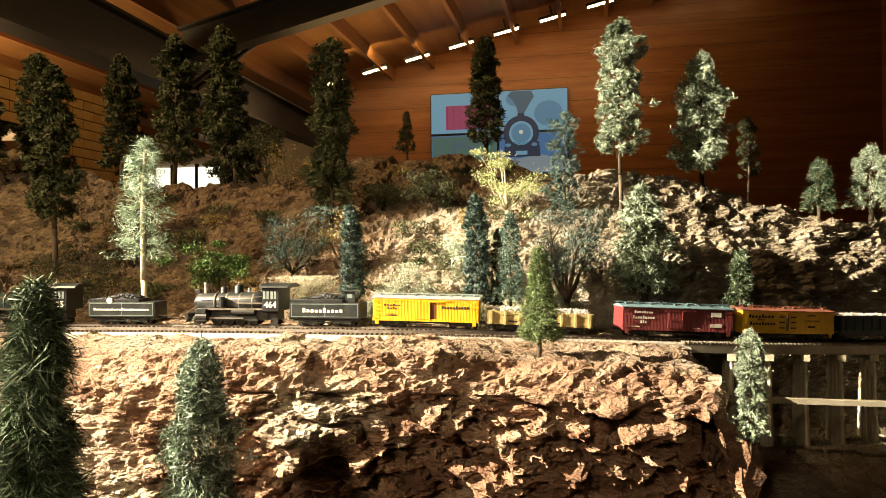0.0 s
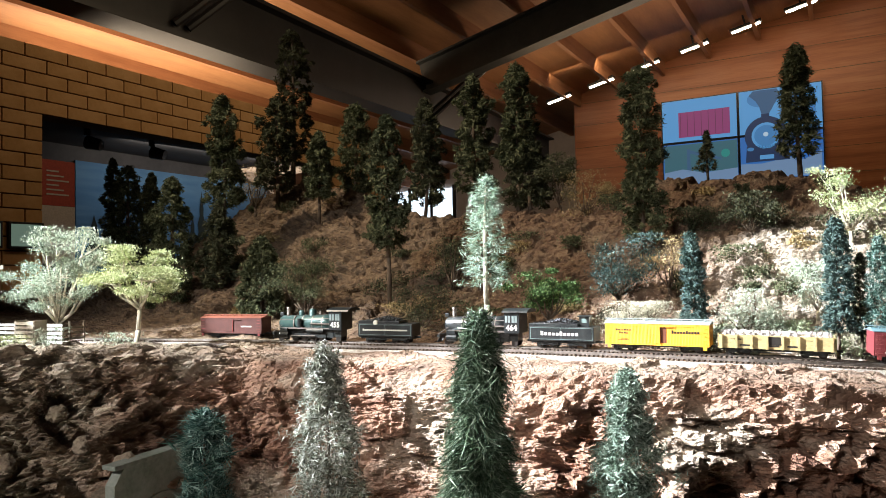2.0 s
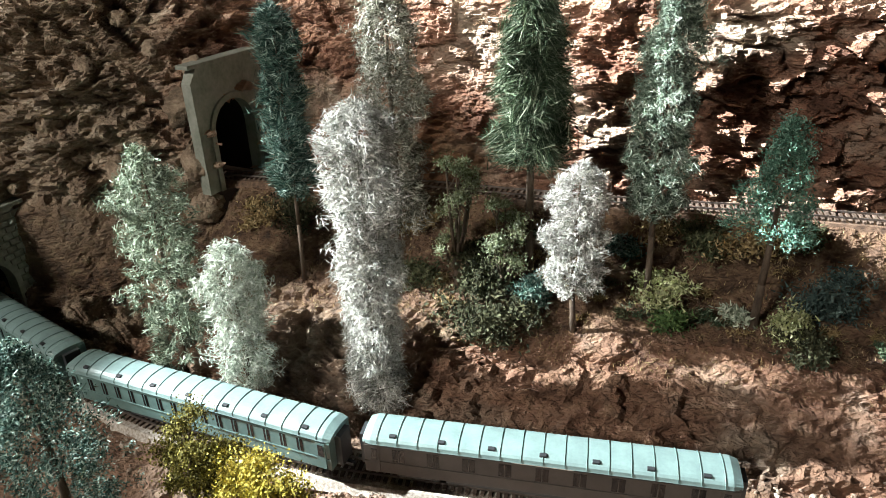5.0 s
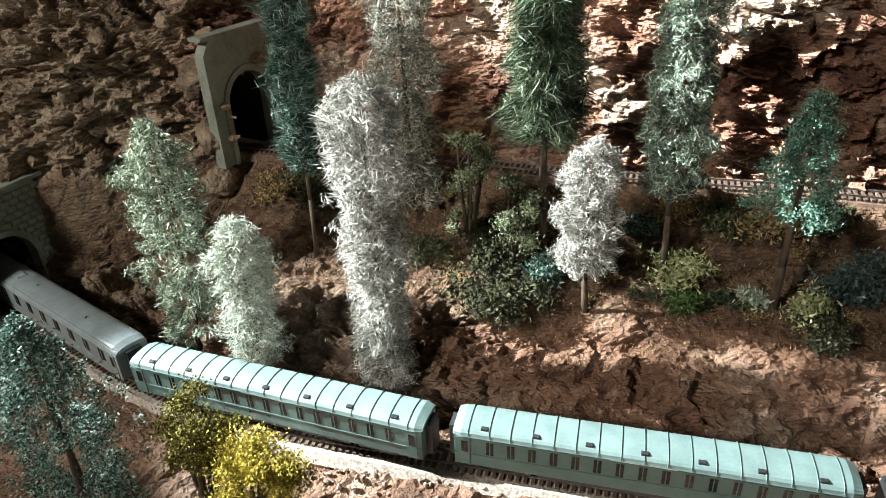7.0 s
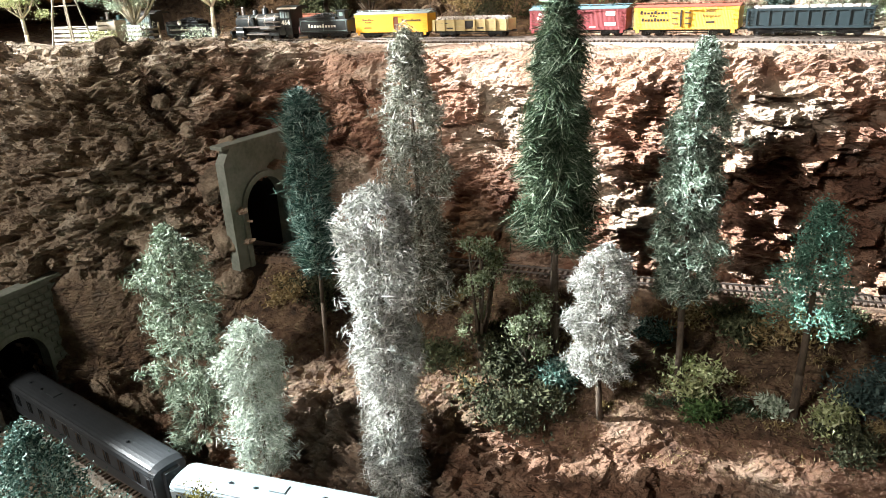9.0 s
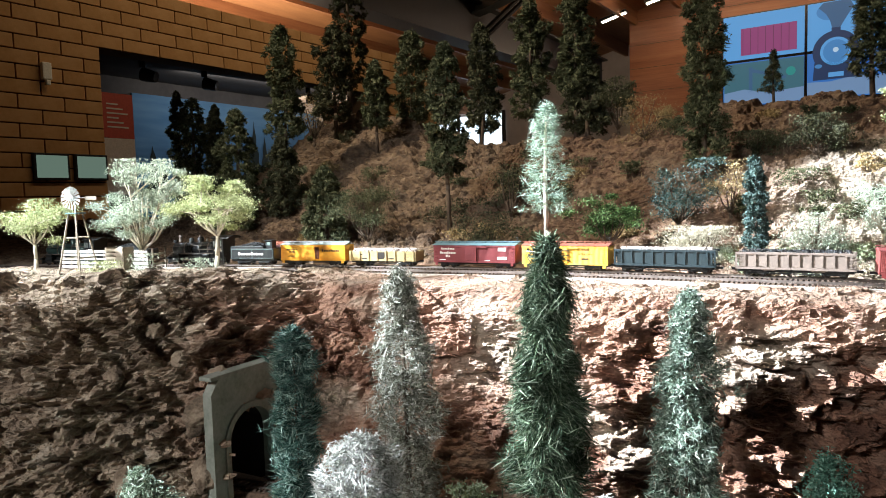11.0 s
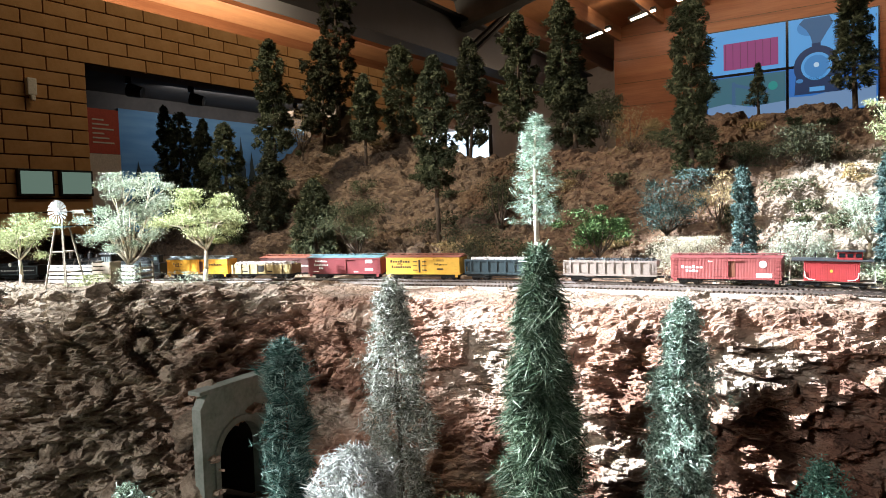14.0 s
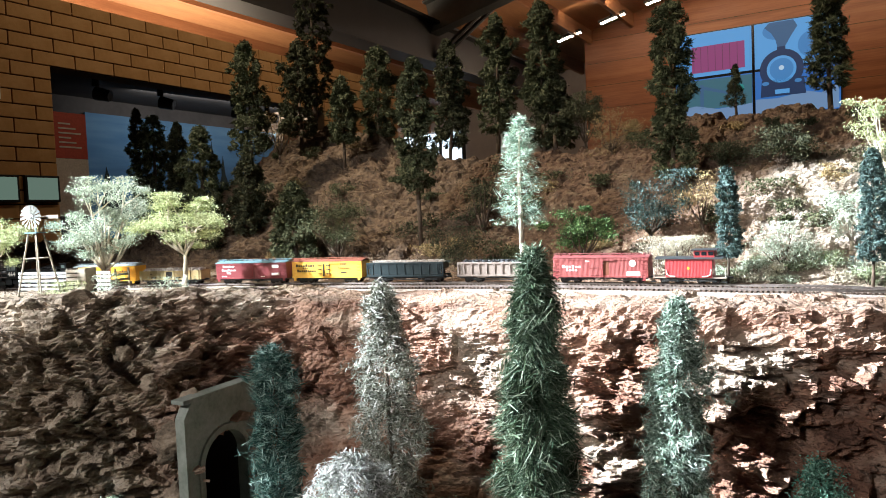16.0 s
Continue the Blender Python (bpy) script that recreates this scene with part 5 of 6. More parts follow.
leafy_tree(-0.693, 1.100, 1.676, 0.0406, DARK_NEEDLES, "dark green bush below the window", "bush", count=2400, bare=0.1, width=0.0008, blade=0.004, category='bush', group='bushes of the layout')
leafy_tree(-0.680, 0.960, 1.536, 0.0488, DARK_NEEDLES, "dark green bush at the foot of the slope", "bush", count=2400, bare=0.1, width=0.0008, blade=0.004, category='bush', group='bushes of the layout')
for k in range(60):
    rr = random.Random(100 + k)
    bx, by = rr.uniform(-1.5, 0.0), rr.uniform(0.93, 1.38)
    if ground_z(bx, by) > 1.462:
        bush(bx, by, rr.uniform(0.010, 0.035), rr.uniform(0.012, 0.034), [DARK_NEEDLES, OLIVE_NEEDLES, STRAW, OLIVE_NEEDLES][k % 4], "low scrub on the brown hillside", 420, 0.006, 0.0010, 5, "hillside scrub")
for k in range(26):
    rr = random.Random(300 + k)
    bx = -0.27 + 0.0135 * k
    by = y1(bx) + rr.uniform(0.045, 0.10)
    bush(bx, by, rr.uniform(0.012, 0.026), rr.uniform(0.014, 0.024), [PALE_LEAVES, SAGE_LEAVES, STRAW_PALE][k % 3], "pale grassy scrub beside the upper track", 500, 0.005, 0.0006, 5, "trackside scrub")
# on the pale outcrop
conifer(0.139, 1.060, 1.880, 0.0304, SAGE_FIBRE, "tall lit conifer on the pale outcrop", "pine_tree", low=1.690, taper=0.05, tip=0.12, count=14000, blade=0.009, width=0.0010, droop=0.2, curl=0.9, lump=0.45, tuft=40)
conifer(0.258, 1.100, 1.835, 0.0371, SAGE_FIBRE, "broad lit conifer on the pale outcrop", "pine_tree", low=1.667, taper=0.3, tip=0.25, count=14000, blade=0.009, width=0.0010, droop=0.2, curl=0.9, lump=0.45, tuft=40)
conifer(0.421, 1.120, 1.676, 0.0247, GREEN_NEEDLES, "small green conifer on the outcrop", "fir_tree", low=1.603, taper=0.6, count=5000, blade=0.005, width=0.0006, tip=0.1, lump=0.3, tuft=20)
conifer(0.493, 1.130, 1.694, 0.0313, SAGE_FIBRE, "frosted conifer at the end of the outcrop", "fir_tree", low=1.608, taper=0.3, count=6000, blade=0.006, width=0.0006, tip=0.3, lump=0.3, tuft=20)
conifer(0.340, 1.200, 1.758, 0.0190, DARK_NEEDLES, "dark sapling behind the outcrop", "fir_tree", low=1.663, taper=0.3, count=3000, blade=0.006, width=0.0007, tip=0.2, lump=0.4, tuft=20)
conifer(0.160, 0.980, 1.629, 0.0363, SAGE_FIBRE, "pale green ragged tree before the outcrop", "tree", low=1.494, taper=0.3, tip=0.35, count=14000, blade=0.009, width=0.0010, droop=0.2, curl=0.9, lump=0.45, tuft=40)
leafy_tree(0.061, 0.930, 1.598, 0.0536, BLUE_NEEDLES, "open blue-green tree with fine twigs", "tree", count=6000, bare=0.3, width=0.0005, blade=0.004, limbs=14, spread=0.25)
conifer(0.058, 1.060, 1.752, 0.0226, BLUE_NEEDLES, "narrow dusky spruce on the pale slope", "spruce_tree", low=1.610, taper=0.15, count=9000, blade=0.005, width=0.0006, tip=0.1, lump=0.4, tuft=25)
conifer(0.038, 0.735, 1.549, 0.0233, GREEN_LIT, "green spruce before the upper track", "spruce_tree", low=1.456, taper=0.85, count=16000, blade=0.005, width=0.0004, tip=0.05, lump=0.25, tuft=14)
conifer(0.283, 0.970, 1.547, 0.0175, GREEN_NEEDLES, "small dark spruce behind the bridge", "spruce_tree", low=1.483, taper=0.4, count=5000, blade=0.005, width=0.0006, tip=0.2, lump=0.3, tuft=20)
conifer(0.232, 0.700, 1.473, 0.0142, SAGE_FIBRE, "slim frosted conifer before the bridge", "fir_tree", low=1.374, taper=0.25, count=9000, blade=0.004, width=0.0005, tip=0.15, lump=0.4, tuft=20)


def dry_grass(name, label, count, spots, seed):
    """Short dry grass and litter strewn over the soil."""
    rng = np.random.default_rng(seed)
    holder = thing(name, pose(0, 0, 0), label, "grass", kind="stuff")
    p = np.array([spots(rng) for _ in range(count)])
    way = rng.normal(0, 0.8, (count, 3)) + np.array([0, 0, 1.0])
    blades("blades", p, way, 0.0055, 0.00035, STRAW, holder, rng)


def bench_spot(rng):
    x = rng.uniform(-0.62, 0.12)
    y = y2(x) - 0.026 - 0.17 * rng.uniform(0, 1) ** 1.2
    return x, y, ground_z(x, y) - 0.001


def hill_spot(rng):
    x, y = rng.uniform(-1.5, -0.1), rng.uniform(0.93, 1.38)
    return x, y, ground_z(x, y)


dry_grass("dry_grass", "short dry straw-coloured grass on the bench", 7000, bench_spot, 5)
dry_grass("hill_grass", "dry brown grass on the hillside", 6000, hill_spot, 6)

# ---- trains: built facing -x, on the rail top at z 0, the viewer's side is -y ----


def boards(name, base, gap):
    """Paint over vertical boards: fine grooves."""
    m = mixed(name, [tuple(c * 0.86 for c in base), base, tuple(min(1, c * 1.1) for c in base)], 50, 0.5)
    n, link = m.node_tree.nodes, m.node_tree.links
    co, wave, bp = n.new("ShaderNodeTexCoord"), n.new("ShaderNodeTexWave"), n.new("ShaderNodeBump")
    wave.inputs["Scale"].default_value = 0.314 / gap
    link.new(co.outputs["Object"], wave.inputs["Vector"])
    bp.inputs["Strength"].default_value, bp.inputs["Distance"].default_value = 0.5, 0.0004
    link.new(wave.outputs["Fac"], bp.inputs["Height"])
    link.new(bp.outputs[0], n["Principled BSDF"].inputs["Normal"])
    return m


B_YELLOW = boards("yellow_boards", (0.82, 0.40, 0.03), 0.0018)
B_REEFER = boards("straw_yellow_boards", (0.80, 0.47, 0.06), 0.0018)
B_MAROON = boards("maroon_boards", (0.19, 0.035, 0.04), 0.0018)
B_BROWN_RED = boards("brown_red_boards", (0.22, 0.05, 0.045), 0.0018)
B_RED = boards("red_boards", (0.32, 0.028, 0.030), 0.0018)
WHEEL = mixed("wheel_iron", [(0.02, 0.017, 0.015), (0.06, 0.05, 0.045)], 90, 0.5, 0.6)


def wheel_mesh(r, w, spokes, gauge):
    bm = bmesh.new()
    for side in (-1, 1):
        m = pose(0, side * gauge / 2, 0, 90)
        bmesh.ops.create_cone(bm, cap_ends=not spokes, segments=20, radius1=r, radius2=r, depth=w, matrix=m)
        if spokes:
            lathe(bm, [(r * 0.82, -w / 2), (r, -w / 2), (r, w / 2), (r * 0.82, w / 2)], 20, m)
            for k in range(spokes):
                a = math.pi * 2 * k / spokes
                tube(bm, (0, side * gauge / 2, 0), (math.cos(a) * r * 0.9, side * gauge / 2, math.sin(a) * r * 0.9), r * 0.07, n=4)
            box(bm, -r * 0.5, r * 0.5, side * gauge / 2 - w * 0.5, side * gauge / 2 + w * 0.5, -r * 0.8, -r * 0.45)
    tube(bm, (0, -gauge / 2 - 0.001, 0), (0, gauge / 2 + 0.001, 0), r * 0.16, n=6)
    return bm


def truck(parent, x, gauge=0.0125, r=0.0046, base=0.017):
    t = part("truck", boxed(x - base * 0.62, x + base * 0.62, -gauge / 2 - 0.004, -gauge / 2 - 0.0022, r * 0.75, r * 1.35, bevel=0.0004), BLACK, parent)
    part("side_frame", boxed(x - base * 0.62, x + base * 0.62, gauge / 2 + 0.0022, gauge / 2 + 0.004, r * 0.75, r * 1.35), BLACK, t)
    part("bolster", boxed(x - 0.002, x + 0.002, -gauge / 2 - 0.004, gauge / 2 + 0.004, r * 0.9, r * 1.9), BLACK, t)
    for dx in (-base / 2, base / 2):
        part("wheelset", wheel_mesh(r, 0.0022, 0, gauge), WHEEL, t).location = (x + dx, 0, r)
        for side in (-1, 1):
            part("journal_box", boxed(x + dx - 0.0013, x + dx + 0.0013, side * (gauge / 2 + 0.0032) - 0.0013, side * (gauge / 2 + 0.0032) + 0.0013, r * 0.7, r * 1.4), BLACK, t)
    return t


def under(parent, L, w):
    """Underframe, trucks and couplers."""
    part("underframe", boxed(-L / 2 + 0.002, L / 2 - 0.002, -w / 2 + 0.004, w / 2 - 0.004, 0.0062, 0.009), BLACK, parent)
    for side in (-1, 1):
        part("coupler", boxed(*sorted((side * (L / 2 + 0.0065), side * (L / 2 - 0.003))), -0.0015, 0.0015, 0.0070, 0.0098, bevel=0.0004), BLACK, parent)
        truck(parent, side * (L / 2 - 0.021))
    part("brake_rod", tubed((-L / 4, -w / 2 + 0.003, 0.005), (L / 4, -w / 2 + 0.003, 0.0046), 0.0005, n=5), BLACK, parent)


def rungs(parent, x, y, z0, z1, n, material):
    bm = bmesh.new()
    for k in range(n):
        z = z0 + (z1 - z0) * k / (n - 1)
        tube(bm, (x - 0.0032, y, z), (x + 0.0032, y, z), 0.0004, n=5)
    part("grab_irons", bm, material, parent)


def roofed(parent, L, w, z, roof, walk):
    """A shallow pitched roof with a running board on blocks."""
    bm = bmesh.new()
    h = w / 2 + 0.0012
    sec = [(-h, 0), (h, 0), (h, 0.0008), (0, 0.0036), (-h, 0.0008)]
    a, b = ([bm.verts.new((x, y, z + zz)) for y, zz in sec] for x in (-L / 2 - 0.001, L / 2 + 0.001))
    bm.faces.new(a)
    bm.faces.new(b[::-1])
    for k in range(5):
        bm.faces.new((a[k], b[k], b[(k + 1) % 5], a[(k + 1) % 5]))
    part("roof", bm, roof, parent)
    for y in (-0.0022, 0, 0.0022):
        part("running_board", boxed(-L / 2 - 0.003, L / 2 + 0.003, y - 0.0009, y + 0.0009, z + 0.0046, z + 0.0053), walk, parent)
    for k in range(9):
        x = -L / 2 + L * (k + 0.5) / 9
        part("saddle", boxed(x - 0.0006, x + 0.0006, -0.005, 0.005, z + 0.0022, z + 0.0046), walk, parent)
    part("brake_wheel", tubed((L / 2 - 0.003, 0.004, z + 0.003), (L / 2 - 0.003, 0.004, z + 0.010), 0.0004, n=5), BLACK, parent)
    part("brake_wheel_rim", tubed((L / 2 - 0.003, 0.004, z + 0.0098), (L / 2 - 0.003, 0.004, z + 0.0104), 0.0026, n=12), BLACK, parent)


def boxcar(label, L, body, roof, letters, trim, door_shaded, name="boxcar"):
    w, z0, z1 = 0.029, 0.0085, 0.0338
    c = thing(name, pose(0, 0, 0), label, "freight car", "freight cars")
    shell = part("body", boxed(-L / 2, L / 2, -w / 2, w / 2, z0, z1, bevel=0.0004), body, c)
    under(c, L, w)
    roofed(c, L, w, z1, roof, roof)
    part("fascia", boxed(-L / 2, L / 2, -w / 2 - 0.0007, -w / 2, z1 - 0.0028, z1 - 0.0002), body, c)
    part("sill", boxed(-L / 2, L / 2, -w / 2 - 0.0007, -w / 2, z0, z0 + 0.0026), body, c)
    d = part("door", boxed(-0.0125, 0.004, -w / 2 - 0.0014, -w / 2, z0 + 0.003, z1 - 0.003, bevel=0.0003), body, c)
    part("door_batten", boxed(-0.0125, 0.004, -w / 2 - 0.0020, -w / 2 - 0.0014, 0.0205, 0.0217), body, d)
    part("door_post", boxed(0.004, 0.0052, -w / 2 - 0.0018, -w / 2, z0 + 0.002, z1 - 0.002), trim, d)
    part("door_rail", boxed(-0.016, 0.020, -w / 2 - 0.0018, -w / 2, z1 - 0.0034, z1 - 0.0024), body, c)
    # dark strip right of the door: shadow of the door's edge, laid on as colour
    if door_shaded:
        part("door_shadow", boxed(0.0056, 0.0125, -w / 2 - 0.0002, -w / 2 + 0.0004, z0 + 0.003, z1 - 0.0035), plain("door_shadow_" + name, tuple(0.35 * v for v in (0.4, 0.12, 0.05)), 0.8), c)
    for x in (-L / 2 + 0.005, L / 2 - 0.005):
        rungs(c, x, -w / 2 - 0.0011, z0 + 0.003, z1 - 0.004, 5, trim)
        part("step", boxed(x - 0.002, x + 0.002, -w / 2 - 0.0008, -w / 2 + 0.0004, z0 - 0.004, z0), trim, c)
    front = pose(0, -w / 2 - 0.00035, 0)
    bars("lettering", letters, front, INK if body in (B_YELLOW, B_REEFER) else WHITE, c)
    return c


def script(x0, x1, z, h, n, rr):
    """Bars of word-like rhythm for a name."""
    out = []
    step = (x1 - x0) / n
    for k in range(n):
        hh = h * (1.35 if k in (0, n // 2) else rr.uniform(0.8, 1.0))
        out.append((x0 + step * (k + 0.5), z + (hh - h) / 2, step * 0.68, hh))
    return out


RR = random.Random(4)
CARS = {}
CARS["reefer_a"] = boxcar("yellow wooden boxcar with a grey roof and black lettering", 0.121, B_YELLOW, ROOF_GREY, script(0.018, 0.050, 0.0245, 0.0028, 10, RR) + script(-0.048, -0.028, 0.0262, 0.0018, 6, RR) + script(-0.044, -0.032, 0.0225, 0.0018, 4, RR) + [(-0.039, 0.016, 0.012, 0.0006), (-0.039, 0.0145, 0.014, 0.0006)], YELLOW, True, "boxcar")
CARS["red_box"] = boxcar("maroon wooden boxcar with a blue-grey roof and white lettering", 0.130, B_MAROON, plain("blue_grey_roof", (0.13, 0.22, 0.25), 0.5), script(-0.052, -0.030, 0.0285, 0.0022, 8, RR) + script(-0.054, -0.028, 0.0225, 0.0026, 9, RR) + script(-0.045, -0.037, 0.0175, 0.0026, 3, RR) + [(0.045, 0.028, 0.012, 0.005), (0.045, 0.0155, 0.014, 0.004), (0.022, 0.012, 0.008, 0.0012), (-0.05, 0.0125, 0.010, 0.0012)], MAROON, False, "boxcar")
CARS["reefer_b"] = boxcar("straw-yellow refrigerator car with a red-brown roof", 0.122, B_REEFER, ROOF_RED, script(-0.054, -0.020, 0.0275, 0.0030, 8, RR) + script(-0.042, -0.032, 0.0238, 0.0016, 3, RR) + script(-0.052, -0.018, 0.0192, 0.0030, 9, RR) + [(0.030, 0.030, 0.012, 0.0007), (0.030, 0.0285, 0.012, 0.0007), (0.030, 0.0165, 0.010, 0.0020)], REEFER, False, "refrigerator_car")
CARS["drg_box"] = boxcar("maroon boxcar with white lettering and a round white emblem", 0.125, B_BROWN_RED, plain("maroon_roof", (0.19, 0.05, 0.05), 0.55), script(-0.050, -0.024, 0.0225, 0.0024, 6, RR) + script(-0.045, -0.029, 0.0180, 0.0024, 4, RR) + [(0.0, 0.0268, 0.012, 0.0014), (-0.015, 0.030, 0.006, 0.0014), (0.044, 0.0135, 0.017, 0.0052)], MAROON, True, "boxcar")
car = CARS["drg_box"]
bm = bmesh.new()
bmesh.ops.create_cone(bm, cap_ends=True, segments=20, radius1=0.0042, radius2=0.0042, depth=0.0004, matrix=pose(0.043, -0.0148, 0.0268, 90))
part("emblem", bm, WHITE, car, "round white emblem")
car = CARS["reefer_b"]
for z in (0.0275, 0.0215, 0.0150):
    for x in (-0.0105, 0.0045):
        part("hinge", boxed(x - 0.0035, x + 0.0035, -0.0166, -0.0158, z - 0.0007, z + 0.0007), INK, car)
part("latch_bar", boxed(-0.0045, -0.0025, -0.0172, -0.0158, 0.0115, 0.0305), INK, car)
lettering("lettering", "Refrigerator", 0.0042, pose(0.031, -0.0149, 0.0235, 90), INK, car)


def gondola():
    L, w = 0.118, 0.028
    c = thing("gondola_car", pose(0, 0, 0), "tan wooden gondola car heaped with crushed white stone", "freight car", "freight cars")
    under(c, L, w)
    part("floor", boxed(-L / 2, L / 2, -w / 2, w / 2, 0.0088, 0.0100), TAN, c)
    for side in (-1, 1):
        for k in range(3):
            part("plank", boxed(-L / 2, L / 2, *sorted((side * w / 2, side * (w / 2 - 0.0012))), 0.0102 + 0.0046 * k, 0.0146 + 0.0046 * k), TAN, c)
        for k in range(8):
            x = -L / 2 + 0.004 + (L - 0.008) * k / 7
            part("stake", boxed(x - 0.0014, x + 0.0014, *sorted((side * (w / 2 + 0.0002), side * (w / 2 + 0.0020))), 0.0085, 0.0238, bevel=0.0003), TAN, c)
        part("end_board", boxed(*sorted((side * L / 2, side * (L / 2 - 0.0012))), -w / 2, w / 2, 0.0100, 0.0240), TAN, c)
    rr = random.Random(6)
    bm = bmesh.new()
    for k in range(420):
        x, y = rr.uniform(-L / 2 + 0.004, L / 2 - 0.004), rr.uniform(-w / 2 + 0.002, w / 2 - 0.002)
        r = rr.uniform(0.001, 0.0024)
        z = 0.0222 + 0.004 * (1 - (2 * y / w) ** 2) + rr.uniform(0, 0.0012)
        bmesh.ops.create_icosphere(bm, subdivisions=1, radius=1, matrix=pose(x, y, z, rr.uniform(0, 90), rr.uniform(0, 90), 0) @ Matrix.Diagonal((r, r * 0.8, r * 0.7, 1)))
    box(bm, -L / 2 + 0.002, L / 2 - 0.002, -w / 2 + 0.0016, w / 2 - 0.0016, 0.0105, 0.0228)
    tagged(part("stone_load", bm, LOAD, c), kind="stuff")
    bars("lettering", [(-0.030, 0.0125, 0.012, 0.0018), (-0.002, 0.0125, 0.012, 0.0018), (0.018, 0.0125, 0.012, 0.0018), (-0.038, 0.019, 0.008, 0.0012)], pose(0, -w / 2 - 0.0003, 0), INK, c)
    part("emblem_board", boxed(-0.0085, 0.0065, -w / 2 - 0.0008, -w / 2, 0.0135, 0.0225), INK, c)
    return c


def hopper(label, L, paint, load, ribs, hh):
    w = 0.029
    c = thing("hopper_car", pose(0, 0, 0), label, "freight car", "freight cars")
    under(c, L, w)
    bm = bmesh.new()
    pts = [(-L / 2 + 0.002, hh), (-L / 2 + 0.002, 0.021), (-L / 4, 0.0075), (-L / 4 + 0.01, 0.0075), (0, 0.014), (L / 4 - 0.01, 0.0075), (L / 4, 0.0075), (L / 2 - 0.002, 0.021), (L / 2 - 0.002, hh)]
    a, b = ([bm.verts.new((x, y, z)) for x, z in pts] for y in (-w / 2 + 0.002, w / 2 - 0.002))
    bm.faces.new(a)
    bm.faces.new(b[::-1])
    for k in range(len(pts) - 1):
        bm.faces.new((a[k], a[k + 1], b[k + 1], b[k]))
    part("body", bm, paint, c)
    part("side_sheet", boxed(-L / 2 + 0.004, L / 2 - 0.004, -w / 2 + 0.0012, -w / 2 + 0.002, 0.0125, hh), paint, c)
    for side in (-1, 1):
        part("top_chord", boxed(-L / 2, L / 2, *sorted((side * w / 2, side * (w / 2 - 0.0022))), hh - 0.0022, hh + 0.0006, bevel=0.0003), paint, c)
        part("side_sill", boxed(-L / 2, L / 2, *sorted((side * w / 2, side * (w / 2 - 0.0022))), 0.0095, 0.0122), paint, c)
        for k in range(ribs):
            x = -L / 2 + 0.010 + (L - 0.020) * k / (ribs - 1)
            part("rib", boxed(x - 0.0011, x + 0.0011, *sorted((side * w / 2, side * (w / 2 - 0.0016))), 0.0122, hh - 0.002), paint, c)
        part("end_post", boxed(side * (L / 2 - 0.001) - 0.001, side * (L / 2 - 0.001) + 0.001, -w / 2, -w / 2 + 0.002, 0.0095, hh), paint, c)
        rungs(c, side * (L / 2 - 0.0045), -w / 2 - 0.0004, 0.013, hh - 0.003, 5, paint)
    rr = random.Random(8)
    bm = bmesh.new()
    for k in range(360):
        x, y = rr.uniform(-L / 2 + 0.006, L / 2 - 0.006), rr.uniform(-w / 2 + 0.003, w / 2 - 0.003)
        r = rr.uniform(0.0009, 0.002)
        bmesh.ops.create_icosphere(bm, subdivisions=1, radius=1, matrix=pose(x, y, hh - 0.0012 + 0.0028 * (1 - (2 * y / w) ** 2) + rr.uniform(0, 0.001), rr.uniform(0, 90), rr.uniform(0, 90), 0) @ Matrix.Diagonal((r, r * 0.8, r * 0.7, 1)))
    box(bm, -L / 2 + 0.004, L / 2 - 0.004, -w / 2 + 0.0025, w / 2 - 0.0025, hh - 0.006, hh - 0.0008)
    tagged(part("load", bm, load, c), kind="stuff")
    return c


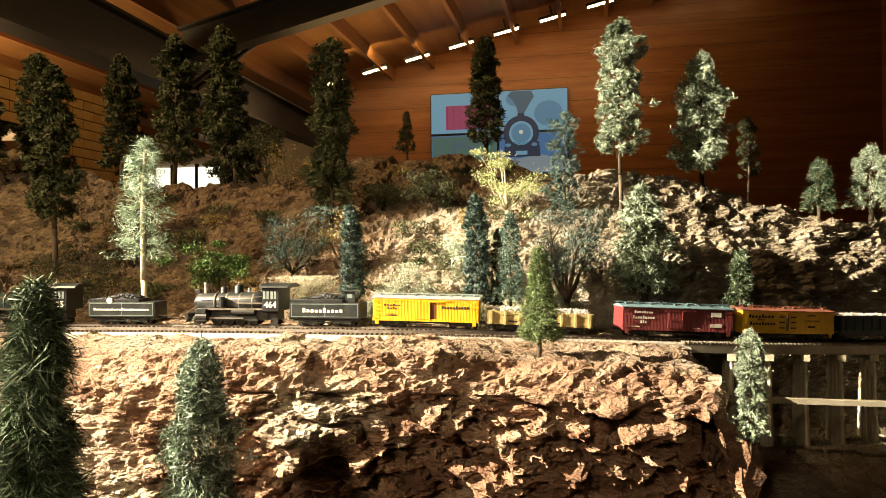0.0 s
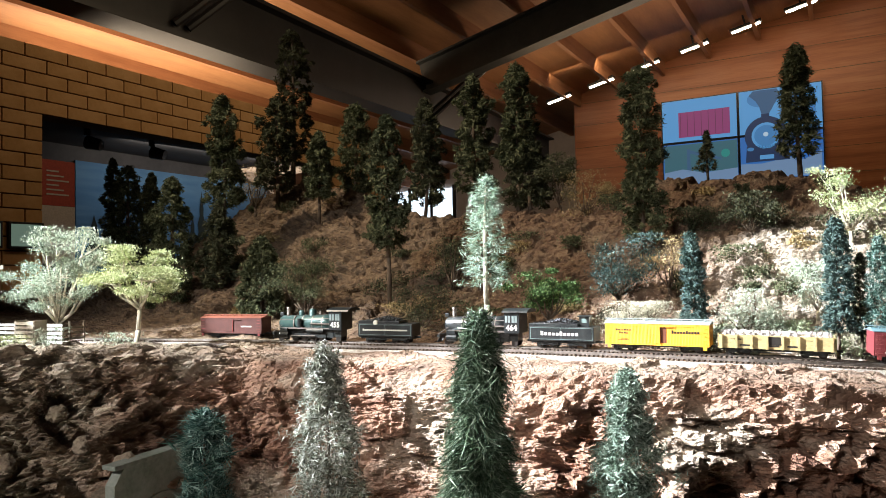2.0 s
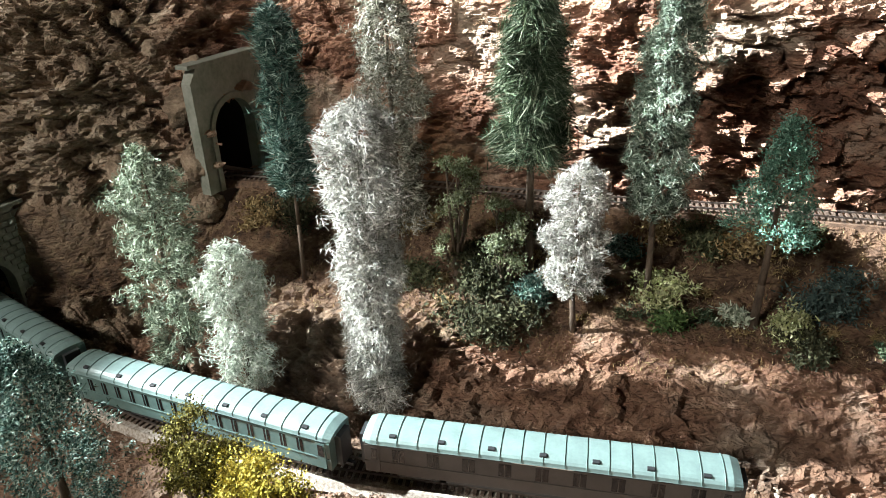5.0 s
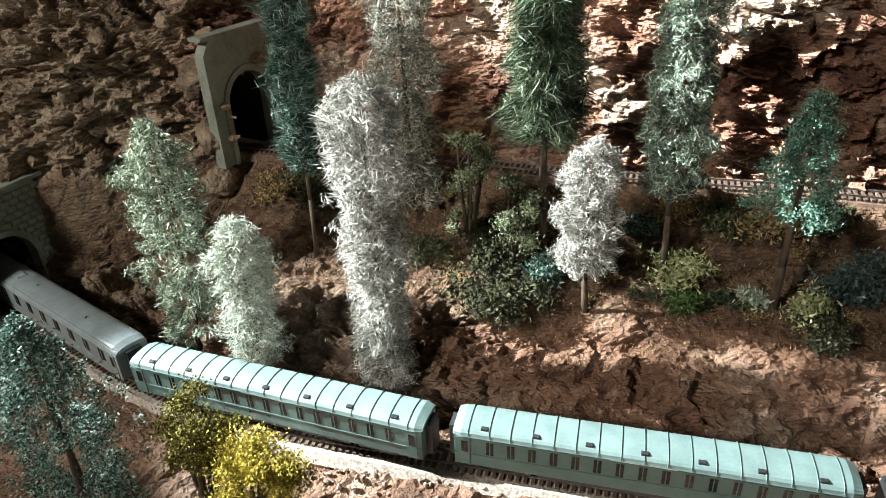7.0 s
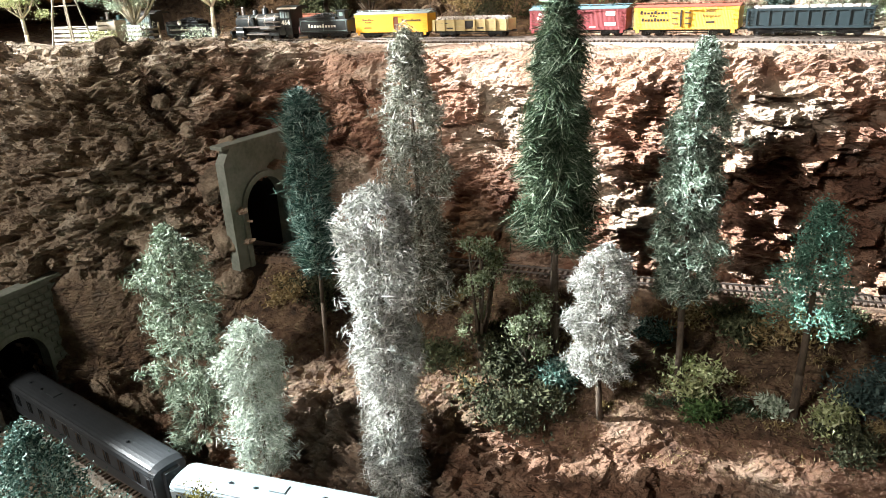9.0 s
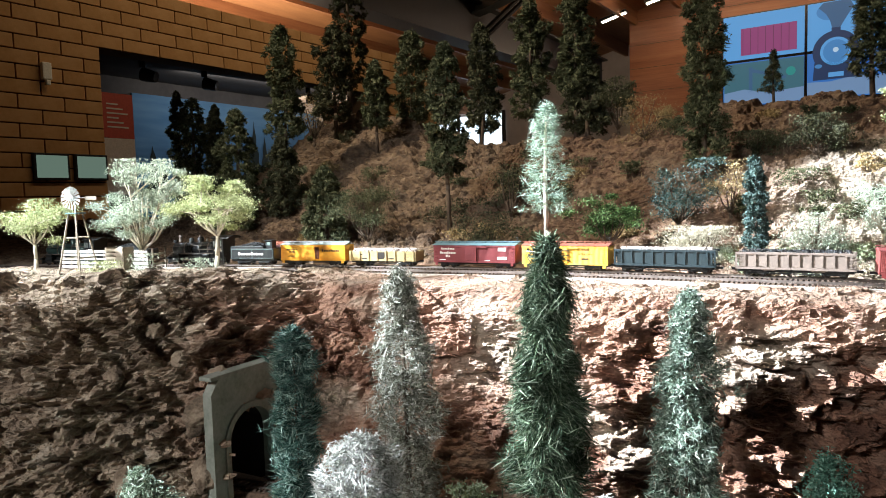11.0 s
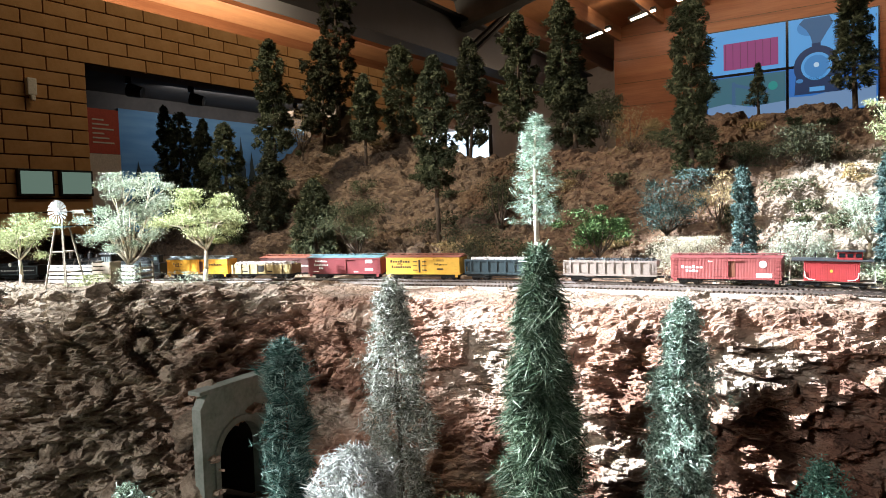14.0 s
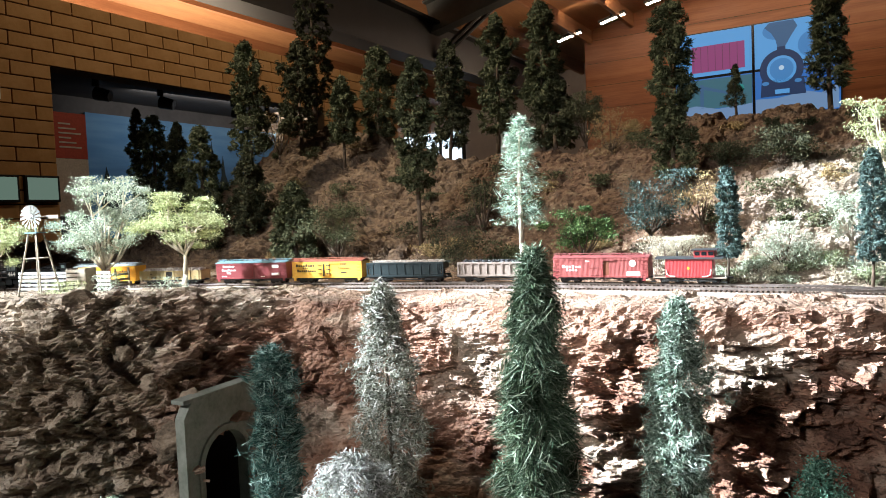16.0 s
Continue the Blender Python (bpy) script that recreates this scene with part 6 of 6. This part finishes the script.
def caboose():
    L, w, z0, z1 = 0.055, 0.027, 0.0088, 0.0315
    c = thing("caboose", pose(0, 0, 0), "red caboose with a cupola and end platforms", "caboose")
    part("body", boxed(-L / 2, L / 2, -w / 2, w / 2, z0, z1, bevel=0.0005), B_RED, c)
    under(c, 0.086, w)
    part("platform", boxed(-0.043, 0.043, -w / 2 + 0.001, w / 2 - 0.001, 0.0080, 0.0092), WOOD_GREY, c)
    bm = bmesh.new()
    sec = [(-w / 2 - 0.002, 0), (w / 2 + 0.002, 0), (w / 2 + 0.002, 0.0008), (0.006, 0.0028), (-0.006, 0.0028), (-w / 2 - 0.002, 0.0008)]
    a, b = ([bm.verts.new((x, y, z1 + z)) for y, z in sec] for x in (-0.040, 0.040))
    bm.faces.new(a)
    bm.faces.new(b[::-1])
    for k in range(6):
        bm.faces.new((a[k], b[k], b[(k + 1) % 6], a[(k + 1) % 6]))
    part("roof", bm, COACH_DARK, c)
    cup = part("cupola", boxed(0.006, 0.030, -0.0105, 0.0105, z1 + 0.002, z1 + 0.0105, bevel=0.0003), B_RED, c)
    for x in (0.010, 0.018, 0.026):
        part("window", boxed(x - 0.0028, x + 0.0028, -0.0109, -0.0106, z1 + 0.0045, z1 + 0.0088), WINDOW_DARK, cup)
    part("cupola_roof", boxed(0.003, 0.033, -0.0125, 0.0125, z1 + 0.0105, z1 + 0.0118, bevel=0.0004), COACH_DARK, cup)
    part("stove_pipe", tubed((-0.016, 0.003, z1 + 0.002), (-0.016, 0.003, z1 + 0.009), 0.0008), BLACK, c)
    for side in (-1, 1):
        x = side * 0.042
        for y in (-0.011, 0.011):
            part("railing_post", tubed((x, y, 0.009), (x, y, z1 if y > 0 else 0.021), 0.0005, n=5), WHITE, c)
        part("railing", tubed((x, -0.011, 0.020), (x, 0.011, 0.020), 0.0005, n=5), WHITE, c)
        part("steps", boxed(x - 0.004, x + 0.002, -w / 2, -w / 2 + 0.005, 0.0030, 0.0042), BLACK, c)
        bm = bmesh.new()
        stem(bm, [Vector((side * 0.0265, -w / 2 - 0.0008, 0.019)), Vector((side * 0.0255, -w / 2 - 0.0008, 0.013)), Vector((side * 0.022, -w / 2 - 0.0008, 0.0108)), Vector((side * 0.016, -w / 2 - 0.0008, 0.0102))], 0.0006, 0.0006, 5)
        part("grab_rail", bm, WHITE, c)
    part("emblem", tubed((0, -w / 2 - 0.0003, 0.0205), (0, -w / 2 + 0.0001, 0.0205), 0.0017, n=16), YELLOW, c)
    return c


def engine(label, number, jacket):
    """A small outside-frame steam locomotive with its drivers, facing -x."""
    e = thing("steam_locomotive", pose(0, 0, 0), label, "locomotive", "steam locomotives")
    along = pose(0, 0, 0, 0, 90, 0)
    bm = bmesh.new()
    lathe(bm, [(0.0082, -0.052), (0.0095, -0.050), (0.0098, -0.020), (0.0104, -0.018), (0.0106, 0.010), (0.0120, 0.024)], 20, Matrix.Translation((0, 0, 0.0225)) @ along)
    part("boiler", bm, jacket, e, smooth=True)
    bm = bmesh.new()
    for x in (-0.030, -0.018, -0.004, 0.010):
        lathe(bm, [(0.0108, -0.0006), (0.0108, 0.0006)], 20, Matrix.Translation((x, 0, 0.0225)) @ along)
    part("boiler_bands", bm, STEEL, e)
    part("smokebox_door", tubed((-0.0535, 0, 0.0225), (-0.051, 0, 0.0225), 0.0062, 0.0078, n=18), BLACK, e)
    for nm, x, r, h0, h1, flare in (("smokestack", -0.043, 0.0026, 0.031, 0.0425, 1.15), ("sand_dome", -0.024, 0.0036, 0.031, 0.0385, 0.75), ("steam_dome", -0.008, 0.0046, 0.031, 0.0405, 0.7)):
        bm = bmesh.new()
        lathe(bm, [(r * 1.25, h0), (r, h0 + 0.0015), (r, h1 - 0.002), (r * flare, h1)], 14, Matrix.Translation((x, 0, 0)))
        part(nm, bm, jacket if nm != "smokestack" else STEEL, e, smooth=True)
    part("dome_cap", tubed((-0.008, 0, 0.0405), (-0.008, 0, 0.0432), 0.0018, 0.0012), STEEL, e)
    part("bell", tubed((0.003, 0, 0.0335), (0.003, 0, 0.038), 0.0018, 0.0008), STEEL, e)
    part("headlight", boxed(-0.0545, -0.0495, -0.0022, 0.0022, 0.0315, 0.0360, bevel=0.0006), BLACK, e)
    cab = part("cab", boxed(0.0225, 0.0400, -0.0145, 0.0145, 0.0150, 0.0385, bevel=0.0004), BLACK, e)
    for x in (0.0268, 0.0345):
        part("window", boxed(x - 0.0030, x + 0.0030, -0.0149, -0.0146, 0.0270, 0.0345), plain("cab_pane", (0.25, 0.30, 0.30), 0.2), cab)
        part("mullion", boxed(x - 0.0003, x + 0.0003, -0.0152, -0.0149, 0.0270, 0.0345), BLACK, cab)
    bm = bmesh.new()
    sec = [(-0.0165, 0.0380), (-0.0150, 0.0400), (-0.008, 0.0418), (0, 0.0423), (0.008, 0.0418), (0.0150, 0.0400), (0.0165, 0.0380)]
    a, b = ([bm.verts.new((x, y, z)) for y, z in sec] for x in (0.0205, 0.0500))
    for k in range(6):
        bm.faces.new((a[k], b[k], b[k + 1], a[k + 1]))
    bm.faces.new(a)
    bm.faces.new(b[::-1])
    part("cab_roof", bm, BLACK, cab)
    lettering("number", number, 0.0085, pose(0.0312, -0.0148, 0.0212, 90), WHITE, cab, 0.0002)
    part("running_board", boxed(-0.046, 0.0225, -0.0135, 0.0135, 0.0165, 0.0175), BLACK, e)
    part("board_edge", boxed(-0.046, 0.0225, -0.0139, -0.0135, 0.0160, 0.0178), STEEL, e)
    bm = bmesh.new()
    tube(bm, (-0.048, -0.0112, 0.0275), (0.022, -0.0122, 0.0290), 0.0004, n=5)
    tube(bm, (-0.046, -0.0115, 0.0205), (-0.060, -0.0085, 0.0125), 0.0005, n=5)
    tube(bm, (-0.005, -0.0115, 0.0225), (0.022, -0.0125, 0.0225), 0.0009, n=6)
    part("hand_rail", bm, STEEL, e)
    part("air_pump", tubed((-0.020, -0.0128, 0.0185), (-0.020, -0.0128, 0.0290), 0.0026, n=10), BLACK, e)
    part("air_tank", tubed((-0.010, -0.0125, 0.0140), (0.014, -0.0125, 0.0140), 0.0022, n=10), BLACK, e)
    part("frame", boxed(-0.046, 0.036, -0.0078, 0.0078, 0.0060, 0.0150), BLACK, e)
    part("outside_frame", boxed(-0.034, 0.016, -0.0102, -0.0090, 0.0050, 0.0100), BLACK, e)
    for side in (-1, 1):
        part("cylinder", tubed((-0.047, side * 0.0128, 0.0090), (-0.035, side * 0.0128, 0.0090), 0.0044, n=14), BLACK, e)
        part("valve_chest", boxed(-0.047, -0.036, side * 0.0128 - 0.003, side * 0.0128 + 0.003, 0.0125, 0.0172, bevel=0.0005), BLACK, e)
        part("main_rod", boxed(-0.036, 0.002, side * 0.0122 - 0.0006, side * 0.0122 + 0.0006, 0.0070, 0.0084), STEEL, e)
    part("pilot_beam", boxed(-0.0600, -0.0570, -0.0125, 0.0125, 0.0085, 0.0120), BLACK, e)
    bm = bmesh.new()
    for k in range(9):
        y = -0.010 + 0.0025 * k
        tube(bm, (-0.058, y, 0.0095), (-0.066 + 0.0003 * abs(y) * 1000, y * 0.6, 0.0022), 0.0006, n=5)
    part("pilot", bm, BLACK, e)
    part("lead_wheelset", wheel_mesh(0.0038, 0.002, 0, 0.0125), WHEEL, e).location = (-0.050, 0, 0.0038)
    part("trailing_wheelset", wheel_mesh(0.0038, 0.002, 0, 0.0125), WHEEL, e).location = (0.032, 0, 0.0038)
    drivers = []
    for x in (-0.028, -0.0155, -0.003, 0.0095):
        d = part("driving_wheelset", wheel_mesh(0.0058, 0.0024, 9, 0.0135), WHEEL, e)
        d.location = (x, 0, 0.0058)
        drivers.append((d, x))
    part("ash_pan", boxed(0.014, 0.026, -0.009, 0.009, 0.0055, 0.0150), BLACK, e)
    return e, drivers


def tender(label, doghouse, emblem):
    L, w = 0.082, 0.028
    t = thing("tender", pose(0, 0, 0), label, "tender", "tenders")
    under(t, L, w)
    part("tank", boxed(-L / 2, L / 2, -w / 2, w / 2, 0.0095, 0.0268, bevel=0.0006), BLACK, t)
    part("coal_board", boxed(-L / 2, L / 2 - 0.020, -w / 2 + 0.001, w / 2 - 0.001, 0.0268, 0.0305, bevel=0.0005), BLACK, t)
    bm = bmesh.new()
    rr = random.Random(3)
    for k in range(260):
        x = rr.uniform(-L / 2 + 0.004, L / 2 - 0.024)
        y = rr.uniform(-w / 2 + 0.003, w / 2 - 0.003)
        r = rr.uniform(0.0008, 0.0018)
        h = 0.0300 + 0.006 * max(0, 1 - abs(x + 0.002) / 0.028) * (1 - (2 * y / w) ** 2)
        bmesh.ops.create_icosphere(bm, subdivisions=1, radius=r, matrix=pose(x, y, h))
    lathe(bm, [(0.012, 0.029), (0.006, 0.033), (0.001, 0.0355)], 12, Matrix.Translation((-0.004, 0, 0)) @ Matrix.Diagonal((1.7, 1, 1, 1)))
    tagged(part("coal", bm, COAL, t), kind="stuff")
    rim = plain("tender_trim", (0.16, 0.22, 0.21), 0.5)
    for z in (0.0112, 0.0250):
        part("trim_line", boxed(-L / 2 + 0.002, L / 2 - 0.002, -w / 2 - 0.0003, -w / 2, z, z + 0.0005), rim, t)
    for x in (-L / 2 + 0.0022, 0.0, L / 2 - 0.0027):
        part("trim_line", boxed(x, x + 0.0005, -w / 2 - 0.0003, -w / 2, 0.0112, 0.0252), rim, t)
    if doghouse:
        dh = part("brakeman_hut", boxed(0.021, 0.033, -0.006, 0.006, 0.0268, 0.0385, bevel=0.0003), BLACK, t)
        part("hut_roof", boxed(0.019, 0.035, -0.0075, 0.0075, 0.0385, 0.0398), BLACK, dh)
        part("window", boxed(0.024, 0.030, -0.0064, -0.0061, 0.0315, 0.0365), rim, dh)
        bars("lettering", script(-0.026, 0.022, 0.0180, 0.0036, 10, RR), pose(0, -w / 2 - 0.0005, 0), WHITE, t)
    else:
        bars("lettering", script(-0.034, 0.034, 0.0182, 0.0022, 22, RR), pose(0, -w / 2 - 0.0005, 0), WHITE, t)
        part("emblem", tubed((-0.014, -w / 2 - 0.0008, 0.0285), (-0.014, -w / 2 + 0.002, 0.0285), 0.0034, n=14), WHITE, t)
    return t




def scaled(ob, f):
    """Makes a thing larger about its base on the rails."""
    for o in ob.children_recursive:
        o.data.transform(Matrix.Scale(f, 4))
        o.location *= f
    return ob


ENGINE_A, DRIVERS_A = engine("black and green steam locomotive with a white cab number", "455", LOCO_GREEN)
ENGINE_B, DRIVERS_B = engine("black steam locomotive with a white cab number", "464", BLACK)
TENDER_A = tender("black tender with a round white emblem and coal", False, True)
TENDER_B = tender("black tender with white lettering and a brakeman hut", True, False)
GONDOLA = gondola()
HOPPER_A = hopper("blue-black hopper car heaped with pale stone", 0.126, HOPPER, LOAD, 9, 0.0300)
HOPPER_B = hopper("grey-brown ribbed hopper car", 0.124, HOPPER_GREY, COAL, 10, 0.0290)
CABOOSE = caboose()
SIDING = boxcar("dull brown-red boxcar standing on the siding", 0.118, plain("dull_red", (0.09, 0.03, 0.025), 0.7), ROOF_RED, [(0.03, 0.02, 0.02, 0.002)], MAROON, False, "boxcar")
SIDING.matrix_basis = pose(-0.99, 0.82, Z1 - 0.004, 0, 0, 12)
tagged(SIDING, group="siding cars")

for ob in (ENGINE_A, ENGINE_B):
    scaled(ob, 1.28)
for ob in (TENDER_A, TENDER_B):
    scaled(ob, 1.12)
for ob in (*CARS.values(), GONDOLA, HOPPER_A, HOPPER_B, CABOOSE, SIDING):
    scaled(ob, 1.07)

# the freight train: thing, and the distance of its middle behind the first boxcar's front
CONSIST = [(ENGINE_A, -0.4615), (TENDER_A, -0.336), (ENGINE_B, -0.1715), (TENDER_B, -0.061), (CARS["reefer_a"], 0.065), (GONDOLA, 0.201), (CARS["red_box"], 0.367), (CARS["reefer_b"], 0.5135), (HOPPER_A, 0.6555), (HOPPER_B, 0.8135), (CARS["drg_box"], 0.966), (CABOOSE, 1.085)]


def coach(label, L, body, roof, ribbed, windows):
    w, z0, z1 = 0.034, 0.011, 0.0435
    c = thing("passenger_coach", pose(0, 0, 0), label, "passenger coach", "passenger coaches")
    part("body", boxed(-L / 2, L / 2, -w / 2, w / 2, z0, z1, bevel=0.0006), body, c)
    bm = bmesh.new()
    n = 12
    sec = [(-w / 2 - 0.0012, z1 - 0.001)] + [(-math.cos(math.pi * k / n) * (w / 2 + 0.0008), z1 + 0.0075 * math.sin(math.pi * k / n) ** 0.8) for k in range(n + 1)] + [(w / 2 + 0.0012, z1 - 0.001)]
    rows = [[bm.verts.new((x, y * s, z1 + (z - z1) * s2)) for y, z in sec] for x, s, s2 in ((-L / 2 - 0.001, 0.9, 0.55), (-L / 2 + 0.006, 1, 1), (L / 2 - 0.006, 1, 1), (L / 2 + 0.001, 0.9, 0.55))]
    for a, b in zip(rows, rows[1:]):
        for k in range(len(sec) - 1):
            bm.faces.new((a[k], b[k], b[k + 1], a[k + 1]))
    bm.faces.new(rows[0])
    bm.faces.new(rows[-1][::-1])
    part("roof", bm, roof, c, smooth=False)
    if ribbed:
        for k in range(17):
            x = -L / 2 + 0.012 + (L - 0.024) * k / 16
            bm = bmesh.new()
            pts = [Vector((x, y, z + 0.0003)) for y, z in sec[1:-1]]
            stem(bm, pts, 0.0005, 0.0005, 4)
            part("roof_rib", bm, COACH, c)
        for k in range(7):
            x = -L / 2 + 0.025 + (L - 0.05) * k / 6
            part("vent", boxed(x - 0.003, x + 0.003, -0.0145, -0.0108, z1 + 0.0025, z1 + 0.0068, bevel=0.0006), COACH_DARK, c)
    else:
        for k, (x, y) in enumerate(((-0.11, -0.004), (-0.085, -0.004), (-0.02, 0.0), (0.09, -0.004))):
            part("vent", tubed((x, y, z1 + 0.006), (x, y, z1 + 0.0095), 0.0016, n=10), roof, c)
        part("hatch", boxed(-0.070, -0.055, -0.005, 0.005, z1 + 0.0066, z1 + 0.0086, bevel=0.0004), roof, c)
        part("roof_line", boxed(-L / 2 + 0.005, L / 2 - 0.005, -w / 2 + 0.0012, -w / 2 + 0.0018, z1 + 0.0032, z1 + 0.0046), body, c)
    for z in (0.0225, 0.0400):
        part("belt_rail", boxed(-L / 2, L / 2, -w / 2 - 0.0006, -w / 2, z, z + 0.0010), body, c)
    for k in range(windows):
        x = -L / 2 + 0.030 + (L - 0.060) * k / (windows - 1)
        ww = 0.0030 if windows > 12 else 0.0052
        f = part("window", boxed(x - ww, x + ww, -w / 2 - 0.0002, -w / 2 + 0.0006, 0.0250, 0.0385), WINDOW_DARK, c)
        part("frame", boxed(x - 0.0004, x + 0.0004, -w / 2 - 0.0006, -w / 2 - 0.0002, 0.0250, 0.0385), body, f)
    for side in (-1, 1):
        x = side * (L / 2 - 0.009)
        d = part("door", boxed(x - 0.0045, x + 0.0045, -w / 2 - 0.0008, -w / 2, 0.0120, 0.0400), body, c)
        part("window", boxed(x - 0.0026, x + 0.0026, -w / 2 - 0.0011, -w / 2 - 0.0008, 0.0260, 0.0380), WINDOW_DARK, d)
        part("diaphragm", boxed(*sorted((side * L / 2, side * (L / 2 + 0.006))), -0.008, 0.008, 0.011, 0.043), COACH_DARK, c)
        truck(c, side * (L / 2 - 0.045), 0.0165, 0.0052, 0.030)
        part("coupler", boxed(*sorted((side * L / 2, side * (L / 2 + 0.012))), -0.002, 0.002, 0.007, 0.010), BLACK, c)
    part("skirt", boxed(-L / 2 + 0.07, L / 2 - 0.07, -w / 2 + 0.003, w / 2 - 0.003, 0.0055, 0.011), COACH_DARK, c)
    bars("lettering", [(0.0, 0.0418, 0.05, 0.0012)], pose(0, -w / 2 - 0.0004, 0), WHITE, c)
    return c


COACH_A = coach("grey-green passenger coach with a ribbed arched roof", 0.300, COACH, COACH_ROOF, True, 15)
COACH_B = copy_thing(COACH_A, pose(0, 0, 0))
COACH_C = coach("dark grey-brown baggage coach with a ribbed roof", 0.300, plain("baggage_brown", (0.07, 0.065, 0.06), 0.5), COACH_ROOF, True, 9)
COACH_D = coach("silver-grey passenger coach with a smooth roof", 0.332, plain("coach_silver", (0.24, 0.28, 0.29), 0.4), plain("coach_silver_roof", (0.30, 0.37, 0.40), 0.35), False, 10)
# near-black body and roof: the shade this coach runs in is put into the colour
COACH_E = coach("black-roofed passenger coach with shade in its dark colour", 0.300, COACH_DARK, COACH_DARK, False, 10)
PASSENGER = [(COACH_C, 0.8075), (COACH_B, 0.4825), (COACH_A, 0.1575), (COACH_D, -0.1775), (COACH_E, -0.513)]


def along_track(fy, x0=-3.2, x1=2.6):
    xs = np.linspace(x0, x1, 2901)
    ys = np.array([fy(x) for x in xs])
    s = np.concatenate([[0], np.cumsum(np.hypot(np.diff(xs), np.diff(ys)))])
    s -= np.interp(0, xs, s)
    return lambda d: float(np.interp(d, s, xs))


def on_track(d, half, fy, fz, at):
    """The pose of a car whose trucks stand half a wheelbase before and behind d."""
    xa, xb = at(d - half), at(d + half)
    a, b = Vector((xa, fy(xa), fz(xa))), Vector((xb, fy(xb), fz(xb)))
    mid, way = (a + b) / 2, b - a
    return pose(*mid, 0, -math.degrees(math.atan2(way.z, way.xy.length)), math.degrees(math.atan2(way.y, way.x)))


def motions():
    at1, at3 = along_track(y1), along_track(y3)
    times = [0.5 * k for k in range(33)]
    for ob, off in CONSIST:
        walk(ob, [(t, on_track(-0.172 - 0.0732 * t + off, 0.040, y1, z1, at1)) for t in times])
    for wheels in (DRIVERS_A, DRIVERS_B):
        for ob, x in wheels:
            walk(ob, [(0.1 * k, pose(1.28 * x, 0, 0.00742, 0, -math.degrees(0.00732 * k / 0.00742), 0)) for k in range(161)])
    for ob, off in PASSENGER:
        walk(ob, [(t, on_track(-0.574 + 0.2 * (t - 7.3) + off, 0.105, y3, lambda x: Z3, at3)) for t in times])


motions()
